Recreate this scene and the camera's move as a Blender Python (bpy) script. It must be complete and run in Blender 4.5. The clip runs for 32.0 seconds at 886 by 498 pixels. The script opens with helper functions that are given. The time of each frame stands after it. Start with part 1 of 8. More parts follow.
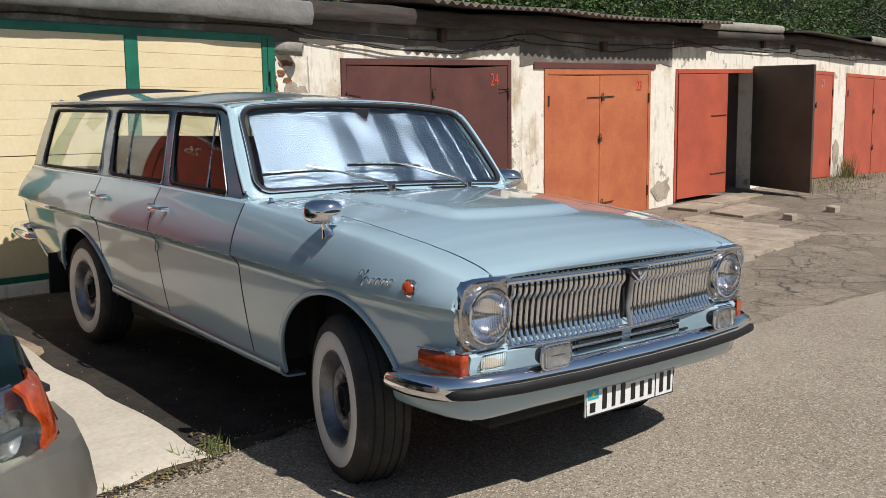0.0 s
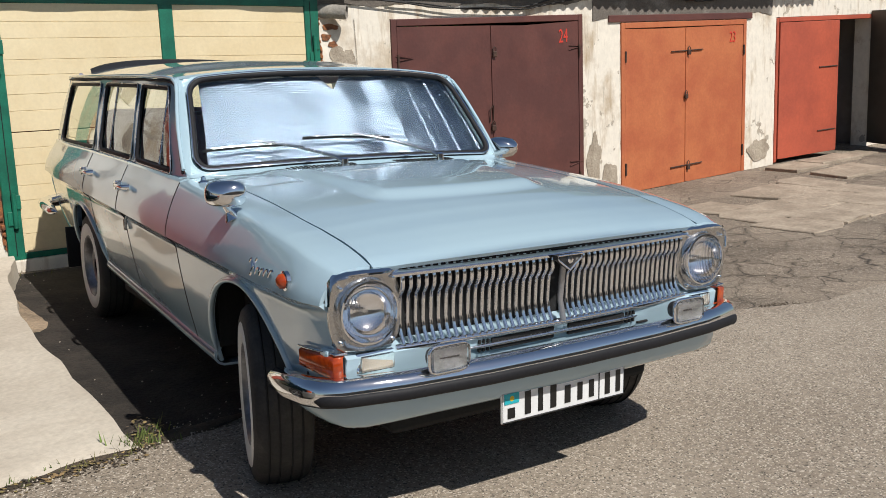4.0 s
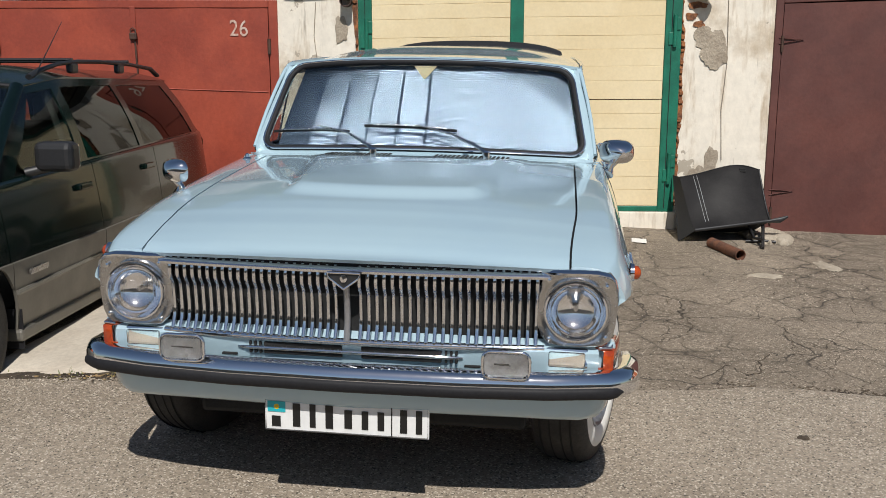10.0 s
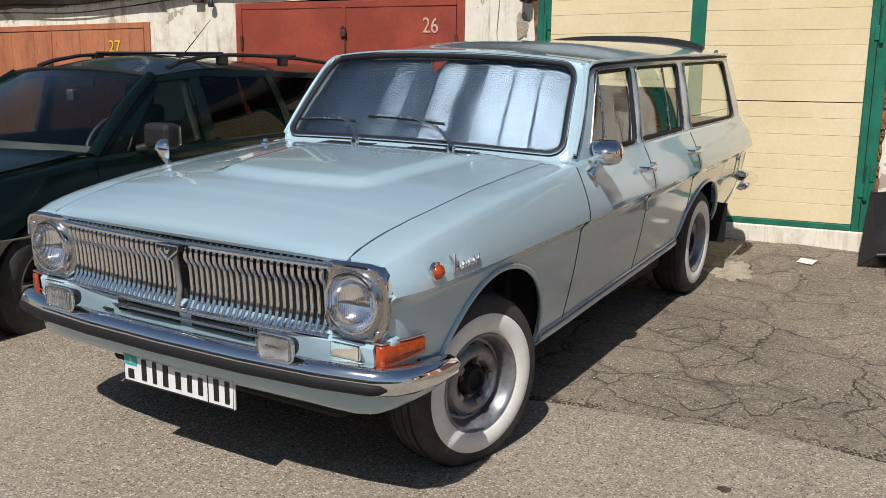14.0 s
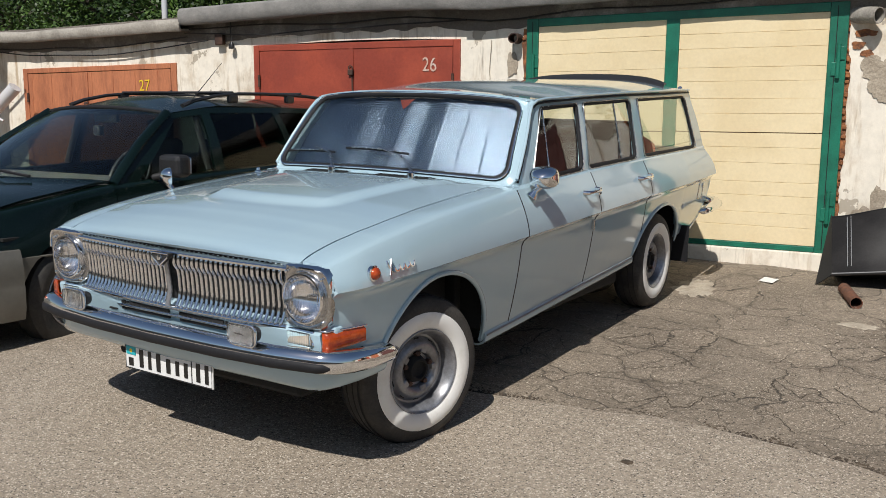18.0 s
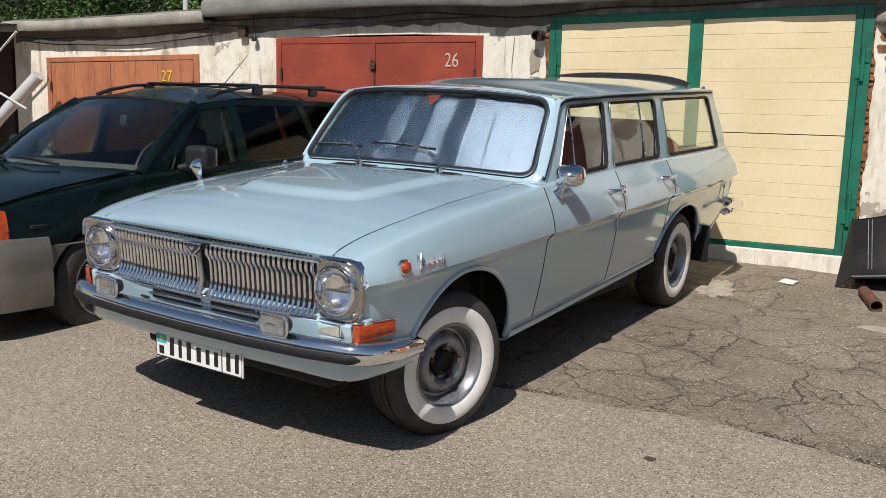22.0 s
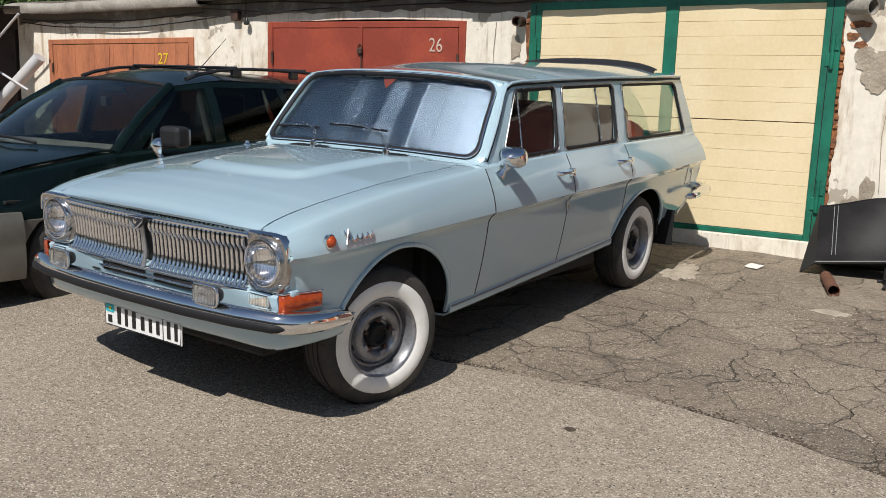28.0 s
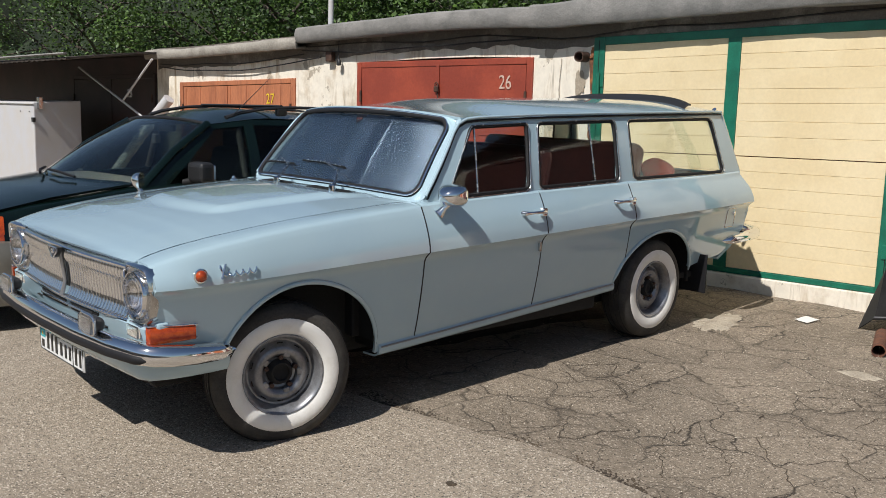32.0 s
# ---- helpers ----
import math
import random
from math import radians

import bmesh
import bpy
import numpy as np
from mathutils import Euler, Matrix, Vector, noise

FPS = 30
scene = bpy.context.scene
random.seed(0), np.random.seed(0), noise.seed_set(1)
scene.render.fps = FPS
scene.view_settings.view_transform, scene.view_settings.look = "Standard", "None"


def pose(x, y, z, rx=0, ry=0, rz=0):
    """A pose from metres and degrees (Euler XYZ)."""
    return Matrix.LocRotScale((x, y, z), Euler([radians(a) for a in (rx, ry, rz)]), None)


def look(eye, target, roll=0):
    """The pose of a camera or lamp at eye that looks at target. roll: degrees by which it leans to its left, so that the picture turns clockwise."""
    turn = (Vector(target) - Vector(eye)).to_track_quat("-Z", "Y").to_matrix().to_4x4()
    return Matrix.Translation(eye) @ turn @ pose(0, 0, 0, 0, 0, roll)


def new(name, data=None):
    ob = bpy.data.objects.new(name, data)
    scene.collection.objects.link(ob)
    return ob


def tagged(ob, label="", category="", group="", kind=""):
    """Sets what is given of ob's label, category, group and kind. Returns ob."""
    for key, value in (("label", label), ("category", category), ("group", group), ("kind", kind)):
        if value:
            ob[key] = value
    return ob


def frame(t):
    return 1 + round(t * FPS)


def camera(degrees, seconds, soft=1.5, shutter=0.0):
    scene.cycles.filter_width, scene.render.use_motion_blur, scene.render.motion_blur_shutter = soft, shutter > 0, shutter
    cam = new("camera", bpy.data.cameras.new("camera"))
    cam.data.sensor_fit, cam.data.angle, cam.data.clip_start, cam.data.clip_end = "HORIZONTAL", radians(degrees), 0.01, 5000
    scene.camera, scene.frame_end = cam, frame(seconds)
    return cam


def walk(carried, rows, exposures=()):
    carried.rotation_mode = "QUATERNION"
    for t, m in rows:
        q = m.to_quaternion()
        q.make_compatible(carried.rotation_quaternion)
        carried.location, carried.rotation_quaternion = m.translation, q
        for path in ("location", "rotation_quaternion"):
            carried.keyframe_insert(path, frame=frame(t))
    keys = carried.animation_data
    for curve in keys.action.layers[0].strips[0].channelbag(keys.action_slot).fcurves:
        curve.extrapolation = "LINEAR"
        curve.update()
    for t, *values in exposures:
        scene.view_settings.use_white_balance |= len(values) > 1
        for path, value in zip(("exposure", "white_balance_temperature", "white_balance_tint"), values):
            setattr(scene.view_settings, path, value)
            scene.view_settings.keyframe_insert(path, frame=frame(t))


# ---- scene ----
cam = camera(52.07, 32.0, soft=0.85)
PATH = [
    (0, (-4.010, -2.205, 1.271), (-2.637, -0.772, 1.017), -0.7),
    (0.5, (-3.990, -2.202, 1.276), (-2.615, -0.774, 1.008), -0.5),
    (1, (-3.948, -2.232, 1.278), (-2.587, -0.795, 0.987), -0.8),
    (1.5, (-3.843, -2.287, 1.274), (-2.514, -0.824, 0.972), -1.7),
    (2, (-3.751, -2.388, 1.273), (-2.452, -0.900, 0.953), -1.7),
    (2.5, (-3.664, -2.425, 1.265), (-2.390, -0.922, 0.918), -2.0),
    (3, (-3.511, -2.415, 1.265), (-2.280, -0.876, 0.925), -1.9),
    (3.5, (-3.354, -2.414, 1.281), (-2.175, -0.835, 0.939), -2.4),
    (5.5, (-2.657, -2.731, 1.310), (-1.743, -0.985, 0.970), 0.1),
    (6, (-2.460, -2.878, 1.321), (-1.681, -1.076, 0.943), -0.6),
    (6.5, (-2.308, -2.950, 1.298), (-1.616, -1.118, 0.894), -0.3),
    (7, (-2.108, -2.914, 1.280), (-1.474, -1.060, 0.879), 0.7),
    (7.5, (-1.888, -2.914, 1.290), (-1.363, -1.025, 0.894), -0.1),
    (8, (-1.623, -3.027, 1.315), (-1.250, -1.101, 0.925), -0.2),
    (8.5, (-1.458, -3.037, 1.323), (-1.182, -1.096, 0.929), 0.3),
    (9, (-1.250, -2.935, 1.330), (-1.085, -0.983, 0.928), 1.1),
    (9.5, (-1.004, -2.907, 1.334), (-0.975, -0.946, 0.944), 0.3),
    (10, (-0.748, -2.947, 1.357), (-0.887, -0.988, 0.979), 0.1),
    (10.5, (-0.605, -2.890, 1.340), (-0.841, -0.941, 0.955), 0.5),
    (11, (-0.448, -2.757, 1.341), (-0.758, -0.826, 0.924), 0.5),
    (11.5, (-0.248, -2.715, 1.336), (-0.654, -0.802, 0.915), -1.3),
    (12, (0.032, -2.745, 1.349), (-0.407, -0.842, 0.918), -1.0),
    (12.5, (0.229, -2.663, 1.323), (-0.173, -0.755, 0.881), 0.4),
    (13, (0.448, -2.548, 1.340), (-0.049, -0.661, 0.903), -0.3),
    (13.5, (0.717, -2.513, 1.332), (-0.006, -0.692, 0.926), -1.5),
    (14, (0.888, -2.494, 1.341), (-0.011, -0.749, 0.956), 0.8),
    (14.5, (1.001, -2.600, 1.334), (0.051, -0.881, 0.956), 1.5),
    (15, (1.175, -2.719, 1.360), (0.207, -1.006, 1.000), 0.8),
    (15.5, (1.380, -2.782, 1.367), (0.364, -1.090, 1.041), 1.4),
    (17.5, (1.483, -2.852, 1.370), (0.511, -1.132, 1.061), 0.5),
    (18, (1.491, -2.856, 1.365), (0.515, -1.139, 1.049), 0.4),
    (18.5, (1.485, -2.855, 1.354), (0.505, -1.145, 1.015), 0.5),
    (19, (1.487, -2.855, 1.354), (0.497, -1.153, 1.003), 0.3),
    (19.5, (1.480, -2.854, 1.352), (0.481, -1.154, 1.018), 0.1),
    (20, (1.468, -2.853, 1.358), (0.463, -1.155, 1.037), 0.2),
    (20.5, (1.462, -2.852, 1.357), (0.453, -1.155, 1.040), 0.5),
    (21, (1.453, -2.848, 1.360), (0.456, -1.144, 1.036), 0.8),
    (21.5, (1.460, -2.862, 1.361), (0.454, -1.166, 1.024), 1.0),
    (22, (1.448, -2.925, 1.370), (0.452, -1.222, 1.043), 1.4),
    (22.5, (1.347, -3.085, 1.372), (0.389, -1.357, 1.062), 1.1),
    (23, (1.278, -3.224, 1.380), (0.366, -1.473, 1.066), 0.7),
    (23.5, (1.273, -3.291, 1.379), (0.361, -1.538, 1.074), 0.6),
    (24, (1.302, -3.429, 1.402), (0.422, -1.658, 1.106), 0.6),
    (24.5, (1.283, -3.511, 1.414), (0.450, -1.711, 1.153), 1.9),
    (25, (1.220, -3.578, 1.413), (0.425, -1.759, 1.170), 2.1),
    (25.5, (1.259, -3.580, 1.429), (0.492, -1.751, 1.170), 0.8),
    (26, (1.353, -3.516, 1.432), (0.584, -1.690, 1.162), 0.0),
    (26.5, (1.413, -3.368, 1.401), (0.604, -1.563, 1.107), 0.5),
    (28.5, (1.950, -2.668, 1.370), (0.852, -1.034, 1.016), 1.4),
    (29, (1.996, -2.460, 1.374), (0.835, -0.867, 1.041), 0.7),
    (29.5, (2.181, -2.351, 1.375), (0.935, -0.821, 1.049), 1.0),
    (30, (2.375, -2.223, 1.376), (1.085, -0.728, 1.057), 1.2),
    (30.5, (2.427, -2.037, 1.370), (1.097, -0.573, 1.072), 1.3),
    (31, (2.571, -1.972, 1.376), (1.185, -0.561, 1.075), 2.2),
    (31.5, (2.727, -1.979, 1.382), (1.334, -0.573, 1.092), 2.1),
    (32, (2.767, -1.994, 1.394), (1.393, -0.570, 1.105), 1.6),
]
walk(cam, [(t, look(eye, target, roll)) for t, eye, target, roll in PATH], [(0.0, 0.0), (3.5, 0.0), (6.0, -0.13), (12.0, -0.10), (18.0, -0.05), (26.0, -0.04), (30.0, 0.0), (32.0, 0.0)])

# ---- light ----
world = bpy.data.worlds.new("sky")
scene.world = world
world.use_nodes = True
sky = world.node_tree.nodes.new("ShaderNodeTexSky")
sky.sky_type, sky.sun_disc = "NISHITA", False
sky.sun_elevation, sky.sun_rotation = radians(50), radians(172)
sky.air_density, sky.dust_density = 1.0, 0.5
world.node_tree.links.new(sky.outputs[0], world.node_tree.nodes["Background"].inputs[0])
world.node_tree.nodes["Background"].inputs[1].default_value = 0.064
sun = new("sun", bpy.data.lights.new("sun", "SUN"))
sun.data.energy, sun.data.angle, sun.data.color = 4.6, radians(0.55), (1.0, 0.962, 0.915)
sun.matrix_world = look((1.17, -8.27, 10), (0, 0, 0))
scene.view_settings.exposure = 0.0


# ---- materials ----
def material(name, color, rough=0.6, metal=0.0, second=None, scale=6.0, mix=(0.4, 0.6), fine=0.0, fine_scale=90.0,
             bump=0.0, bump_scale=60.0, coat=0.0, spec=0.5, rough_vary=0.0, island=0.0, stretch=(1, 1, 1)):
    """A procedural surface: a base colour broken by a second one in large patches, fine grain, relief."""
    m = bpy.data.materials.new(name)
    m.use_nodes = True
    nt = m.node_tree
    n, l = nt.nodes, nt.links
    b = n["Principled BSDF"]
    b.inputs["Roughness"].default_value, b.inputs["Metallic"].default_value = rough, metal
    b.inputs["Coat Weight"].default_value, b.inputs["Coat Roughness"].default_value = coat, 0.04
    b.inputs["Specular IOR Level"].default_value = spec
    b.inputs["Base Color"].default_value = (*color, 1)
    co = n.new("ShaderNodeTexCoord")
    mp = n.new("ShaderNodeMapping")
    mp.inputs["Scale"].default_value = stretch
    l.new(co.outputs["Object"], mp.inputs["Vector"])
    vec = mp.outputs["Vector"]
    last = None

    def noise_tex(s, detail=4.0, roughness=0.6):
        t = n.new("ShaderNodeTexNoise")
        t.inputs["Scale"].default_value, t.inputs["Detail"].default_value, t.inputs["Roughness"].default_value = s, detail, roughness
        l.new(vec, t.inputs["Vector"])
        return t.outputs["Fac"]

    def blend(fac, a, c, mode="MIX"):
        x = n.new("ShaderNodeMix")
        x.data_type, x.blend_type = "RGBA", mode
        if isinstance(fac, float):
            x.inputs[0].default_value = fac
        else:
            l.new(fac, x.inputs[0])
        for k, v in ((6, a), (7, c)):
            if isinstance(v, tuple):
                x.inputs[k].default_value = (*v, 1)
            else:
                l.new(v, x.inputs[k])
        return x.outputs[2]

    def ramp(fac, lo, hi, a=0.0, c=1.0):
        r = n.new("ShaderNodeMapRange")
        r.inputs["From Min"].default_value, r.inputs["From Max"].default_value = lo, hi
        r.inputs["To Min"].default_value, r.inputs["To Max"].default_value = a, c
        l.new(fac, r.inputs["Value"])
        return r.outputs[0]

    last = color
    if second:
        last = blend(ramp(noise_tex(scale, 6.0, 0.65), *mix), color, second)
    if fine:
        f = ramp(noise_tex(fine_scale, 3.0, 0.7), 0.3, 0.7, 1 - fine, 1 + fine)
        g = n.new("ShaderNodeCombineColor")
        for k in range(3):
            l.new(f, g.inputs[k])
        last = blend(1.0, last, g.outputs[0], "MULTIPLY")
    if island:
        info = n.new("ShaderNodeNewGeometry")
        f = ramp(info.outputs["Random Per Island"], 0.0, 1.0, 1 - island, 1 + island)
        g = n.new("ShaderNodeCombineColor")
        for k in range(3):
            l.new(f, g.inputs[k])
        last = blend(1.0, last, g.outputs[0], "MULTIPLY")
    if not isinstance(last, tuple):
        l.new(last, b.inputs["Base Color"])
    if rough_vary:
        l.new(ramp(noise_tex(scale * 2.3), 0.3, 0.7, rough - rough_vary, rough + rough_vary), b.inputs["Roughness"])
    if bump:
        bp = n.new("ShaderNodeBump")
        bp.inputs["Strength"].default_value, bp.inputs["Distance"].default_value = bump, 0.02
        l.new(noise_tex(bump_scale, 5.0), bp.inputs["Height"])
        l.new(bp.outputs[0], b.inputs["Normal"])
    return m


def glass_material(name, tint=(1, 1, 1), rough=0.0, ribs=0.0, deep=0.8, ior=1.45):
    """Clear glass; ribs: the width of upright flutes pressed into it."""
    m = bpy.data.materials.new(name)
    m.use_nodes = True
    n, l = m.node_tree.nodes, m.node_tree.links
    b = n["Principled BSDF"]
    b.inputs["Base Color"].default_value = (*tint, 1)
    b.inputs["Transmission Weight"].default_value = 1.0
    b.inputs["Roughness"].default_value, b.inputs["IOR"].default_value = rough, ior
    if ribs:
        co, wv, bp = n.new("ShaderNodeTexCoord"), n.new("ShaderNodeTexWave"), n.new("ShaderNodeBump")
        wv.inputs["Scale"].default_value = 0.314 / ribs
        wv.inputs["Distortion"].default_value = 0.4
        bp.inputs["Strength"].default_value, bp.inputs["Distance"].default_value = deep, 0.004
        l.new(co.outputs["Object"], wv.inputs["Vector"])
        l.new(wv.outputs["Fac"], bp.inputs["Height"])
        l.new(bp.outputs[0], b.inputs["Normal"])
    return m


M_paint = material("pale_blue_paint", (0.395, 0.530, 0.592), 0.14, second=(0.372, 0.508, 0.584), scale=1.5, coat=1.0, rough_vary=0.05)
M_sill = material("dusty_grey_paint", (0.27, 0.29, 0.30), 0.45, second=(0.20, 0.20, 0.19), scale=8)
M_chrome = material("chrome", (0.82, 0.83, 0.85), 0.07, 1.0, rough_vary=0.03, scale=9)
M_dull = material("dull_chrome", (0.52, 0.515, 0.51), 0.24, 1.0, rough_vary=0.08, scale=14)
M_rubber = material("black_rubber", (0.014, 0.014, 0.016), 0.6, fine=0.2, spec=0.25)
M_tyre = material("tyre_rubber", (0.026, 0.025, 0.024), 0.75, second=(0.05, 0.046, 0.04), scale=7, fine=0.2, bump=0.2)
M_white_rubber = material("white_rubber", (0.80, 0.79, 0.75), 0.5, second=(0.70, 0.68, 0.62), scale=12, mix=(0.5, 0.75))
M_rim = material("silver_wheel_paint", (0.30, 0.31, 0.33), 0.36, 0.6, second=(0.18, 0.18, 0.19), scale=10, fine=0.1)
M_dark = material("underbody_black", (0.012, 0.012, 0.012), 0.85, fine=0.3)
M_glass = glass_material("clear_glass", (0.93, 0.97, 0.95))
M_tint = glass_material("dark_tinted_glass", (0.05, 0.065, 0.06), ior=1.28)
M_side_glass = glass_material("smoky_side_glass", (0.24, 0.29, 0.27), ior=1.30)
M_lens = glass_material("lamp_glass", (1.0, 1.0, 1.0), 0.0, 0.0075, 0.16)
M_pane = glass_material("green_tinted_glass", (0.62, 0.70, 0.66))
M_fog = glass_material("ribbed_lamp_glass", (0.98, 0.99, 0.97), 0.0, 0.0085, 0.2)
M_reflector = material("lamp_reflector", (0.95, 0.95, 0.96), 0.06, 1.0)
M_amber = material("amber_plastic", (0.46, 0.066, 0.008), 0.12, second=(0.30, 0.036, 0.006), scale=40, coat=0.6)
M_red_lens = material("red_plastic", (0.5, 0.02, 0.015), 0.2, coat=0.5)
M_interior = material("dark_red_vinyl", (0.10, 0.022, 0.020), 0.45, second=(0.07, 0.016, 0.016), scale=5, fine=0.15)
M_trim_grey = material("grey_lining", (0.30, 0.27, 0.23), 0.7, second=(0.24, 0.21, 0.18), scale=6)
M_dark_grey = material("dark_grey_fabric", (0.055, 0.053, 0.05), 0.8, second=(0.04, 0.038, 0.036), scale=6)
M_black_plastic = material("black_plastic", (0.02, 0.02, 0.021), 0.42, fine=0.15)
M_plate = material("white_plate", (0.80, 0.81, 0.80), 0.35, second=(0.74, 0.75, 0.74), scale=20)
M_ink = material("black_ink", (0.01, 0.01, 0.01), 0.4)
M_turquoise = material("turquoise_paint", (0.02, 0.42, 0.48), 0.4)
M_yellow = material("yellow_paint", (0.75, 0.52, 0.03), 0.6)
M_sign_white = material("thin_white_paint", (0.66, 0.52, 0.45), 0.7, second=(0.5, 0.3, 0.22), scale=30)
M_sign_red = material("bright_red_paint", (0.62, 0.05, 0.03), 0.6)


def foil_material():
    m = material("silver_bubble_foil", (0.175, 0.222, 0.292), 0.22, 1.0)
    nt = m.node_tree
    n, l = nt.nodes, nt.links
    co = n.new("ShaderNodeTexCoord")
    v = n.new("ShaderNodeTexVoronoi")
    v.inputs["Scale"].default_value, v.inputs["Randomness"].default_value = 105, 0.08
    w = n.new("ShaderNodeTexNoise")
    w.inputs["Scale"].default_value, w.inputs["Detail"].default_value = 6.0, 6
    l.new(co.outputs["Object"], v.inputs["Vector"])
    l.new(co.outputs["Object"], w.inputs["Vector"])
    b1, b2 = n.new("ShaderNodeBump"), n.new("ShaderNodeBump")
    b1.inputs["Strength"].default_value, b1.inputs["Distance"].default_value = 1.0, 0.0027
    b2.inputs["Strength"].default_value, b2.inputs["Distance"].default_value = 1.0, 0.010
    b1.invert = True
    l.new(v.outputs["Distance"], b1.inputs["Height"])
    l.new(w.outputs["Fac"], b2.inputs["Height"])
    l.new(b2.outputs[0], b1.inputs["Normal"])
    l.new(b1.outputs[0], n["Principled BSDF"].inputs["Normal"])
    return m


M_foil = foil_material()
M_sub_paint = material("dark_green_paint", (0.002, 0.0065, 0.0055), 0.16, second=(0.004, 0.011, 0.009), scale=2, coat=0.25, spec=0.3)
M_sub_low = material("greige_lower_paint", (0.185, 0.175, 0.15), 0.42, 0.3, second=(0.15, 0.142, 0.122), scale=5, coat=0.25)
M_alloy = material("alloy_wheel", (0.42, 0.42, 0.43), 0.35, 0.75, second=(0.30, 0.30, 0.31), scale=12)
M_cream = material("cream_paint", (0.80, 0.67, 0.43), 0.55, second=(0.75, 0.61, 0.37), scale=1.6, fine=0.04, fine_scale=40, bump=0.08, bump_scale=25)
M_green = material("green_gate_paint", (0.012, 0.17, 0.105), 0.42, second=(0.010, 0.12, 0.075), scale=5, fine=0.12, bump=0.1)
M_red = material("brick_red_door_paint", (0.355, 0.068, 0.036), 0.5, second=(0.27, 0.050, 0.029), scale=2.2, fine=0.10, fine_scale=30, bump=0.12, bump_scale=14, rough_vary=0.08)
M_brown = material("brown_door_paint", (0.130, 0.047, 0.037), 0.52, second=(0.098, 0.036, 0.030), scale=2.0, fine=0.08, fine_scale=30, bump=0.12, bump_scale=12, rough_vary=0.08)
M_orange = material("orange_door_paint", (0.52, 0.165, 0.065), 0.55, second=(0.44, 0.12, 0.05), scale=2.0, fine=0.08, fine_scale=30, bump=0.1, bump_scale=14)
M_rust_orange = material("weathered_orange_paint", (0.46, 0.17, 0.08), 0.65, second=(0.25, 0.085, 0.045), scale=3.2, mix=(0.45, 0.7), fine=0.15, fine_scale=40, bump=0.15, stretch=(1.6, 1, 0.35))
# brown of door 28; on the lean-to walls it stands for shade
M_dark_door_shade_wall = material("dark_brown_door_shaded_wall", (0.045, 0.024, 0.02), 0.6, second=(0.03, 0.017, 0.015), scale=2)
M_far_red = material("orange_red_door_paint", (0.50, 0.105, 0.055), 0.55, second=(0.40, 0.085, 0.048), scale=1.6, fine=0.08, fine_scale=25, bump=0.1, bump_scale=12)
M_inner_door = material("dusty_brown_steel", (0.115, 0.092, 0.070), 0.7, second=(0.085, 0.068, 0.053), scale=1.5, fine=0.1)
M_plaster = material("white_lime_plaster", (0.80, 0.74, 0.63), 0.88, second=(0.50, 0.40, 0.28), scale=1.9, mix=(0.53, 0.70), fine=0.07, fine_scale=14, bump=0.3, bump_scale=7, stretch=(1, 1, 0.8))


def weathered(m):
    """Brown runs down the whitewash and flakes that bare the render."""
    n, l = m.node_tree.nodes, m.node_tree.links
    b = n["Principled BSDF"]
    co = n.new("ShaderNodeTexCoord")
    last = b.inputs["Base Color"].links[0].from_socket
    for stretch, scale, lo, hi, tone, most in (((5.0, 1, 0.75), 1.6, 0.55, 0.70, (0.40, 0.285, 0.165), 0.75), ((1, 1, 1), 3.6, 0.615, 0.632, (0.40, 0.345, 0.27), 0.9), ((11, 1, 0.9), 2.0, 0.60, 0.72, (0.22, 0.17, 0.12), 0.55)):
        mp, t, r, x = n.new("ShaderNodeMapping"), n.new("ShaderNodeTexNoise"), n.new("ShaderNodeMapRange"), n.new("ShaderNodeMix")
        mp.inputs["Scale"].default_value = stretch
        t.inputs["Scale"].default_value, t.inputs["Detail"].default_value, t.inputs["Roughness"].default_value = scale, 7, 0.62
        r.inputs["From Min"].default_value, r.inputs["From Max"].default_value, r.inputs["To Max"].default_value = lo, hi, most
        x.data_type = "RGBA"
        x.inputs[7].default_value = (*tone, 1)
        l.new(co.outputs["Object"], mp.inputs["Vector"])
        l.new(mp.outputs[0], t.inputs["Vector"])
        l.new(t.outputs["Fac"], r.inputs["Value"])
        l.new(r.outputs[0], x.inputs[0])
        l.new(last, x.inputs[6])
        last = x.outputs[2]
    l.new(last, b.inputs["Base Color"])


weathered(M_plaster)
M_render = material("bare_grey_render", (0.44, 0.375, 0.29), 0.9, second=(0.32, 0.265, 0.20), scale=5, fine=0.2, bump=0.6, bump_scale=30)
M_brick = material("red_brick", (0.36, 0.140, 0.05), 0.9, second=(0.12, 0.055, 0.032), scale=13, fine=0.2, bump=0.5, bump_scale=40)
M_concrete = material("grey_concrete", (0.36, 0.33, 0.285), 0.88, second=(0.22, 0.20, 0.17), scale=2.4, mix=(0.42, 0.68), fine=0.2, fine_scale=45, bump=0.45, bump_scale=24)
M_felt = material("grey_roofing_felt", (0.19, 0.185, 0.175), 0.9, second=(0.26, 0.25, 0.235), scale=3.5, fine=0.15, bump=0.35, bump_scale=30)
M_band = material("sooty_render", (0.15, 0.13, 0.11), 0.92, second=(0.34, 0.31, 0.27), scale=2.6, mix=(0.52, 0.72), fine=0.25, bump=0.5, bump_scale=20)
M_fascia = material("tarred_board", (0.035, 0.028, 0.022), 0.85, second=(0.07, 0.055, 0.045), scale=4, fine=0.25, bump=0.3, stretch=(0.4, 3, 3))
M_sheet = material("corrugated_sheet", (0.20, 0.17, 0.145), 0.75, second=(0.13, 0.105, 0.09), scale=3, fine=0.2)
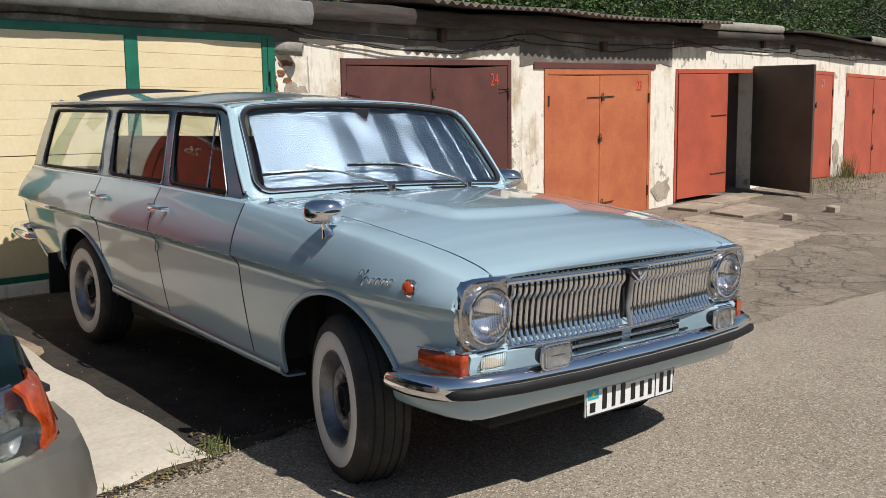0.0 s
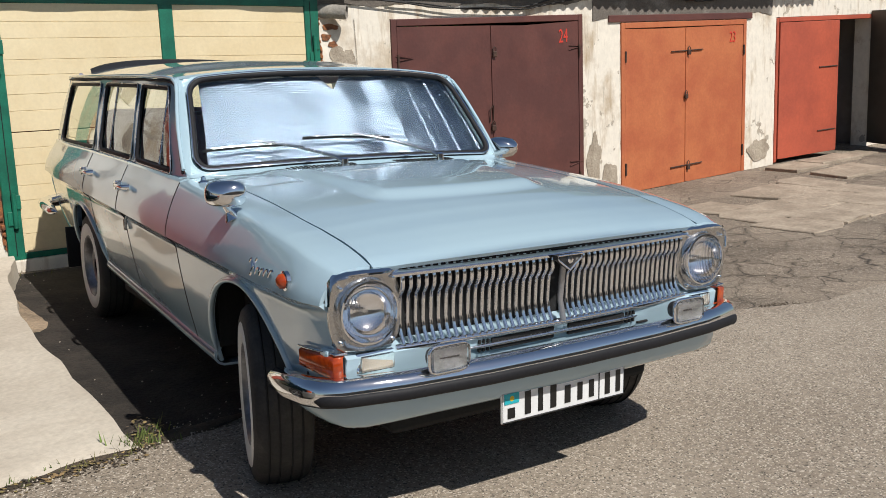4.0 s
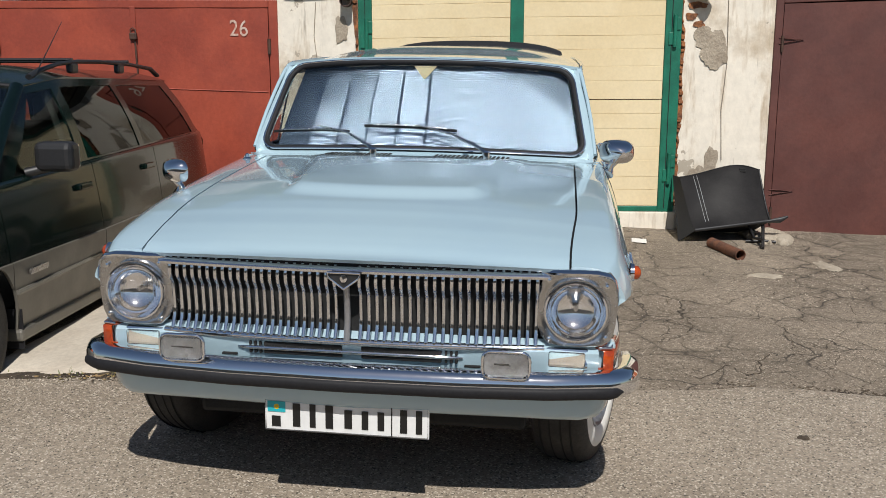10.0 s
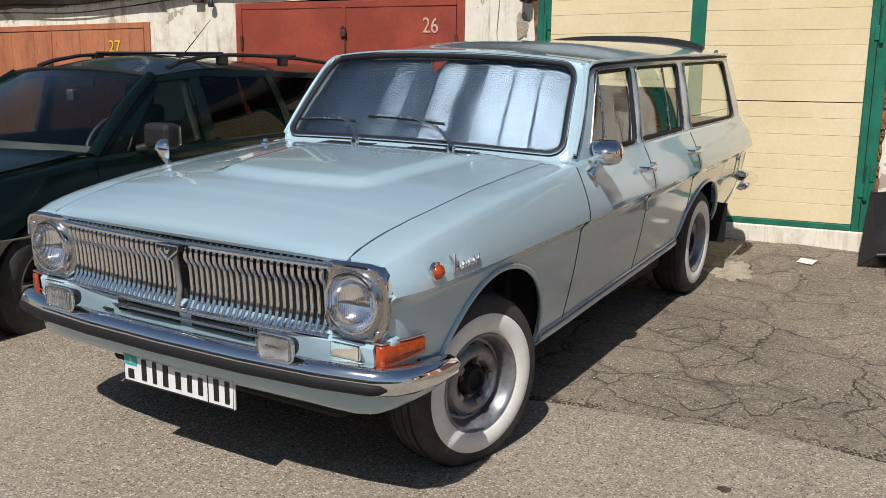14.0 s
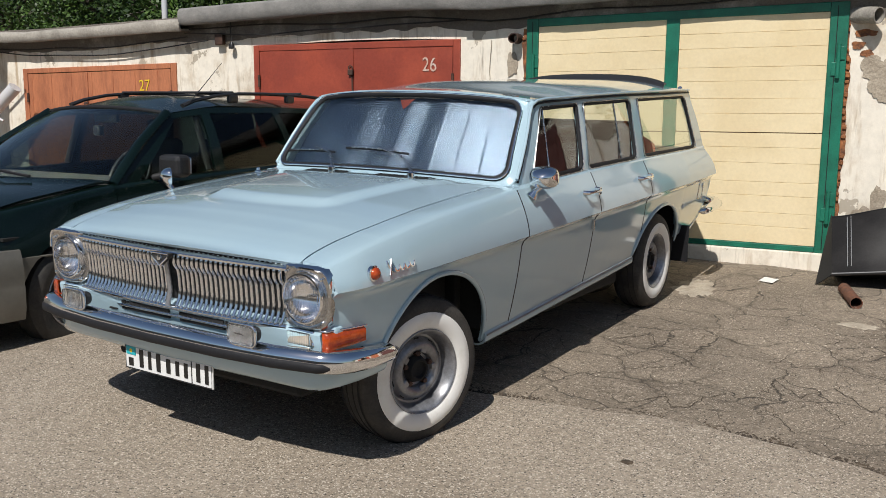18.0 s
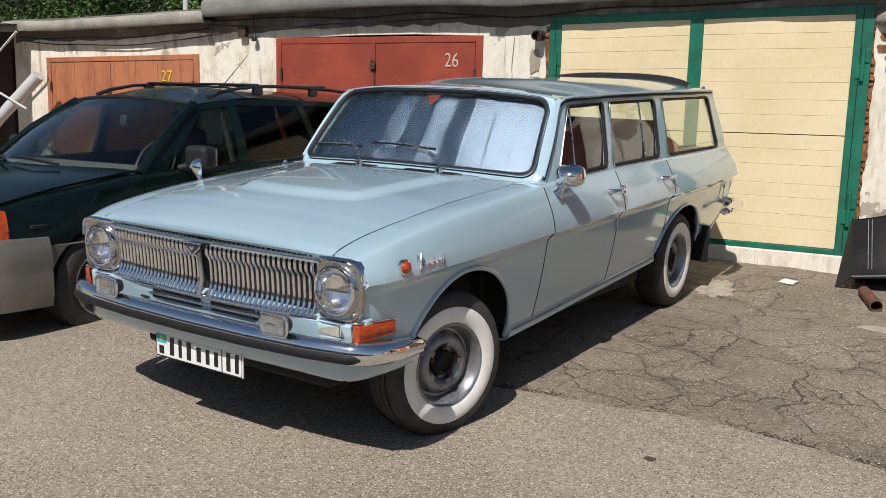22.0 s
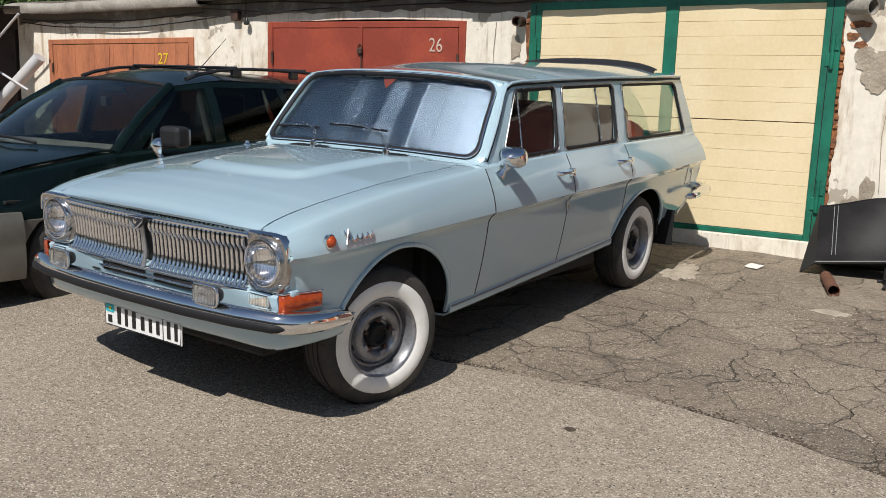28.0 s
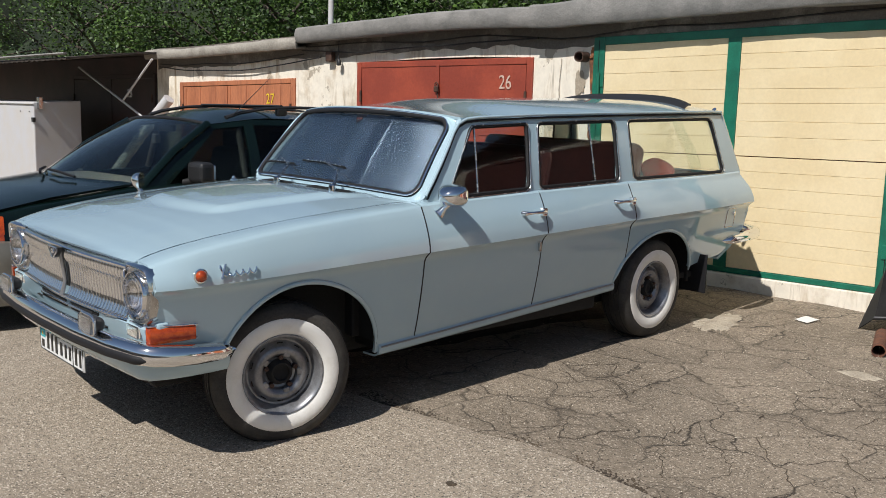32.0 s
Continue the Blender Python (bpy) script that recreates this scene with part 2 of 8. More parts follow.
M_steel = material("rusty_steel", (0.10, 0.055, 0.038), 0.7, 0.3, second=(0.055, 0.032, 0.025), scale=14, fine=0.2)
M_rust = material("brown_rust", (0.16, 0.065, 0.035), 0.85, second=(0.10, 0.045, 0.03), scale=12, fine=0.3, bump=0.3)
M_cable = material("black_cable", (0.015, 0.014, 0.013), 0.6)
M_apron = material("pale_concrete", (0.56, 0.50, 0.41), 0.9, second=(0.47, 0.41, 0.33), scale=2.2, fine=0.10, fine_scale=35, bump=0.35, bump_scale=16)
M_earth = material("dry_earth", (0.34, 0.255, 0.17), 0.95, second=(0.22, 0.165, 0.11), scale=4, fine=0.3, fine_scale=60, bump=0.8, bump_scale=25)
M_litter = material("dark_leaf_litter", (0.10, 0.075, 0.05), 0.95, second=(0.05, 0.038, 0.028), scale=9, fine=0.35, fine_scale=70, bump=0.8, bump_scale=40)
M_dry_leaf = material("dry_leaves", (0.30, 0.20, 0.095), 0.8, second=(0.17, 0.15, 0.05), scale=12, island=0.45)
M_dark_panel = material("grey_black_car_paint", (0.014, 0.0135, 0.014), 0.42, second=(0.022, 0.021, 0.021), scale=3, coat=0.0, spec=0.12, fine=0.15)
M_mortar = material("dusty_mortar", (0.43, 0.375, 0.295), 0.92, second=(0.30, 0.255, 0.195), scale=7, mix=(0.45, 0.65), fine=0.2, bump=0.6, bump_scale=30)
M_paper = material("white_paper", (0.78, 0.76, 0.72), 0.8)
M_grey_wall = material("grey_plastered_wall", (0.30, 0.28, 0.26), 0.9, second=(0.22, 0.20, 0.19), scale=2)
M_white_box = material("white_painted_steel", (0.58, 0.58, 0.60), 0.45, second=(0.58, 0.56, 0.54), scale=3)
# large dark patches put the shade between sunlit clumps into the leaf colour
M_leaf = material("green_leaves_with_shade", (0.085, 0.15, 0.028), 0.5, second=(0.020, 0.046, 0.010), scale=0.55, mix=(0.40, 0.60), island=0.5, spec=0.35)
M_bark = material("grey_bark", (0.11, 0.09, 0.07), 0.9, second=(0.06, 0.05, 0.04), scale=9, fine=0.25, bump=0.6)
M_grass = material("weeds", (0.10, 0.16, 0.03), 0.7, second=(0.20, 0.18, 0.06), scale=5, island=0.4)


def ground_material(name, base, dark, light, stones):
    """Asphalt: pale aggregate chips in a dark binder, stains at two scales."""
    m = material(name, base, 0.86, second=dark, scale=0.7, mix=(0.38, 0.72), fine=0.24, fine_scale=38, bump=0.5, bump_scale=95)
    nt = m.node_tree
    n, l = nt.nodes, nt.links
    b = n["Principled BSDF"]
    co = n.new("ShaderNodeTexCoord")
    vo = n.new("ShaderNodeTexVoronoi")
    vo.inputs["Scale"].default_value = 165
    l.new(co.outputs["Object"], vo.inputs["Vector"])
    sep = n.new("ShaderNodeSeparateColor")
    l.new(vo.outputs["Color"], sep.inputs[0])
    r = n.new("ShaderNodeMapRange")
    r.inputs["From Min"].default_value, r.inputs["From Max"].default_value = 1 - stones, 1 - stones * 0.6
    l.new(sep.outputs[0], r.inputs["Value"])
    old = b.inputs["Base Color"].links[0].from_socket
    x = n.new("ShaderNodeMix")
    x.data_type = "RGBA"
    x.inputs[7].default_value = (*light, 1)
    l.new(r.outputs[0], x.inputs[0])
    l.new(old, x.inputs[6])
    r2 = n.new("ShaderNodeMapRange")
    r2.inputs["From Min"].default_value, r2.inputs["From Max"].default_value = 0.0, stones * 0.9
    r2.inputs["To Min"].default_value = 0.22
    l.new(sep.outputs[1], r2.inputs["Value"])
    g = n.new("ShaderNodeCombineColor")
    for k in range(3):
        l.new(r2.outputs[0], g.inputs[k])
    y = n.new("ShaderNodeMix")
    y.data_type, y.blend_type = "RGBA", "MULTIPLY"
    y.inputs[0].default_value = 1.0
    l.new(x.outputs[2], y.inputs[6])
    l.new(g.outputs[0], y.inputs[7])
    l.new(y.outputs[2], b.inputs["Base Color"])
    return m


M_asphalt = ground_material("pale_asphalt", (0.345, 0.289, 0.222), (0.245, 0.199, 0.147), (0.56, 0.49, 0.40), 0.19)
M_old_asphalt = ground_material("old_dark_asphalt", (0.275, 0.225, 0.168), (0.155, 0.125, 0.092), (0.46, 0.39, 0.31), 0.14)


def craze(m):
    """Alligator cracks with grime along them, and plates that differ in tone."""
    nt = m.node_tree
    n, l = nt.nodes, nt.links
    b = n["Principled BSDF"]
    co = n.new("ShaderNodeTexCoord")
    warp = n.new("ShaderNodeTexNoise")
    warp.inputs["Scale"].default_value, warp.inputs["Detail"].default_value = 5.0, 6
    l.new(co.outputs["Object"], warp.inputs["Vector"])
    add = n.new("ShaderNodeVectorMath")
    add.operation = "MULTIPLY_ADD"
    add.inputs[1].default_value = (0.24, 0.24, 0.0)
    l.new(warp.outputs["Color"], add.inputs[0])
    l.new(co.outputs["Object"], add.inputs[2])
    flat = n.new("ShaderNodeVectorMath")
    flat.operation = "MULTIPLY"
    flat.inputs[1].default_value = (0.85, 1.15, 0.0)
    l.new(add.outputs[0], flat.inputs[0])
    last = b.inputs["Base Color"].links[0].from_socket

    def mask(scale, lo, hi):
        t = n.new("ShaderNodeTexNoise")
        t.inputs["Scale"].default_value, t.inputs["Detail"].default_value = scale, 3
        l.new(co.outputs["Object"], t.inputs["Vector"])
        r = n.new("ShaderNodeMapRange")
        r.inputs["From Min"].default_value, r.inputs["From Max"].default_value = lo, hi
        l.new(t.outputs["Fac"], r.inputs["Value"])
        return r.outputs[0]

    def darken(last, scale, width, tone, where):
        v = n.new("ShaderNodeTexVoronoi")
        v.feature = "DISTANCE_TO_EDGE"
        v.inputs["Scale"].default_value = scale
        l.new(flat.outputs[0], v.inputs["Vector"])
        r = n.new("ShaderNodeMapRange")
        r.inputs["From Min"].default_value, r.inputs["From Max"].default_value = 0.0, width
        r.inputs["To Min"].default_value, r.inputs["To Max"].default_value = 1.0, 0.0
        l.new(v.outputs["Distance"], r.inputs["Value"])
        k = n.new("ShaderNodeMath")
        k.operation = "MULTIPLY"
        l.new(r.outputs[0], k.inputs[0])
        l.new(where, k.inputs[1])
        x = n.new("ShaderNodeMix")
        x.data_type = "RGBA"
        x.inputs[7].default_value = (*tone, 1)
        l.new(k.outputs[0], x.inputs[0])
        l.new(last, x.inputs[6])
        return x.outputs[2]

    cell = n.new("ShaderNodeTexVoronoi")
    cell.inputs["Scale"].default_value = 2.6
    l.new(flat.outputs[0], cell.inputs["Vector"])
    sep = n.new("ShaderNodeSeparateColor")
    l.new(cell.outputs["Color"], sep.inputs[0])
    r = n.new("ShaderNodeMapRange")
    r.inputs["To Min"].default_value, r.inputs["To Max"].default_value = 0.80, 1.18
    l.new(sep.outputs[0], r.inputs["Value"])
    g = n.new("ShaderNodeCombineColor")
    for k in range(3):
        l.new(r.outputs[0], g.inputs[k])
    x = n.new("ShaderNodeMix")
    x.data_type, x.blend_type = "RGBA", "MULTIPLY"
    x.inputs[0].default_value = 0.55
    l.new(last, x.inputs[6])
    l.new(g.outputs[0], x.inputs[7])
    last = x.outputs[2]
    last = darken(last, 2.6, 0.10, (0.085, 0.066, 0.048), mask(0.9, 0.44, 0.72))
    last = darken(last, 2.6, 0.016, (0.030, 0.024, 0.018), mask(1.3, 0.36, 0.50))
    last = darken(last, 6.5, 0.022, (0.060, 0.047, 0.034), mask(0.8, 0.44, 0.56))
    last = darken(last, 11.0, 0.020, (0.085, 0.066, 0.047), mask(1.1, 0.50, 0.58))
    l.new(last, b.inputs["Base Color"])


craze(M_old_asphalt)


# ---- building tools ----
def make(name, verts, faces, mat, parent=None, label="", smooth=None, solid=0.0):
    """One mesh object; smooth: the angle in degrees over which an edge stays sharp; solid: metres of thickness behind it."""
    verts = [Vector(v) for v in verts]
    if solid:
        nrm = [Vector((0, 0, 0)) for _ in verts]
        count = set()
        for f in faces:
            k = Vector((0, 0, 0))
            for a in range(1, len(f) - 1):
                k += (verts[f[a]] - verts[f[0]]).cross(verts[f[a + 1]] - verts[f[0]])
            k.normalize()
            for a in range(len(f)):
                nrm[f[a]] += k
                count.add((f[a], f[(a + 1) % len(f)]))
        n0 = len(verts)
        verts += [v - k.normalized() * solid for v, k in zip(verts, nrm)]
        rim = [(b, a, a + n0, b + n0) for a, b in sorted(count) if (b, a) not in count]
        faces = list(faces) + [tuple(i + n0 for i in f[::-1]) for f in faces] + rim
        if solid < 0:
            faces = [f[::-1] for f in faces]
    me = bpy.data.meshes.new(name)
    me.from_pydata([tuple(v) for v in verts], [], faces)
    me.materials.append(mat)
    if smooth:
        me.polygons.foreach_set("use_smooth", [True] * len(me.polygons))
        me.set_sharp_from_angle(angle=radians(smooth))
    me.update()
    ob = new(name, me)
    if parent:
        ob.parent = parent
    if label:
        ob["label"] = label
    return ob


def part(name, bm, mat, parent, label="", smooth=None):
    me = bpy.data.meshes.new(name)
    bm.to_mesh(me)
    bm.free()
    me.materials.append(mat)
    if smooth:
        me.polygons.foreach_set("use_smooth", [True] * len(me.polygons))
        me.set_sharp_from_angle(angle=radians(smooth))
    ob = new(name, me)
    if parent:
        ob.parent = parent
    if label:
        ob["label"] = label
    return ob


def block(lo, hi, bevel=0.0, seg=2):
    """A box between two corners with worn edges, as a bmesh."""
    bm = bmesh.new()
    bmesh.ops.create_cube(bm, size=1)
    for v in bm.verts:
        v.co = Vector([a + (c + 0.5) * (b - a) for a, b, c in zip(lo, hi, v.co)])
    if bevel:
        bmesh.ops.bevel(bm, geom=bm.edges[:], offset=bevel, segments=seg, affect="EDGES", profile=0.5)
    return bm


def turned(bm, m):
    bmesh.ops.transform(bm, matrix=m, verts=bm.verts)
    return bm


def grid(points, close_u=False, close_v=False, flip=False):
    """Vertices and quads for a grid given as rows of points."""
    r, c = len(points), len(points[0])
    verts = [p for row in points for p in row]
    faces = []
    for i in range(r if close_u else r - 1):
        for j in range(c if close_v else c - 1):
            q = (i * c + j, i * c + (j + 1) % c, ((i + 1) % r) * c + (j + 1) % c, ((i + 1) % r) * c + j)
            faces.append(q[::-1] if flip else q)
    return verts, faces


def sheet(name, points, mat, parent=None, label="", toward=None, smooth=35, solid=0.0, close_v=False):
    """A surface from rows of points whose normals look toward a direction."""
    verts, faces = grid(points, close_v=close_v)
    if toward is not None:
        a = Vector((0, 0, 0))
        for f in faces:
            p, q, r, s = (Vector(verts[i]) for i in f)
            a += (r - p).cross(s - q)
        if a.dot(Vector(toward)) < 0:
            faces = [f[::-1] for f in faces]
    return make(name, verts, faces, mat, parent, label, smooth, solid)


def tube(path, r, sides=8, closed=False, flat=1.0):
    """A round bar along a line of points, as vertices and faces; r may be one radius per point."""
    pts = [Vector(p) for p in path]
    n = len(pts)
    rows, up = [], None
    for i, p in enumerate(pts):
        a = pts[(i - 1) % n] if closed or i else p
        b = pts[(i + 1) % n] if closed or i < n - 1 else p
        d = (b - a).normalized()
        if up is None:
            up = Vector((0, 0, 1)) if abs(d.z) < 0.9 else Vector((1, 0, 0))
        s = d.cross(up).normalized()
        up = s.cross(d).normalized()
        rr = r[i] if isinstance(r, (list, tuple)) else r
        rows.append([p + s * rr * math.cos(2 * math.pi * k / sides) + up * rr * flat * math.sin(2 * math.pi * k / sides) for k in range(sides)])
    verts, faces = grid(rows, close_u=closed, close_v=True)
    if not closed:
        faces += [tuple(range(sides)), tuple(range((n - 1) * sides, n * sides))[::-1]]
    return verts, faces


def bar(name, path, r, mat, parent=None, label="", sides=8, closed=False, flat=1.0):
    return make(name, *tube(path, r, sides, closed, flat), mat, parent, label, smooth=50)


def lathe(profile, axis="x", sides=40, at=(0, 0, 0)):
    """A turned body: profile rows of (along, radius)."""
    rows = []
    for a, r in profile:
        row = []
        for k in range(sides):
            c, s = r * math.cos(2 * math.pi * k / sides), r * math.sin(2 * math.pi * k / sides)
            row.append(tuple(o + v for o, v in zip(at, {"x": (a, c, s), "y": (c, a, s), "z": (c, s, a)}[axis])))
        rows.append(row)
    return grid(rows, close_v=True)


def smooth_step(a, b, x):
    t = min(1.0, max(0.0, (x - a) / (b - a)))
    return t * t * (3 - 2 * t)


def lin(x, *knots):
    return float(np.interp(x, [k[0] for k in knots], [k[1] for k in knots]))


def thing(name, label, category, m=None, group="", kind=""):
    ob = new(name)
    ob.empty_display_size = 0.2
    tagged(ob, label, category, group, kind)
    if m is not None:
        ob.matrix_world = m
    return ob


def ground_z(x, y):
    x0 = min(max(x, -2.4), 5.0)
    return -0.022 * (x0 + 0.9) + 0.012 * min(max(y, -4.0), 8.0) - 0.028 * min(max(x - 1, 0.0), 4.0) - 0.03 * min(max(-2.4 - x, 0.0), 1.0)


# ---- ground ----
def land(name, xs, ys, lift, mat, label, category, kind="structure", rough=0.004):
    rows = [[(x, y, ground_z(x, y) + lift(x, y) + rough * noise.noise(Vector((x * 1.7, y * 1.7, 3.1)))) for x in xs] for y in ys]
    ob = sheet(name, rows, mat, None, toward=(0, 0, 1), smooth=60)
    return tagged(ob, label, category, kind=kind)


fine_x = [-400, -120, -45, -25, -16] + list(np.arange(-12, 12.01, 0.25)) + [14, 17, 21, 28, 45, 120, 400]
fine_y = [-400, -120, -45, -25, -14] + list(np.arange(-8, 8.01, 0.25)) + [11, 16, 25, 45, 120, 400]
land("ground", fine_x, fine_y, lambda x, y: 0.0, M_old_asphalt, "old dark cracked asphalt yard", "ground", rough=0.016)


def road_edge(x):
    e = lin(x, (-40, 0.9), (-4, 0.98), (-2.4, 0.95), (-0.75, 0.66), (0.19, 0.65), (0.686, 0.63), (1.15, 0.47), (1.6, 0.30), (2.1, 0.36), (4.05, 0.17), (8, -0.1), (40, -0.6))
    return e + 0.035 * noise.noise(Vector((x * 2.3, 0, 0))) + 0.018 * noise.noise(Vector((x * 9, 1, 0)))


rows = []
for x in [-400, -120, -45, -20] + list(np.arange(-12, 12.01, 0.06)) + [20, 45, 120, 400]:
    e = road_edge(x)
    col = [(x, e, ground_z(x, e) - 0.012), (x, e - 0.006, ground_z(x, e) + 0.012)]
    for k, d in enumerate((0.05, 0.2, 0.5, 1, 1.6, 2.3, 3.2, 4.5, 7, 12, 30, 120, 390)):
        y = e - d
        col.append((x, y, ground_z(x, y) + 0.018 + 0.004 * noise.noise(Vector((x * 1.3, y * 1.3, 0)))))
    rows.append(col)
tagged(sheet("road", rows, M_asphalt, None, toward=(0, 0, 1), smooth=50), "paler worn asphalt lane with stone chips", "road", kind="structure")

# crazed cracks: dirt-filled furrows between the plates of old asphalt
random.seed(5)
verts, faces = [], []
nodes = {}
step = 0.30
for i in range(-4, 28):
    for j in range(0, 24):
        for k in (0, 1):
            bx = i * step + (j % 2) * step / 2
            by = 0.5 + j * step * 0.87 + k * step * 0.29
            nodes[i, j, k] = (bx + random.uniform(-0.08, 0.08), by + random.uniform(-0.07, 0.07))


def crack(a, b, w):
    n_ = 12
    pts = []
    for t in range(n_ + 1):
        u = t / n_
        x, y = a[0] + (b[0] - a[0]) * u, a[1] + (b[1] - a[1]) * u
        o = 0.05 * noise.noise(Vector((x * 6, y * 6, 5))) + 0.022 * noise.noise(Vector((x * 24, y * 24, 2)))
        q = 0.05 * noise.noise(Vector((x * 6, y * 6, 15))) + 0.022 * noise.noise(Vector((x * 24, y * 24, 12)))
        pts.append((x + o, y + q))
    for t in range(n_ + 1):
        x, y = pts[t]
        p, q = pts[max(t - 1, 0)], pts[min(t + 1, n_)]
        dx, dy = q[0] - p[0], q[1] - p[1]
        L = math.hypot(dx, dy) or 1
        ww = w * (0.55 + 0.9 * abs(noise.noise(Vector((x * 21, y * 21, 9)))))
        z = ground_z(x, y) + 0.016 * noise.noise(Vector((x * 1.7, y * 1.7, 3.1))) + 0.0035
        verts.append((x - dy / L * ww, y + dx / L * ww, z))
        verts.append((x + dy / L * ww, y - dx / L * ww, z))
        if t:
            m_ = len(verts)
            faces.append((m_ - 4, m_ - 3, m_ - 1, m_ - 2))


for (i, j, k), a in nodes.items():
    links = [(i, j, 1)] if k == 0 else [(i + (j % 2), j + 1, 0), (i - 1 + (j % 2), j + 1, 0)]
    for q in links:
        if q in nodes:
            b = nodes[q]
            mx, my = (a[0] + b[0]) / 2, (a[1] + b[1]) / 2
            if my < road_edge(mx) + 0.06 or my > 4.5:
                continue
            density = 0.88 * math.exp(-((mx - 1.7) / 2.0) ** 2 - ((my - 1.5) / 1.1) ** 2) + 0.12
            if random.random() < density:
                crack(a, b, random.uniform(0.0011, 0.0034))
tagged(make("cracks", verts, faces, M_litter), "dirt-filled cracks across the old asphalt", "cracks", kind="stuff")


def blob(name, cx, cy, rx, ry, h, mat, label, category, seed=0, turn=0.0, kind="", base=0.0):
    """A flat irregular patch lying on the ground."""
    rows = []
    for f, z in ((1.0, -0.004), (0.96, h * 0.5), (0.8, h), (0.5, h * 1.05), (0.02, h * 1.1)):
        row = []
        for k in range(64):
            a = 2 * math.pi * k / 64
            r = f * (1 + 0.12 * noise.noise(Vector((math.cos(a) * 14, math.sin(a) * 14, seed))) + 0.42 * noise.noise(Vector((math.cos(a) * 1.9 + seed, math.sin(a) * 1.9, seed))) + 0.22 * noise.noise(Vector((math.cos(a) * 6, math.sin(a) * 6, seed))))
            x, y = rx * r * math.cos(a), ry * r * math.sin(a)
            c, s = math.cos(turn), math.sin(turn)
            X, Y = cx + c * x - s * y, cy + s * x + c * y
            row.append((X, Y, ground_z(X, Y) + base + z + 0.018 * noise.noise(Vector((X * 1.7, Y * 1.7, 3.1)))))
        rows.append(row)
    return tagged(sheet(name, rows, mat, None, toward=(0, 0, 1), smooth=60, close_v=True), label, category, kind=kind)


blob("concrete_patch", -0.203, 3.541, 0.16, 0.28, 0.006, M_mortar, "pale concrete patch on dark asphalt", "patch", 1, kind="structure")
blob("mortar_splash", 0.96, 2.98, 0.13, 0.07, 0.008, M_mortar, "white mortar splash on the asphalt", "patch", 2, kind="structure")
blob("mortar_splash", 1.62, 3.35, 0.08, 0.16, 0.006, M_mortar, "white mortar splash on the asphalt", "patch", 7, kind="structure")
blob("dirt_patch", 2.4, 2.6, 0.7, 0.16, 0.005, M_litter, "dark crumbled asphalt and grit", "dirt", 8, kind="structure")
blob("oil_stain", 0.06, 0.064, 0.028, 0.020, 0.020, M_litter, "small dark tar spot on pale asphalt", "stain", 3, kind="structure")
blob("leaf_litter", -2.9, 0.98, 0.75, 0.10, 0.010, M_litter, "dark leaf litter along the concrete edge", "litter", 5, kind="structure")
# soil by the ramp; its near-black colour also paints the wagon's shadow
M_shaded_soil = material("shadow_darkened_soil", (0.042, 0.033, 0.025), 0.95, second=(0.020, 0.016, 0.012), scale=4, fine=0.4, fine_scale=60, bump=0.9, bump_scale=35)
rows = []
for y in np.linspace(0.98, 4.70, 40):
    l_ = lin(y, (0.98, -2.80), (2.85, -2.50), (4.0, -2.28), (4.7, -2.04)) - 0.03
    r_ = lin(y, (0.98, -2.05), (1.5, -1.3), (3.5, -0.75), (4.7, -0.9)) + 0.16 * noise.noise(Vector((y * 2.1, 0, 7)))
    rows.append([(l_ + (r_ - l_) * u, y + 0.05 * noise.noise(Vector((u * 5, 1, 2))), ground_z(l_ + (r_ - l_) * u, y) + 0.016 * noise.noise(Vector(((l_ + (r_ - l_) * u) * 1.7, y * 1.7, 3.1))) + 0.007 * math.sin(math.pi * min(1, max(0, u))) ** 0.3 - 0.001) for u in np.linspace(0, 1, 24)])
tagged(sheet("soil", rows, M_shaded_soil, None, toward=(0, 0, 1), smooth=60), "soil and leaf litter beside the ramp, coloured dark for the wagon's shadow", "soil", kind="structure")
# crumpled paper
rows = [[(0.306 + 0.055 * u + 0.02 * v, 4.06 + 0.10 * v - 0.03 * u, ground_z(0.306, 4.06) + 0.016 * noise.noise(Vector((0.52, 6.9, 3.1))) + 0.008 + 0.006 * noise.noise(Vector((u * 2, v * 2, 4)))) for u in np.linspace(-1, 1, 7)] for v in np.linspace(-1, 1, 6)]
tagged(sheet("paper_sheet", rows, M_paper, None, toward=(0, 0, 1), smooth=20, solid=0.002), "crumpled white paper sheet on asphalt", "paper")


# concrete ramp and earth bank between the two cars
def ramp_h(x, y):
    return 0.035 + 0.10 * smooth_step(2.3, 4.6, y) + 0.012 * noise.noise(Vector((x * 3, y * 3, 2)))


rows = []
for v in np.linspace(0, 1, 26):
    y = 0.98 + 3.75 * v
    x1 = lin(v, (0, -2.64), (0.5, -2.45), (0.8, -2.22), (1, -1.98)) + 0.03 * noise.noise(Vector((0, y * 3, 1)))
    x0 = lin(v, (0, -3.55), (0.3, -3.3), (0.55, -2.85), (0.8, -2.42), (1, -2.12))
    row = [(x1 + 0.02, y, ground_z(x1, y) - 0.02)]
    for u in np.linspace(0, 1, 14):
        x = x1 + (x0 - x1) * u
        e = 1 - 0.5 * (1 - smooth_step(0, 0.09, v))
        row.append((x, y + 0.06 * noise.noise(Vector((x * 3, 0, 0))) * (1 - v), ground_z(x, y) + ramp_h(x, y) * e))
    rows.append(row)
rows.insert(0, [(x, y - 0.03, ground_z(x, y) - 0.02) for x, y, z in rows[0]])
tagged(sheet("concrete_ramp", rows, M_apron, None, toward=(0, 0, 1), smooth=50), "pale rough concrete ramp beside the garage gate", "ramp", kind="structure")
rows = []
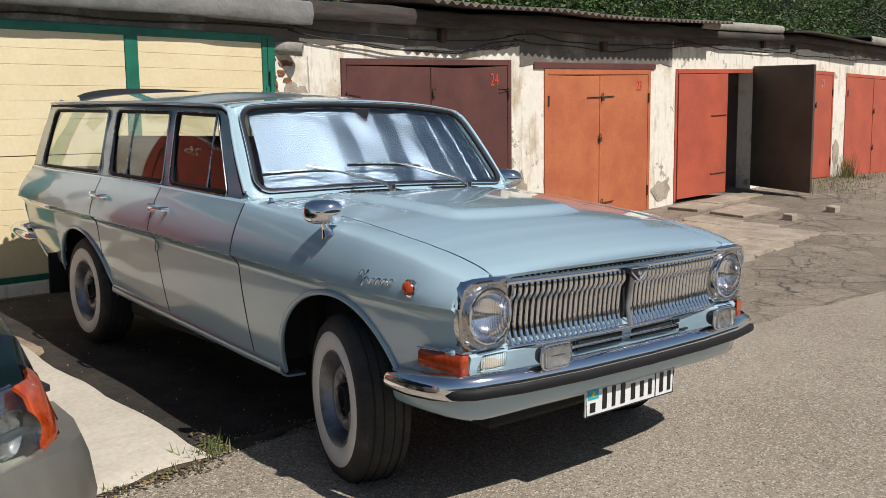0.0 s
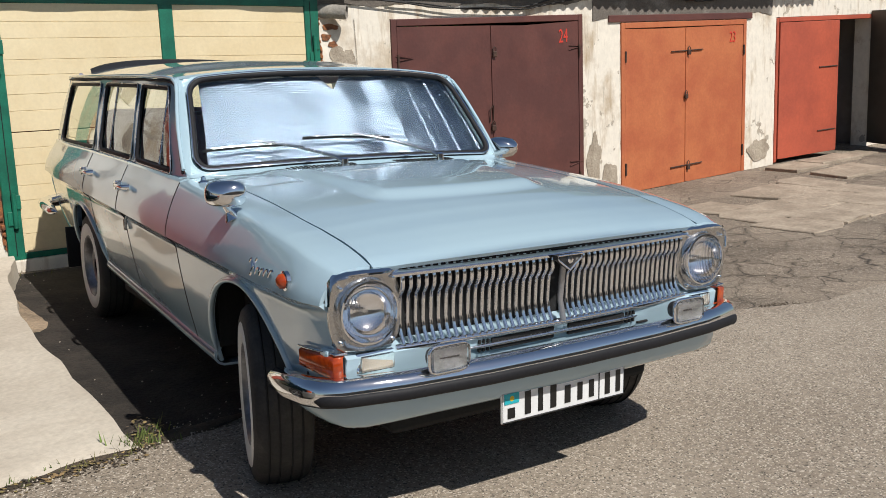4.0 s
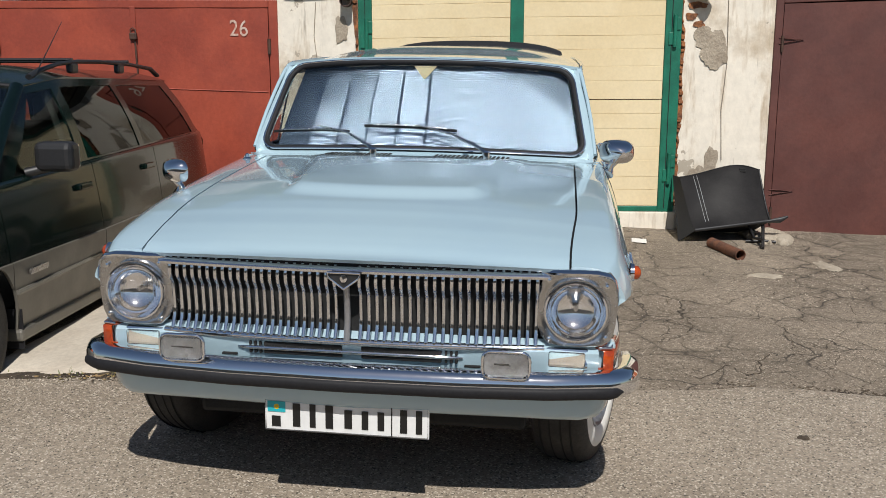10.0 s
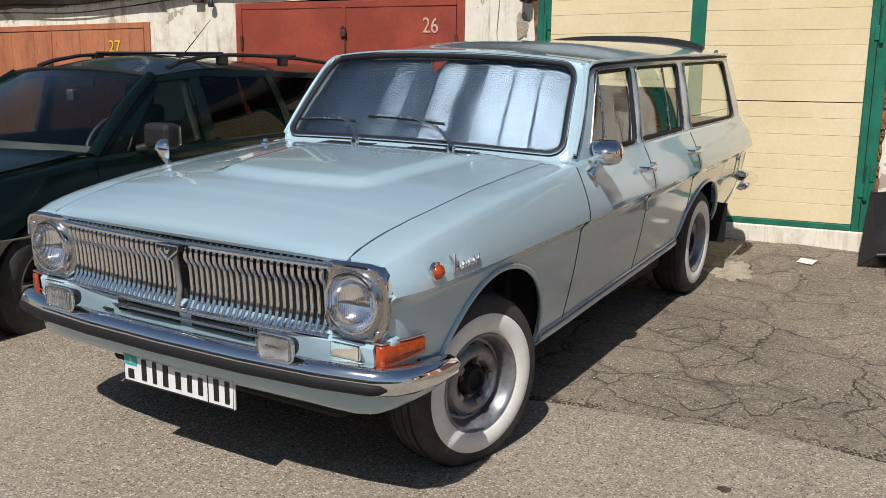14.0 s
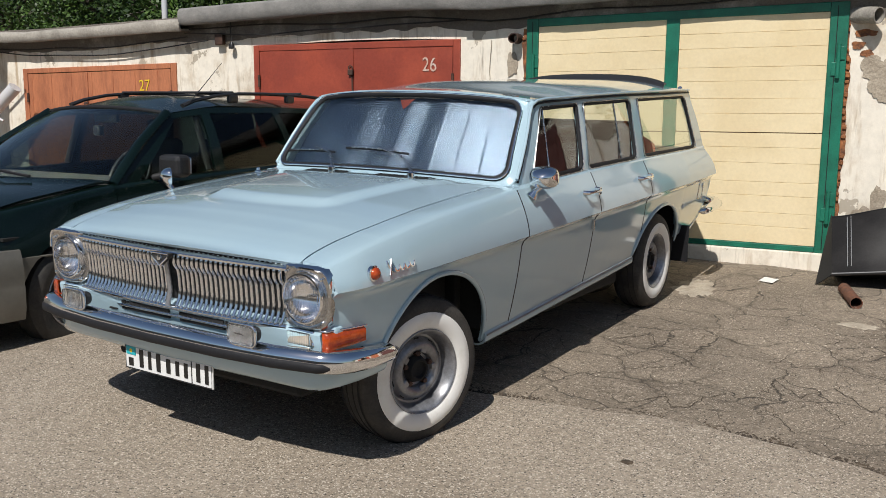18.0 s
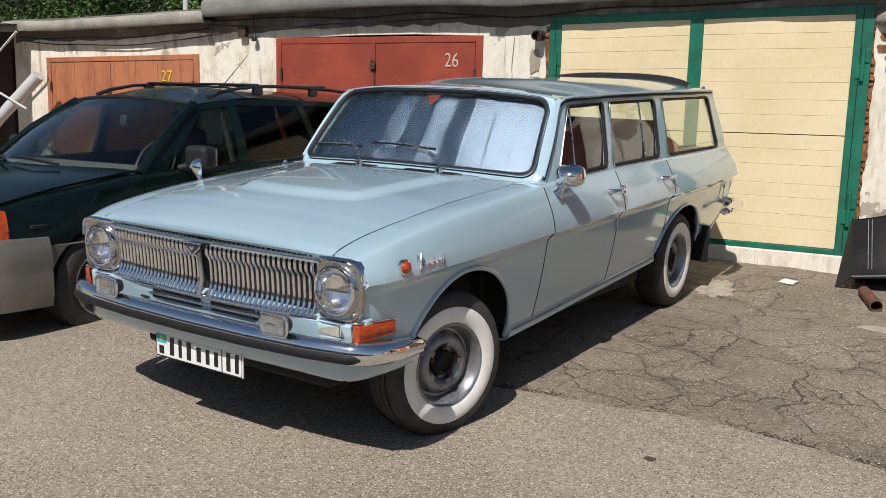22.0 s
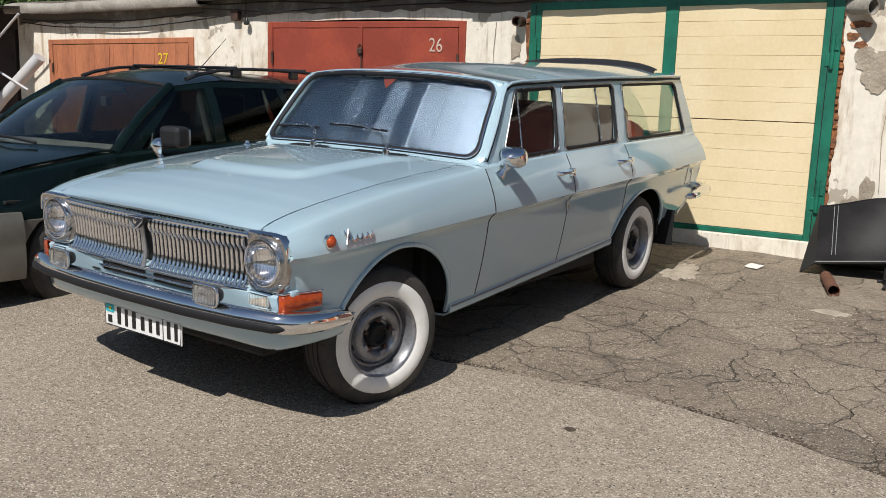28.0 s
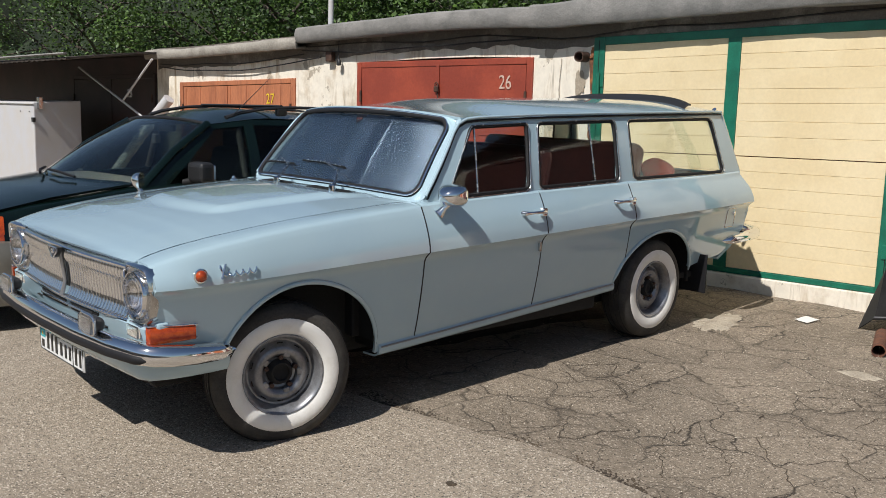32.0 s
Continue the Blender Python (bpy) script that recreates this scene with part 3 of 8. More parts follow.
for y in np.linspace(1.15, 4.84, 28):
    row = []
    for x in np.linspace(-3.9, -2.22, 22):
        h = 0.004 + 0.17 * math.exp(-((x + 2.42) / 0.45) ** 2) * smooth_step(2.6, 4.3, y) + 0.012 * noise.noise(Vector((x * 3, y * 3, 0)))
        edge = 1 - smooth_step(-2.42, -2.22, x)
        row.append((x, y, ground_z(x, y) + h * edge * smooth_step(-3.9, -3.6, x) * smooth_step(1.15, 1.5, y) - 0.006))
    rows.append(row)
tagged(sheet("earth_bank", rows, M_earth, None, toward=(0, 0, 1), smooth=60), "dry sandy earth bank against the garage wall", "earth", kind="structure")
blob("rubble_mound", 1.58, 4.45, 0.22, 0.34, 0.05, M_mortar, "pale broken mortar heap at the wall foot", "rubble", 11, kind="structure")


def slab(pts, z, h, mat, name, label, category, group=""):
    bm = bmesh.new()
    a = [bm.verts.new((x, y, ground_z(x, y) + z + h + 0.006 * random.uniform(-1, 1))) for x, y in pts]
    b = [bm.verts.new((x, y, ground_z(x, y) - 0.03)) for x, y in pts]
    bm.faces.new(a)
    for i in range(len(a)):
        bm.faces.new((b[i], b[(i + 1) % len(a)], a[(i + 1) % len(a)], a[i]))
    bmesh.ops.bevel(bm, geom=[e for e in bm.edges if e.verts[0] in a and e.verts[1] in a], offset=0.008, segments=1, affect="EDGES")
    bmesh.ops.recalc_face_normals(bm, faces=bm.faces[:])
    return tagged(part(name, bm, mat, None), label, category, group)


M_slab = material("worn_brown_concrete", (0.40, 0.33, 0.25), 0.92, second=(0.29, 0.235, 0.175), scale=3.0, fine=0.18, fine_scale=30, bump=0.4, bump_scale=18)
random.seed(9)
for i in range(5):
    for j in range(3):
        cx, cy = 4.40 + i * 0.60 + 0.18 * j, 2.10 + j * 0.56 + 0.05 * i
        if random.random() < 0.18:
            continue
        pts = [(cx + dx * 0.33 + random.uniform(-0.05, 0.05), cy + dy * 0.28 + random.uniform(-0.06, 0.06)) for dx, dy in ((-1, -1), (0.1, -1.1), (1, -1), (1.05, 0.2), (1, 1), (-0.2, 1.05), (-1, 1))]
        slab(pts, 0.0, random.uniform(0.012, 0.03), M_slab, "paving_slab", "broken brownish concrete paving slab on the ground", "paving slab", "broken paving slabs")
for cx, cy, w, d in ((8.6, 3.55, 0.75, 0.28), (9.6, 4.35, 0.6, 0.25), (10.5, 4.4, 0.5, 0.2), (8.5, 4.3, 0.5, 0.3)):
    slab([(cx - w, cy - d), (cx + w * 0.8, cy - d * 1.2), (cx + w, cy + d), (cx - w * 0.9, cy + d * 0.8)], 0.0, random.uniform(0.02, 0.045), M_slab, "paving_slab", "broken brownish concrete slab by the open garage", "paving slab", "broken paving slabs")
for cx, cy in ((9.85, 2.69), (8.25, 2.78)):
    slab([(cx - 0.13, cy - 0.07), (cx + 0.13, cy - 0.06), (cx + 0.12, cy + 0.07), (cx - 0.12, cy + 0.06)], 0.0, 0.08, M_render, "loose_brick", "loose grey brick lying on the ground", "brick", "loose bricks")

# crumbled asphalt and earth along the lane's edge
random.seed(12)
verts, faces = [], []
for k in range(1500):
    x = random.uniform(-1.0, 1.6)
    d = abs(random.gauss(0.0, 0.05))
    y = road_edge(x) + 0.004 + d
    if noise.noise(Vector((x * 3.1, 0, 4))) < -0.15 and d > 0.02:
        continue
    r = random.uniform(0.003, 0.011)
    z = ground_z(x, y) + 0.016 * noise.noise(Vector((x * 1.7, y * 1.7, 3.1))) - 0.001
    m_ = len(verts)
    for dx, dy, dz in ((1, 0, 0), (0, 0.9, 0), (-1, 0.1, 0), (0.1, -0.9, 0), (0.1, 0.1, 0.6)):
        verts.append((x + r * dx * random.uniform(0.7, 1.3), y + r * dy * random.uniform(0.7, 1.3), z + r * dz))
    faces += [(m_, m_ + 1, m_ + 4), (m_ + 1, m_ + 2, m_ + 4), (m_ + 2, m_ + 3, m_ + 4), (m_ + 3, m_, m_ + 4)]
tagged(make("crumbled_edge", verts, faces, M_litter), "dark crumbled asphalt along the edge of the lane", "rubble", kind="stuff")

# leaf litter and grit along the foot of the ramp
LITTER_X = ((0.0, -3.35), (0.3, -3.05), (0.55, -2.80), (0.75, -2.62), (1.0, -2.48))
LITTER_Y = ((0.0, 1.06), (0.3, 0.96), (0.55, 0.94), (0.75, 1.0), (1.0, 1.18))
random.seed(21)
for nm, mat, count, size, label in (("leaf_litter", M_litter, 900, 0.010, "dark earth and leaf litter at the foot of the ramp"), ("dry_leaves", M_dry_leaf, 260, 0.013, "small dry brown leaves at the foot of the ramp")):
    verts, faces = [], []
    for k in range(count):
        u = random.random()
        x = lin(u, *LITTER_X) + random.gauss(0, 0.03)
        y = lin(u, *LITTER_Y) + random.gauss(0, 0.045)
        r = random.uniform(0.4, 1.0) * size
        z = ground_z(x, y) + (0.020 if y < road_edge(x) else 0.012)
        a = random.uniform(0, 6.283)
        m_ = len(verts)
        for q in range(5):
            b = a + q * 1.2566
            w = (1.3, 0.6, 0.9, 0.7, 0.6)[q]
            verts.append((x + r * w * math.cos(b), y + r * w * math.sin(b), z + r * random.uniform(0.0, 0.35)))
        verts.append((x, y, z + 0.4 * r))
        faces += [(m_ + q, m_ + (q + 1) % 5, m_ + 5) for q in range(5)]
    tagged(make(nm, verts, faces, mat), label, "litter", kind="stuff")

# loose grit
random.seed(3)
verts, faces = [], []
for k in range(2600):
    if k < 1500:
        x, y = random.uniform(-3.5, 5), random.uniform(-2.2, 4.6)
    elif k < 2000:
        x, y = random.gauss(2.2, 0.9), random.gauss(2.7, 0.35)
    else:
        x, y = random.gauss(-2.85, 0.6), random.gauss(0.98, 0.08)
    if y > 4.7:
        continue
    r = random.uniform(0.002, 0.0065)
    z = ground_z(x, y) + (0.018 if y < road_edge(x) else 0.008)
    m_ = len(verts)
    for dx, dy, dz in ((1, 0, 0), (-0.5, 0.8, 0), (-0.6, -0.8, 0), (0.1, 0.1, 0.9)):
        verts.append((x + r * dx * random.uniform(0.7, 1.3), y + r * dy, z + r * dz))
    faces += [(m_, m_ + 1, m_ + 3), (m_ + 1, m_ + 2, m_ + 3), (m_ + 2, m_, m_ + 3)]
tagged(make("grit", verts, faces, M_apron), "pale loose grit scattered on the asphalt", "grit", kind="stuff")

# ---- garage row ----
WY = 4.85


def wall_piece(name, x0, x1, z0, z1, mat, y=WY, depth=0.25, bumpy=0.008, label="patchy whitewashed garage wall"):
    nx, nz = max(2, int((x1 - x0) / 0.09)), max(2, int((z1 - z0) / 0.09))
    rows = []
    for z in np.linspace(z0, z1, nz + 1):
        rows.append([(x, y - abs(bumpy * noise.noise(Vector((x * 2.1, z * 2.1, 0)))) - 0.4 * bumpy * noise.noise(Vector((x * 8, z * 8, 0))), z) for x in np.linspace(x0, x1, nx + 1)])
    ob = sheet(name, rows, mat, None, toward=(0, -1, 0), smooth=50, solid=depth)
    return tagged(ob, label, "wall", kind="structure")


W = 0
door_gaps = [(-8.33, -6.08, 1.95), (-5.04, -2.69, 2.11), (-2.00, 0.76, 2.28), (1.66, 4.50, 2.09), (5.25, 7.95, 1.96), (8.84, 11.9, 1.97), (13.2, 15.9, 1.98), (16.7, 20.2, 1.98)]
edges = [-8.95] + [v for g in door_gaps for v in g[:2]] + [30.0]
for i in range(0, len(edges), 2):
    W += 1
    wall_piece(f"wall_{W}", edges[i], edges[i + 1], -0.35, 2.40, M_plaster)
for x0, x1, z in door_gaps:
    W += 1
    wall_piece(f"wall_{W}", x0, x1, z, 2.40, M_plaster)
W += 1
wall_piece(f"wall_{W}", -8.95, 30.0, 2.402, 2.52, M_band, label="sooty top course of the garage wall")


def wavy_band(x0, x1, z0, z1, mat, amp, freq, label, off=0.012, top_wave=False):
    """A render coat on the wall with a ragged edge."""
    rows = [[], [], []]
    for x in np.arange(x0, x1 + 0.001, 0.025):
        w = amp * (noise.noise(Vector((x * freq, 0, z0))) + 0.5 * noise.noise(Vector((x * freq * 4, 2, z0))))
        rows[0].append((x, WY - off, z0 + (0 if top_wave else w)))
        rows[1].append((x, WY - off - 0.003, (z0 + z1) / 2))
        rows[2].append((x, WY - off, z1 + (w if top_wave else 0)))
    ob = sheet("render_coat", rows, mat, None, toward=(0, -1, 0), smooth=50, solid=0.006)
    return tagged(ob, label, "wall", kind="structure")


wavy_band(-8.9, 1.1, 2.20, 2.42, M_band, 0.06, 1.5, "sooty grey render under the roof slab")
wavy_band(0.9, 4.7, 2.23, 2.42, M_band, 0.05, 1.8, "sooty grey render above the brown doors")
wavy_band(4.7, 8.7, 2.02, 2.42, M_band, 0.05, 1.4, "sooty grey render above the orange doors")
wavy_band(8.75, 30, 2.34, 2.42, M_band, 0.06, 0.8, "sooty grey render under the far roof")


def peel(cx, cz, rx, rz, seed, mat=M_render):
    """Bare render where the whitewash has fallen."""
    pts = [(cx, WY - 0.012, cz)]
    for k in range(30):
        a = 2 * math.pi * k / 30
        r = 1 + 0.45 * noise.noise(Vector((math.cos(a) * 1.5 + seed, math.sin(a) * 1.5, seed))) + 0.15 * noise.noise(Vector((math.cos(a) * 5, math.sin(a) * 5, seed)))
        pts.append((cx + rx * r * math.cos(a), WY - 0.0125, cz + rz * r * math.sin(a)))
    ob = make("bare_patch", pts, [(0, 1 + (k + 1) % 30, 1 + k) for k in range(30)], mat, None, solid=-0.004)
    return tagged(ob, "bare grey render where whitewash has fallen", "wall", kind="structure")


for a in ((1.10, 1.62, 0.13, 0.15, 1), (0.98, 1.75, 0.10, 0.10, 2), (1.12, 0.62, 0.07, 0.16, 3), (0.98, 0.42, 0.13, 0.16, 4), (1.45, 0.12, 0.20, 0.16, 5), (4.72, 0.25, 0.13, 0.35, 6), (-2.18, 0.85, 0.14, 0.32, 8), (-2.40, 0.42, 0.22, 0.16, 9), (-2.30, 1.32, 0.04, 0.16, 10), (-2.15, 1.85, 0.06, 0.12, 12), (5.02, 0.02, 0.18, 0.16, 13), (16.2, 0.3, 0.2, 0.3, 14), (8.4, 0.05, 0.3, 0.14, 15)):
    peel(*a)
# hairline cracks in the plaster
for x0, z0, pts in ((1.20, 2.1, ((0.01, -0.25), (0.02, -0.6), (-0.01, -1.0), (0.02, -1.45))), (-2.36, 2.1, ((-0.02, -0.3), (0.02, -0.7), (0.0, -1.1))), (1.0, 0.5, ((0.1, -0.05), (0.14, -0.12)))):
    bar("plaster_crack", [(x0, WY - 0.014, z0)] + [(x0 + a, WY - 0.014, z0 + b) for a, b in pts], 0.003, M_render, None, sides=4)["kind"] = "structure"

# ragged brick edges beside the cream gate
def brick_edge(x0, s, z0, z1, seed, wide):
    """A strip of broken brickwork between gate post and plaster; s: the side on which the plaster lies."""
    random.seed(seed)
    rows = []
    for z in np.arange(z0, z1, 0.02):
        w_ = wide * (0.55 + 0.9 * noise.noise(Vector((seed, z * 2.2, 0))) + 0.35 * noise.noise(Vector((seed, z * 13, 4))))
        w_ = max(0.012, w_)
        rows.append([(x0 + s * w_ * u, WY - 0.013 - 0.012 * abs(noise.noise(Vector((u * 3, z * 17, seed)))), z) for u in np.linspace(0, 1, 5)])
    ob = sheet("exposed_brickwork", rows, M_brick, None, toward=(0, -1, 0), smooth=25, solid=0.004)
    tagged(ob, "broken orange-brown brick edge beside the gate", "brickwork", kind="structure")
    z = z0 + 0.03
    while z < z1 - 0.05:
        w_ = max(0.014, wide * (0.5 + 0.9 * noise.noise(Vector((seed, z * 2.2, 0)))))
        h = random.uniform(0.022, 0.05)
        if random.random() < 0.75:
            q = part("brick", turned(block((-w_ / 2, -0.012, -h / 2), (w_ / 2, 0.02, h / 2), 0.006, 1), pose(0, 0, 0, random.uniform(-8, 8), random.uniform(-10, 10), random.uniform(-12, 12))), M_brick, ob)
            q.location = (x0 + s * w_ * random.uniform(0.4, 0.7), WY - 0.022 + random.uniform(-0.006, 0.004), z)
        z += h + random.uniform(0.008, 0.05)


brick_edge(0.762, 1, 0.22, 2.16, 3, 0.052)
brick_edge(-2.002, -1, 0.25, 2.2, 8, 0.05)
for k, (x, z, w_) in enumerate(((0.90, 2.02, 0.10), (0.85, 1.93, 0.06), (0.93, 1.86, 0.05), (0.86, 0.40, 0.07), (0.90, 0.30, 0.08))):
    peel(x, z, w_, 0.03, 40 + k, M_brick)


# roof slabs, fascias
def coping(name, x0, x1, z0, z1, mat, label, y=4.62, wave=0.012, deep=6.0, nose=0.03, sag=0.0):
    rows = []
    for x in np.arange(x0, x1 + 0.001, (x1 - x0) / max(2, int((x1 - x0) / 0.12))):
        w = wave * noise.noise(Vector((x * 1.2, 0, 7))) + wave * 0.4 * noise.noise(Vector((x * 6, 0, 7)))
        zz0, zz1 = z0 + w, z1 + w * 1.2 + sag * math.sin(math.pi * (x - x0) / (x1 - x0))
        rows.append([(x, y + 0.35, zz0 + 0.02), (x, y + 0.01, zz0), (x, y - nose * 0.3 + w, zz0 + 0.02), (x, y - nose + w, (zz0 + zz1) / 2), (x, y - nose * 0.4 + w, zz1 - 0.025), (x, y + 0.03, zz1), (x, y + 0.4, zz1 + 0.02), (x, y + deep, zz1 + 0.10)])
    ob = sheet(name, rows, mat, None, toward=(0, -1, 0.6), smooth=45, solid=0.03)
    return tagged(ob, label, "roof", kind="structure")


coping("roof_slab", -8.95, -5.87, 2.325, 2.475, M_concrete, "weathered concrete roof slab edge", wave=0.022, nose=0.02)
coping("roof_coping", -5.88, -2.58, 2.395, 2.600, M_felt, "grey roofing felt folded over the slab edge", wave=0.010)
coping("roof_coping", -2.62, 1.09, 2.385, 2.615, M_felt, "grey roofing felt folded over the slab edge", wave=0.020, y=4.60, sag=0.02)
coping("roof_fascia", 1.09, 9.3, 2.45, 2.64, M_fascia, "black tarred fascia board under sheet roofing", y=4.66, wave=0.015)
coping("roof_slab", 9.3, 12.7, 2.60, 2.74, M_concrete, "weathered concrete roof slab edge", y=4.62)
coping("roof_fascia", 9.3, 30, 2.46, 2.60, M_fascia, "black tarred fascia board under sheet roofing", y=4.66)
coping("roof_slab", 17.2, 30, 2.60, 2.76, M_concrete, "weathered concrete roof slab edge", y=4.5)
rows = []
for x in np.arange(2.6, 9.9, 0.025):
    z = 2.70 + 0.022 * math.sin(x * 2 * math.pi / 0.15) + 0.02 * math.sin(x * 0.7)
    rows.append([(x, 4.34 + 0.05 * noise.noise(Vector((x * 0.8, 0, 0))), z - 0.015), (x, 5.5, z + 0.08), (x, 7.5, z + 0.22)])
tagged(sheet("sheet_roofing", rows, M_sheet, None, toward=(0, 0, 1), smooth=70, solid=0.008), "weathered corrugated sheet roofing", "roof", kind="structure")
rows = [[(x, 4.45, 2.64 + 0.02 * math.sin(x)), (x, 7.5, 2.80)] for x in np.arange(12.8, 17.4, 0.2)]
tagged(sheet("sheet_roofing", rows, M_fascia, None, toward=(0, 0, 1), solid=0.03), "dark sheet roofing", "roof", kind="structure")

# cables along the wall
random.seed(8)
for k, (x0, x1, z, sag) in enumerate(((-8.8, -5.9, 2.26, 0.06), (-8.8, -5.6, 2.20, 0.10), (-5.9, -2.6, 2.30, 0.07), (-6.0, 1.0, 2.36, 0.05), (0.9, 4.6, 2.40, 0.09), (0.9, 4.7, 2.34, 0.14), (4.4, 9.2, 2.40, 0.08), (4.5, 9.0, 2.34, 0.10), (8.8, 16, 2.42, 0.10), (9, 20, 2.36, 0.12), (1.6, 4.5, 2.28, 0.10))):
    pts = []
    for t in np.linspace(0, 1, 26):
        x = x0 + (x1 - x0) * t
        pts.append((x, WY - 0.045 - 0.02 * (k % 3), z - sag * math.sin(math.pi * t) + 0.05 * noise.noise(Vector((x * 1.1, k, 0)))))
    tagged(bar("cable", pts, 0.009, M_cable, None, sides=6), "black cable slung along the garage wall", "cable", group="wall cables")
for x, z in ((-5.45, 2.22), (3.2, 2.38), (6.6, 2.30), (12.2, 2.42), (13.6, 2.36)):
    tagged(part("junction_box", block((x - 0.05, WY - 0.09, z - 0.08), (x + 0.05, WY - 0.005, z + 0.06), 0.012), M_steel, None), "rusty dark junction box on the wall", "junction box")
pv, pf = tube([(0.80, 4.88, 2.17), (0.92, 4.74, 2.16), (1.00, 4.66, 2.15)], 0.058, 20)
dp = make("drain_pipe", pv, pf[:-2], M_concrete, None, smooth=50, solid=0.008)
tagged(dp, "grey drain pipe stub jutting from the wall", "pipe")
dp = make("drain_pipe", *lathe([(4.70, 0.050), (4.90, 0.052), (4.90, 0.042), (4.70, 0.042), (4.70, 0.050)], "y", 24, (-2.10, 0, 2.10)), M_steel, None, smooth=50)
tagged(dp, "dark drain pipe stub jutting from the wall", "pipe")

# plinth under the cream gate
tagged(part("gate_plinth", turned(block((-2.02, 4.795, -0.1), (0.78, 5.0, 0.168), 0.01), Matrix()), M_plaster, None), "white-painted concrete plinth under the gate", "plinth", kind="structure")


# ---- garage doors ----
def number(text, x, z, size, mat, parent, y):
    """Painted house-style figures as thin strokes, seven-segment fashion."""
    cu = bpy.data.curves.new("figures", "FONT")
    cu.body, cu.size, cu.extrude = text, size, 0.0015
    cu.align_x, cu.align_y = "CENTER", "CENTER"
    tmp = bpy.data.objects.new("figures", cu)
    scene.collection.objects.link(tmp)
    dg = bpy.context.evaluated_depsgraph_get()
    me = bpy.data.meshes.new_from_object(tmp.evaluated_get(dg))
    bpy.data.objects.remove(tmp)
    me.materials.clear()
    me.materials.append(mat)
    ob = new("painted_number", me)
    ob.parent = parent
    ob.matrix_basis = pose(x, y, z, 90, 0, 0) @ Matrix.Diagonal((0.8, 1.1, 1, 1))
    return ob


def lock(parent, x, z, y):
    p = part("padlock", block((x - 0.03, y - 0.035, z - 0.055), (x + 0.03, y - 0.005, z + 0.01), 0.010), M_steel, parent, "rusty padlock")
    bar("shackle", [(x - 0.02, y - 0.02, z), (x - 0.02, y - 0.02, z + 0.04), (x, y - 0.02, z + 0.055), (x + 0.02, y - 0.02, z + 0.04), (x + 0.02, y - 0.02, z)], 0.006, M_steel, p, sides=6)


def strap(parent, x, z, y, w):
    bar("hasp_bar", [(x - w, y - 0.012, z), (x + w * 0.9, y - 0.012, z + 0.006)], 0.008, M_steel, parent, sides=6)


def garage_doors(x0, x1, z0, z1, split, mat, label, num=None, rim_w=0.07, wicket=None):
    y = WY - 0.012
    d = thing("garage_door", label, "garage door", pose(0, 0, 0), group="garage doors")
    part("door_frame", block((x0, y - 0.012, z0), (x0 + rim_w, y + 0.12, z1), 0.006), mat, d)
    part("door_frame", block((x1 - rim_w, y - 0.012, z0), (x1, y + 0.12, z1), 0.006), mat, d)
    part("door_frame", block((x0 + rim_w + 0.001, y - 0.012, z1 - rim_w), (x1 - rim_w - 0.001, y + 0.12, z1), 0.006), mat, d)
    for a, b in ((x0 + rim_w + 0.006, split - 0.004), (split + 0.004, x1 - rim_w - 0.006)):
        rows = [[(a + (b - a) * u, y - 0.004 + 0.004 * noise.noise(Vector((u * 3 + a, v * 3, 0))), z0 + 0.01 + (z1 - rim_w - 0.006 - z0 - 0.01) * v) for u in np.linspace(0, 1, 18)] for v in np.linspace(0, 1, 24)]
        sheet("door_leaf", rows, mat, d, toward=(0, -1, 0), smooth=50, solid=0.03)
    part("cover_strip", block((split - 0.022, y - 0.016, z0 + 0.02), (split + 0.022, y - 0.004, z1 - rim_w - 0.01), 0.003), mat, d)
    for x, s_ in ((x0 + rim_w, 1), (x1 - rim_w, -1)):
        for z in (z0 + 0.28, z1 - 0.42):
            bar("hinge", [(x, y - 0.02, z - 0.07), (x, y - 0.02, z + 0.07)], 0.014, M_steel, d, sides=8)
    if num:
        number(num[0], num[1], num[2], num[3], num[4], d, y - 0.0105)
    return d


d = garage_doors(-8.33, -6.08, 0.10, 1.95, -7.34, M_rust_orange, "weathered orange steel garage doors with peeling paint", ("27", -6.51, 1.665, 0.19, M_yellow))
for k in range(7):
    x = -8.2 + k * 0.31
    bar("weld_seam", [(x, WY - 0.018, 0.15), (x + 0.01, WY - 0.018, 1.86)], 0.004, M_rust_orange, d, sides=5)
lock(d, -7.34, 1.45, WY - 0.025)
d = garage_doors(-5.04, -2.69, 0.10, 2.11, -3.85, M_red, "brick-red steel garage doors numbered 26", ("26", -3.0, 1.84, 0.19, M_sign_white))
lock(d, -3.85, 1.78, WY - 0.025)
bar("pull_rod", [(-3.84, WY - 0.03, 1.72), (-3.83, WY - 0.03, 1.30)], 0.008, M_steel, d)
bar("weld_seam", [(-5.0, WY - 0.020, 1.27), (-3.9, WY - 0.020, 1.275)], 0.005, M_red, d, sides=5)
bar("weld_seam", [(-3.8, WY - 0.020, 1.275), (-2.78, WY - 0.020, 1.27)], 0.005, M_red, d, sides=5)
d = garage_doors(1.66, 4.50, -0.16, 2.09, 3.05, M_brown, "dark brown steel garage doors numbered 24", ("24", 4.17, 1.85, 0.20, M_sign_red))
for z in (1.73, 0.22):
    lock(d, 3.06, z, WY - 0.025)
lock(d, 3.02, 0.93, WY - 0.025)
bar("pull_ring", [(2.98, WY - 0.03, 0.98), (2.97, WY - 0.05, 1.12), (3.02, WY - 0.05, 1.16), (3.03, WY - 0.03, 1.0)], 0.007, M_steel, d)
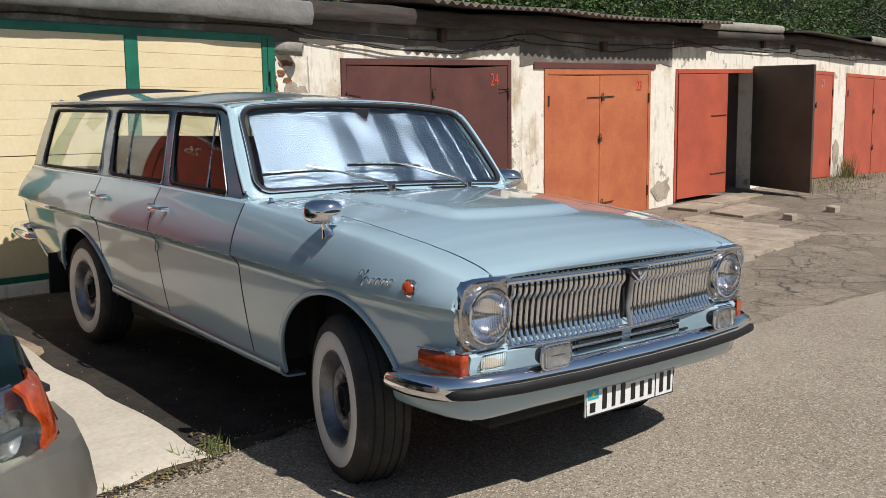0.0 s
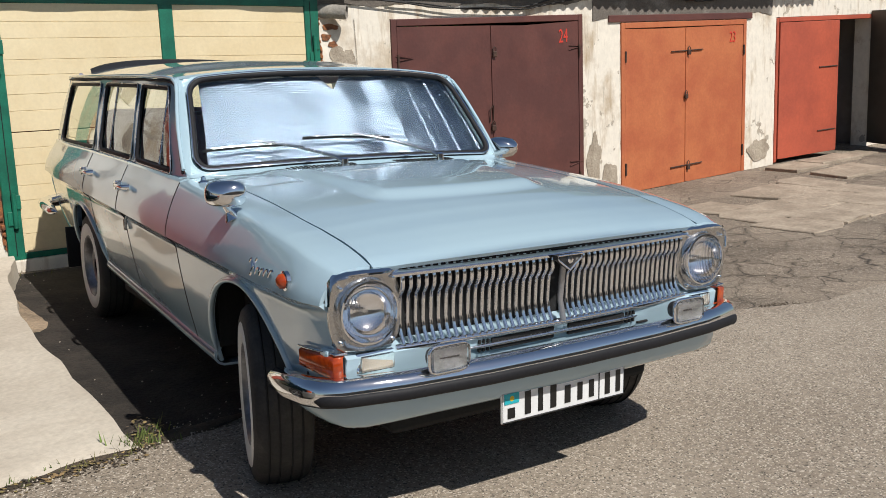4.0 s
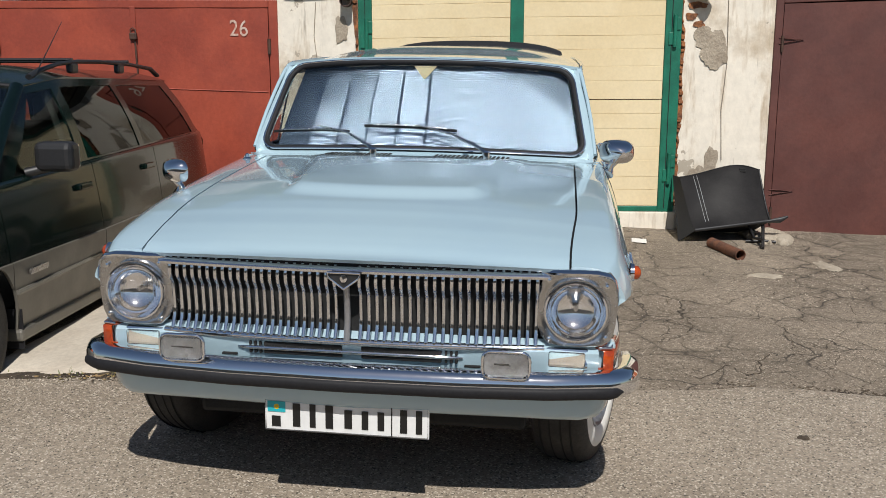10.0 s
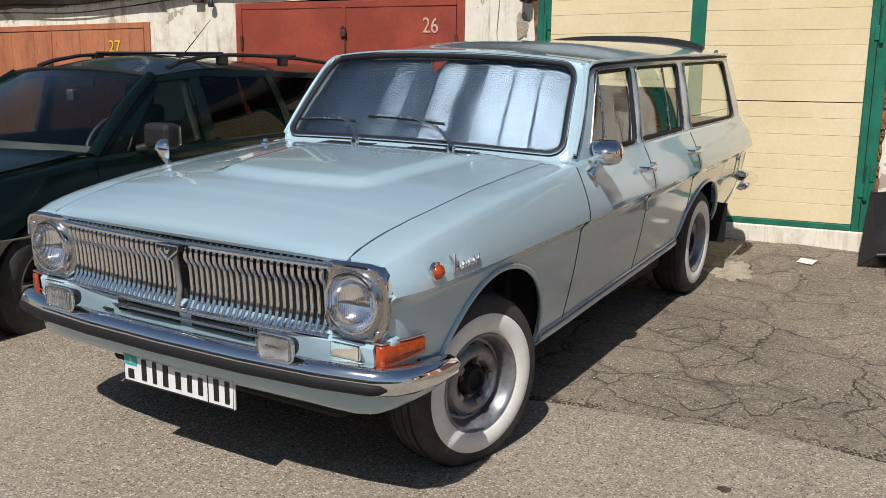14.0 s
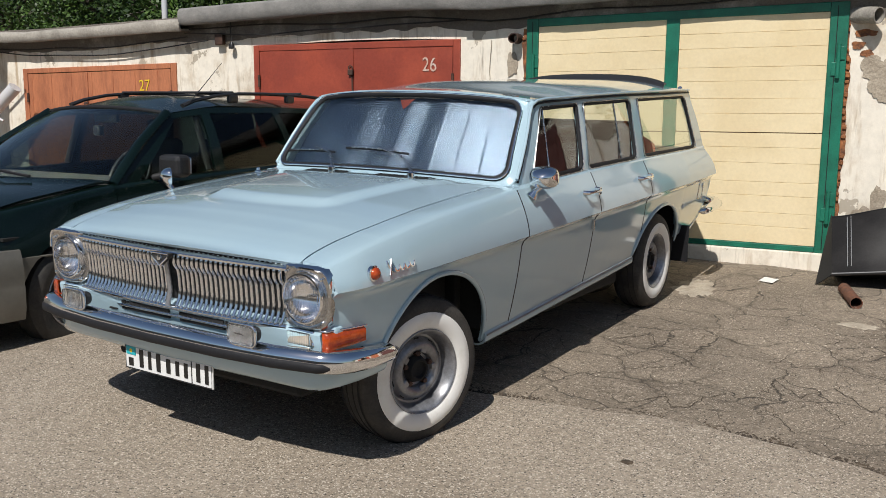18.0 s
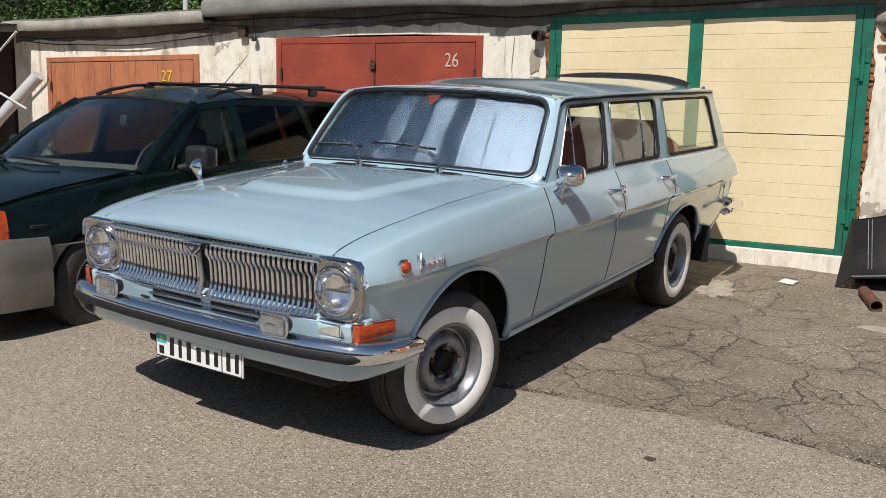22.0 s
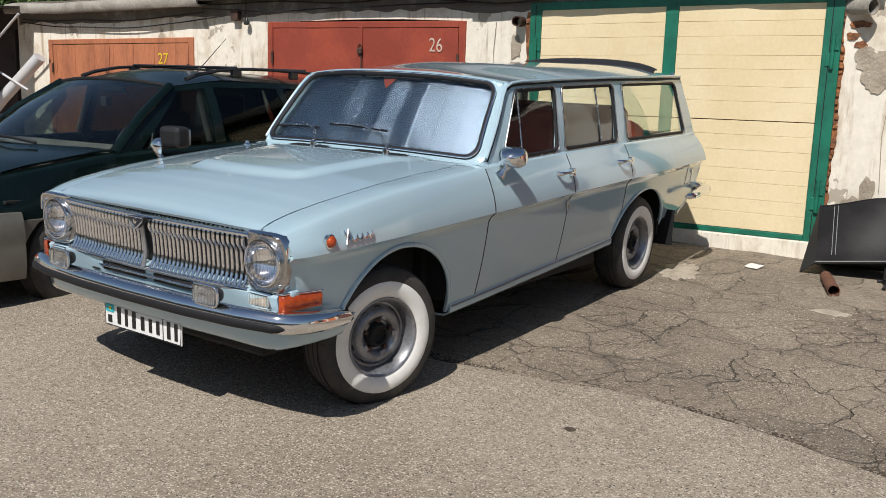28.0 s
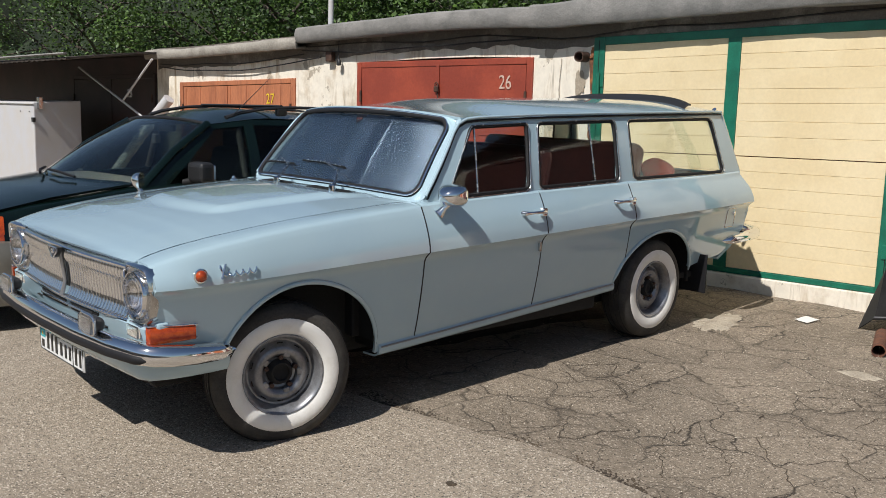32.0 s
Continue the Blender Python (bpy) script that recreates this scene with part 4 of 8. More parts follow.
for x, z in ((1.80, 1.70), (1.80, 0.35), (4.36, 1.72), (4.36, 0.35)):
    bar("strap_hinge", [(x - 0.1, WY - 0.026, z + 0.02), (x + 0.13, WY - 0.026, z), (x - 0.1, WY - 0.026, z - 0.03)], 0.006, M_brown, d, sides=6)
d = garage_doors(5.25, 7.95, -0.19, 1.96, 6.58, M_orange, "orange steel garage doors with long hasp bars", ("23", 7.62, 1.72, 0.19, M_sign_red))
for z in (1.58, 0.02):
    strap(d, 6.6, z, WY - 0.02, 0.36)
    lock(d, 6.6, z, WY - 0.028)
lock(d, 6.55, 1.0, WY - 0.025)
part("rust_lintel", block((5.0, WY - 0.03, 1.965), (8.1, WY - 0.004, 2.05), 0.008), M_brown, d, "brown lintel strip")
# open garage with one leaf closed
d = thing("garage_door", "red steel garage doors, one leaf swung wide open", "garage door", pose(0, 0, 0), group="garage doors")
part("door_frame", block((8.84, WY - 0.02, -0.16), (8.90, WY + 0.1, 1.96), 0.006), M_far_red, d)
part("door_frame", block((8.905, WY - 0.02, 1.90), (11.9, WY + 0.1, 1.965), 0.006), M_far_red, d)
part("door_leaf", turned(block((0, -0.02, -0.12), (1.52, 0.02, 1.89), 0.005), pose(8.91, WY - 0.02, 0, 0, 0, -4)), M_far_red, d)
for z in (1.2, 0.18):
    bar("hasp_bar", [(9.9, WY - 0.12, z), (10.38, WY - 0.15, z)], 0.009, M_steel, d)
lf = part("open_leaf", turned(block((0, -0.02, -0.12), (1.55, 0.02, 2.02), 0.005), pose(11.88, WY - 0.02, 0, 0, 0, 244)), M_inner_door, d, "dark inner face of the open leaf")
for a, b in (((0.03, -0.08), (1.50, -0.08)), ((0.03, 1.98), (1.50, 1.98)), ((0.04, -0.1), (0.04, 2.0)), ((1.51, -0.1), (1.51, 2.0)), ((0.06, 1.95), (1.48, -0.05))):
    m_ = pose(11.88, WY - 0.02, 0, 0, 0, 244)
    bar("brace", [m_ @ Vector((a[0], 0.035, a[1])), m_ @ Vector((b[0], 0.035, b[1]))], 0.022, M_inner_door, lf, sides=4)
d = garage_doors(13.2, 15.9, -0.18, 1.98, 14.4, M_far_red, "red steel garage doors numbered 21", ("21", 15.3, 1.73, 0.20, M_sign_white))
lock(d, 14.9, 1.3, WY - 0.025)
d = garage_doors(16.7, 20.2, -0.22, 1.98, 18.43, M_far_red, "red steel garage doors at the end of the row")
lock(d, 18.43, 1.2, WY - 0.025)
lock(d, 18.43, 0.4, WY - 0.025)

# rooms behind the doors
for nm, lo, hi in (("wall_room_back", (8.6, 10.6, -0.3), (12.4, 10.8, 2.5)), ("wall_room_left", (8.5, 5.1, -0.3), (8.7, 10.8, 2.5)), ("wall_room_right", (12.2, 5.1, -0.3), (12.4, 10.8, 2.5)), ("ceiling_room", (8.5, 5.1, 2.42), (12.4, 10.8, 2.5))):
    tagged(part(nm, block(lo, hi), M_grey_wall, None), "grey plastered wall inside the open garage", "wall", kind="structure")
tagged(part("inner_cupboard", block((10.9, 6.2, -0.2), (11.2, 7.0, 2.0), 0.01), M_white_box, None), "pale grey locker inside the open garage", "locker")
tagged(part("hung_board", block((10.95, 6.16, 0.9), (11.18, 6.199, 1.5), 0.005), M_black_plastic, None), "black board on the locker front in the garage", "board")
tagged(part("rear_roof", block((-8.95, 5.0, 2.42), (8.45, 10.8, 2.47)), M_felt, None), "flat roof over the garages", "roof", kind="structure")
tagged(part("wall_rear", block((-8.95, 10.6, -0.3), (30, 10.8, 2.46)), M_grey_wall, None), "plain rear wall of the garages", "wall", kind="structure")

# ---- cream gate in a green frame ----
gate = thing("garage_gate", "cream boarded double gate in a green steel frame", "garage gate", pose(0, 0, 0))
y = WY - 0.035
for nm, lo, hi in (("gate_post", (-2.0, y, 0.17), (-1.885, y + 0.14, 2.28)), ("gate_post", (0.62, y, 0.17), (0.76, y + 0.14, 2.28)), ("gate_rail", (-1.884, y, 2.205), (0.619, y + 0.14, 2.28)), ("gate_rail", (-1.884, y + 0.004, 0.172), (0.619, y + 0.14, 0.215)), ("gate_mullion", (-0.722, y + 0.002, 0.216), (-0.606, y + 0.14, 2.204))):
    part(nm, block(lo, hi, 0.006), M_green, gate)
part("gate_groove", block((0.672, y - 0.003, 0.2), (0.679, y + 0.02, 2.25)), M_dark, gate)
part("gate_groove", block((-1.945, y - 0.003, 0.2), (-1.939, y + 0.02, 2.25)), M_dark, gate)
random.seed(4)
for x0, x1 in ((-1.883, -0.724), (-0.604, 0.618)):
    z = 0.217
    top = 2.203
    hs = [0.165, 0.12, 0.15, 0.12, 0.165, 0.135, 0.128, 0.165, 0.13, 0.15, 0.12, 0.165, 0.13, 0.143]
    for k, h in enumerate(hs):
        z1 = min(z + h * (top - 0.217) / sum(hs), top)
        low, high = (0.004 if k == 7 else 0.0013), (0.004 if k == 6 else 0.0013)
        part("gate_board", block((x0, y + 0.012 + random.uniform(0, 0.001), z + low), (x1, y + 0.04, z1 - high), 0.0016, 1), M_cream, gate)
        z = z1
    part("gate_backing", block((x0, y + 0.042, 0.217), (x1, y + 0.06, top)), M_cream, gate)
    for z in np.cumsum(hs)[:-1] * (top - 0.217) / sum(hs) + 0.217:
        wide = 0.012 if abs(z - 0.217 - sum(hs[:7]) * (top - 0.217) / sum(hs)) < 0.001 else 0.003
        part("joint_strip", block((x0, y + (0.030 if wide > 0.01 else 0.0165), z - wide), (x1, y + 0.0415, z + wide)), M_rust if wide > 0.01 else M_cream, gate)
for x in (0.70, -1.93):
    for z in (1.80, 0.58):
        hg = bar("gate_hinge", [(x, y - 0.02, z - 0.14), (x, y - 0.02, z + 0.14)], 0.017, M_green, gate, "green barrel hinge")
        part("hinge_plate", block((x - 0.05, y - 0.012, z - 0.12), (x + 0.01, y - 0.001, z - 0.01), 0.003), M_green, hg)
        part("hinge_plate", block((x - 0.01, y - 0.012, z + 0.01), (x + 0.05, y - 0.001, z + 0.12), 0.003), M_green, hg)

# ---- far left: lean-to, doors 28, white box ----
d = garage_doors(-11.6, -9.0, 0.05, 2.1, -10.3, M_dark_door_shade_wall, "dark brown garage doors under the lean-to", ("28", -9.72, 1.76, 0.19, M_white_box))
# walls take the dark door colour to paint in the lean-to's shade
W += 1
wall_piece(f"wall_{W}", -30, -11.6, -0.2, 2.4, M_dark_door_shade_wall, label="wall under the lean-to, coloured dark for the roof's shade")
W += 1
wall_piece(f"wall_{W}", -11.6, -8.97, 2.1, 2.4, M_dark_door_shade_wall, label="wall under the lean-to, coloured dark for the roof's shade")
rows = [[(x, 3.2, 2.36 + 0.004 * x + 0.01 * math.sin(x * 40)), (x, 4.4, 2.43), (x, 7.5, 2.6)] for x in np.arange(-20, -8.6, 0.04)]
tagged(sheet("lean_to_roof", rows, M_fascia, None, toward=(0, 0, 1), smooth=60, solid=0.03), "dark sheet roof of the lean-to", "roof", kind="structure")
for a, b in (((-10.4, 4.3, 2.22), (-8.2, 4.3, 1.20)), ((-8.3, 4.3, 2.30), (-9.12, 4.3, 1.62)), ((-13.0, 3.3, 2.3), (-13.0, 3.3, -0.1))):
    tagged(bar("lean_to_strut", [a, b], 0.017, M_white_box, None), "pale steel strut under the lean-to roof", "strut")
tagged(bar("eave_strip", [(-20, 3.185, 2.34), (-14, 3.185, 2.365), (-8.62, 3.185, 2.385)], 0.030, M_felt, None, sides=6, flat=0.7), "pale edge of the lean-to sheet roof", "roof edge", kind="structure")
tagged(bar("leaning_tube", [(-8.12, 4.45, 1.68), (-8.75, 4.35, 1.05), (-9.6, 4.2, 0.1)], 0.085, M_white_box, None, sides=16), "white tube leaning under the lean-to", "tube")
cab = part("steel_cabinet", block((-12.6, 3.45, 0.05), (-10.19, 4.2, 1.62), 0.015), M_white_box, None, "")
tagged(cab, "white painted steel cabinet with hasps", "cabinet")
part("hasp", block((-10.20, 3.50, 1.50), (-10.13, 3.56, 1.70), 0.006), M_dull, cab)
part("hasp", block((-11.6, 3.42, 1.50), (-11.53, 3.45, 1.66), 0.006), M_dull, cab)
part("latch", block((-10.235, 3.43, 1.28), (-10.175, 3.47, 1.36), 0.006), M_black_plastic, cab, "black latch")
part("handle_recess", block((-11.95, 3.435, 0.62), (-11.68, 3.449, 0.74), 0.004), M_black_plastic, cab, "black handle plate")
part("lid_edge", block((-12.6, 3.435, 1.575), (-10.19, 3.449, 1.59), 0.002), M_dull, cab)
for x in (-10.32, -10.62):
    part("bolt", block((x, 3.435, 1.45), (x + 0.02, 3.449, 1.47), 0.004), M_dull, cab)

hang = bar("hanging_lamp", [(-5.30, 4.79, 2.40), (-5.30, 4.785, 2.28), (-5.29, 4.78, 2.15)], 0.006, M_cable, None, sides=6)
tagged(hang, "small black lamp hanging from a cable on the wall", "lamp")
make("lamp_shade", *lathe([(2.17, 0.012), (2.15, 0.022), (2.10, 0.034), (2.085, 0.030), (2.08, 0.004)], "z", 14, (-5.29, 4.78, 0)), M_black_plastic, hang, smooth=40)
# ---- beyond the roofs ----
tagged(bar("lamp_pole", [(-10.0, 9.0, -0.2), (-9.95, 9.0, 6.5)], 0.05, M_white_box, None, sides=12), "white steel pole behind the garages", "pole")
# never in view: added to close the yard and give reflections
tagged(part("wall_south", block((-40, -12.3, -0.6), (40, -12.0, 2.6)), M_concrete, None), "unseen plain wall added behind the camera for reflections", "wall", kind="structure")


def leaf_cluster(verts, faces, c, r, n, size):
    for _ in range(n):
        d = Vector((random.gauss(0, 1), random.gauss(0, 1), random.gauss(0, 1))).normalized()
        p = c + d * r * random.random() ** 0.45
        a = Vector((random.gauss(0, 1), random.gauss(0, 1), random.gauss(0, 0.6))).normalized()
        b = a.cross(Vector((random.gauss(0, 1), random.gauss(0, 1), random.gauss(0, 1)))).normalized()
        s_ = size * random.uniform(0.6, 1.3)
        m_ = len(verts)
        verts += [p - a * s_, p + b * s_ * 0.5, p + a * s_, p - b * s_ * 0.5]
        faces.append((m_, m_ + 1, m_ + 2, m_ + 3))


def tree(x, y, h, spread, seed, leaves=11500, label="leafy green tree behind the garages"):
    random.seed(seed)
    t = thing("tree", label, "tree", pose(x, y, -0.2), group="trees behind the garages")
    trunk = [Vector((0, 0, 0))]
    for k in range(1, 9):
        trunk.append(Vector((random.gauss(0, 0.06) * k, random.gauss(0, 0.06) * k, h * 0.8 * k / 8)))
    verts, faces = tube(trunk, [0.20 * (1 - 0.1 * k) for k in range(9)], 10)
    tips = []
    for k in range(22):
        a = random.uniform(0, 6.283)
        i = random.randint(2, 8)
        L = spread * random.uniform(0.5, 1.0)
        p0 = trunk[i]
        p1 = p0 + Vector((math.cos(a) * L * 0.5, math.sin(a) * L * 0.5, L * 0.35))
        p2 = p0 + Vector((math.cos(a) * L, math.sin(a) * L, L * random.uniform(0.2, 0.8)))
        v, f = tube([p0, p1, p2], [0.06, 0.04, 0.015], 6)
        faces += [tuple(i_ + len(verts) for i_ in q) for q in f]
        verts += v
        tips += [p1, p2, p1.lerp(p2, 0.5)]
    make("trunk", verts, faces, M_bark, t, smooth=60)
    verts, faces = [], []
    for c in tips:
        leaf_cluster(verts, faces, c + Vector((random.gauss(0, 0.2), random.gauss(0, 0.2), random.gauss(0, 0.2))), spread * random.uniform(0.22, 0.42), leaves // len(tips), 0.062)
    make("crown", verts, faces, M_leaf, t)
    return t


k = 0
for x, y, h, sp in ((-17, 12.0, 5.5, 2.4), (-13.6, 13.0, 5.2, 2.4), (-10.8, 12.2, 4.6, 2.2), (-8.4, 13.4, 5.6, 2.5), (-5.8, 12.4, 4.8, 2.3), (-3.2, 13.2, 5.2, 2.4), (-0.6, 12.6, 5.0, 2.3), (2.4, 13.6, 5.4, 2.5), (5.6, 13.0, 5.0, 2.4), (9.0, 13.5, 5.5, 2.6), (12.5, 13.0, 5.0, 2.5), (16, 14.0, 6.0, 3.0), (20, 13.5, 5.5, 3.0), (25, 15, 6, 3.2), (-22, 14, 6, 3.0), (-27, 12, 6, 3.2), (31, 15, 6.5, 3.4), (-20, 17, 7.5, 3.4), (-12, 18, 7.5, 3.4), (-4, 18, 7.5, 3.4), (4, 18.5, 7.5, 3.4), (13, 19, 8, 3.6), (22, 20, 8, 3.6), (34, 21, 9, 4.0), (37, 13, 7, 3.4), (42, 9, 8, 3.6), (43, 17, 9, 4.0), (50, 12, 9, 4.2), (52, 20, 10, 4.4), (58, 8, 9, 4.2)):
    k += 1
    tree(x, y, h, sp, 100 + k)
# much darker than the leaves: the shade deep in the woods as colour
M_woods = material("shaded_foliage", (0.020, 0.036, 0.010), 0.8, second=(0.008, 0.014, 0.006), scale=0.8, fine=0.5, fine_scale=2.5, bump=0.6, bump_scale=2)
# undergrowth behind the roofs
random.seed(77)
verts, faces = [], []
for k in range(620):
    x = random.uniform(-30, 48)
    leaf_cluster(verts, faces, Vector((x, random.uniform(11.2, 16.5), random.uniform(0.6, 4.2))), random.uniform(0.5, 1.1), 230, 0.062)
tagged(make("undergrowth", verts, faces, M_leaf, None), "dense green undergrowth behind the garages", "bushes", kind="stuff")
# added sheet in shade colour, closing the gaps between crowns
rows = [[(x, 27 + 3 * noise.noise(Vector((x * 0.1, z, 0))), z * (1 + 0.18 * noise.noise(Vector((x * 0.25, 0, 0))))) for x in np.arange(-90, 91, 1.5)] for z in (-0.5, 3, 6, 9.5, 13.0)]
tagged(sheet("backdrop", rows, M_woods, None, toward=(0, -1, 0)), "added dark sheet coloured as shaded woods behind the trees", "woods", kind="structure")
# weeds
random.seed(6)
verts, faces = [], []
for cx, cy, sx, sy, n_, hh in ((-2.62, 1.02, 0.05, 0.04, 90, 0.06), (-2.9, 0.95, 0.3, 0.03, 120, 0.04), (13.2, 3.8, 0.9, 0.4, 700, 0.05), (16.0, 4.3, 1.6, 0.3, 700, 0.07), (16.3, 4.6, 0.15, 0.1, 200, 0.45), (-2.45, 4.6, 0.3, 0.1, 80, 0.06)):
    for _ in range(n_):
        x, y = random.gauss(cx, sx), min(random.gauss(cy, sy), 4.78)
        z = ground_z(x, y)
        a = random.uniform(0, 6.28)
        w, h = random.uniform(0.003, 0.007), hh * random.uniform(0.4, 1.2)
        m_ = len(verts)
        dx, dy = math.cos(a), math.sin(a)
        verts += [(x - w * dy, y + w * dx, z), (x + w * dy, y - w * dx, z), (x + h * 0.5 * dx, y + h * 0.5 * dy, z + h)]
        faces.append((m_, m_ + 1, m_ + 2))
tagged(make("weeds", verts, faces, M_grass, None), "thin green weeds at the concrete edges", "weeds", kind="stuff")


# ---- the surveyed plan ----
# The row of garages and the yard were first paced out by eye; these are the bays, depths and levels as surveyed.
BAYS = ((-60, -66), (-13, -14.2), (-8.33, -9.15), (-6.08, -6.42), (-5.04, -5.255), (-2.69, -2.71), (-2.0, -2.02), (-0.722, -0.743), (0.76, 0.66), (1.66, 1.413), (4.5, 3.845), (5.25, 4.44), (7.95, 6.67), (8.84, 7.30), (10.4, 8.54), (11.9, 9.55), (13.2, 10.5), (15.9, 12.5), (16.7, 13.05), (60, 45))
DEPTHS = ((0.0, 0.0), (1.0, 0.79), (1.3, 1.07), (2.65, 2.33), (4.85, 4.40), (7.0, 6.3), (400, 360))
HEIGHTS = ((-8.0, 0.866), (-4.0, 0.905), (0.0, 0.93), (3.0, 0.915), (6.0, 0.885), (15.0, 0.87))


def level(x, y):
    """The yard's true fall: up towards the garages, and up again beyond the orange doors."""
    rise = 0.045 * min(max(x - 3.0, 0.0), 8.0) * min(max(y / 4.0, 0.0), 1.0)
    dip = 0.08 * min(max(-2.7 - x, 0.0), 1.3) * min(max((4.0 - y) / 2.0, 0.0), 1.0)
    return -0.045 - 0.016 * (min(max(x, -4.0), 3.0) + 1.2) + 0.031 * min(max(y - 0.36, -4.4), 5.0) + rise - dip


def surveyed(p):
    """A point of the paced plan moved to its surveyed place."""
    x, y, z = p
    away = max(0.0, 4.85 - y)
    w = min(away / 4.85, 1.3)
    at_wall, near = lin(x, *BAYS), 0.969 * x + 0.377
    if abs(x) > 6:
        near = at_wall + (0.969 * 6 * (1 if x > 0 else -1) + 0.377 - lin(6.0 if x > 0 else -6.0, *BAYS)) * max(0.0, 2 - abs(x) / 6)
    nx = at_wall * (1 - w) + near * w if abs(x) < 12 else at_wall
    ny = y if away == 0 else 4.85 - lin(away, *DEPTHS) * (1 + 0.045 * min(max(-x, 0.0), 3.0))
    return Vector((nx, ny, level(nx, ny) + (z - ground_z(x, y)) * (lin(x, *HEIGHTS) if z > 0.3 else 1.0)))


def resurvey(ob):
    up, m = ob, Matrix()
    while up:
        m = up.matrix_basis @ m
        up = up.parent
    back = m.inverted()
    for v in ob.data.vertices:
        v.co = back @ surveyed(m @ v.co)


for ob in list(scene.objects):
    if ob.type == "MESH" and not (ob.parent and ob.parent.name.startswith("tree")) and ob.name not in ("undergrowth", "backdrop", "wall_south"):
        resurvey(ob)

# ---- loose things at the wall ----
lid = thing("car_panel", "dark grey car body panel leaning against the wall", "car part", pose(0, 0, 0))
BL, BR, TL, TR = Vector((0.735, 4.27, 0.125)), Vector((1.345, 4.38, 0.190)), Vector((0.668, 4.62, 0.530)), Vector((1.312, 4.66, 0.592))
lean_out = (BR - BL).cross(TL - BL).normalized()
lean_out = lean_out if lean_out.y < 0 else -lean_out


def lid_pt(u, v, off=0.0):
    """A point of the leaning panel: u along it, v up it; its top edge is arched and its foot rolls forward."""
    p = BL.lerp(BR, u).lerp(TL.lerp(TR, u), v)
    arch = 0.055 * math.sin(math.pi * min(1, u ** 1.7)) * v ** 2
    belly = 0.030 * math.sin(math.pi * u) ** 0.8 * math.sin(math.pi * v) ** 0.7 + 0.035 * (1 - v) ** 6
    return p + lean_out * (belly + off) + Vector((0, 0, arch))


rows = [[lid_pt(u, v) for u in np.linspace(0, 1, 25)] for v in np.linspace(0, 1, 19)]
sheet("skin", rows, M_dark_panel, lid, toward=(0, -1, 0.3), smooth=50, solid=0.006)
# underside closing the panel to the ground, blackened as its shadow
rows = [[lid_pt(u, 0).lerp(Vector((0.70 + 0.60 * u, 4.74, level(1.0, 4.7) + 0.002)), w) for u in np.linspace(0, 1, 13)] for w in np.linspace(0, 1, 6)]
sheet("underside", rows, M_dark, lid, "underside coloured black for the shade beneath", toward=(0, -0.5, -1), smooth=50, solid=0.006)
# black sheet from the panel's left edge to the ground
rows = [[lid_pt(0, v).lerp(Vector((0.622 + 0.02 * v, 4.30 + 0.50 * v, level(0.63, 4.3) + 0.48 * v)), w) for w in np.linspace(0, 1, 5)] for v in np.linspace(0, 1, 9)]
sheet("side_flange", rows, M_dark, lid, "black sheet down the left side", toward=(-1, -0.4, 0), smooth=50, solid=0.006)
lip = [lid_pt(u, 0, 0.004) for u in np.linspace(0, 1, 14)] + [Vector((1.42, 4.36, 0.222)), Vector((1.485, 4.37, 0.250))]
bar("edge", lip, [0.009] * 14 + [0.016, 0.006], M_black_plastic, lid, "worn black lip", flat=1.5)
rows = [[lip[11].lerp(lip[15], a) + Vector((0, 0.10 * b * (1 - a * 0.7), -0.010 * b)) for b in (0, 0.5, 1)] for a in np.linspace(0, 1, 7)]
sheet("corner_tongue", rows, M_black_plastic, lid, toward=(0, 0, 1), smooth=50, solid=0.010)
bar("edge", [lid_pt(1, v, 0.002) for v in np.linspace(0, 1, 10)], 0.008, M_black_plastic, lid)
bar("edge", [lid_pt(u, 1, 0.0) for u in np.linspace(0, 1, 20)], 0.005, M_dark_panel, lid)
for u in (0.165, 0.205):
    bar("crease_line", [lid_pt(u + 0.03 * (1 - v) * 0.3, v, 0.001) for v in np.linspace(0.14, 0.97, 12)], 0.0026, M_sill, lid, sides=5)
for dz in (0.0, 0.035):
    q = lid_pt(0.775, 0.93 - dz, 0.004)
    part("slot", block((q.x - 0.024, q.y - 0.006, q.z - 0.007), (q.x + 0.024, q.y + 0.006, q.z + 0.007), 0.003), M_dark, lid, "dark slot")
bar("strut", [(1.30, 4.38, 0.17), (1.255, 4.20, 0.10), (1.228, 4.09, level(1.22, 4.08) + 0.012)], 0.013, M_black_plastic, lid)
bar("strut", [(1.20, 4.40, 0.16), (1.21, 4.28, 0.09), (1.25, 4.16, 0.10)], 0.011, M_black_plastic, lid)
bar("strut", [(1.16, 4.34, 0.052), (1.30, 4.31, 0.062), (1.385, 4.295, 0.056)], 0.012, M_black_plastic, lid)
a, b = Vector((0.962, 3.69, level(0.96, 3.69) + 0.040)), Vector((0.84, 4.11, level(0.84, 4.11) + 0.040))
pv, pf = tube([a, b], 0.036, 20)
rp = make("rusty_pipe", pv, pf[:-2], M_rust, None, smooth=50, solid=0.005)
tagged(rp, "short rusty brown steel pipe on the ground", "pipe")


# ---- pale blue station wagon ----
WAGON = pose(-1.235, -0.222, -0.077, 1.09, 0.81, -3.27)
wagon = thing("station_wagon", "pale blue vintage station wagon with chrome grille and whitewall tyres", "car", WAGON)

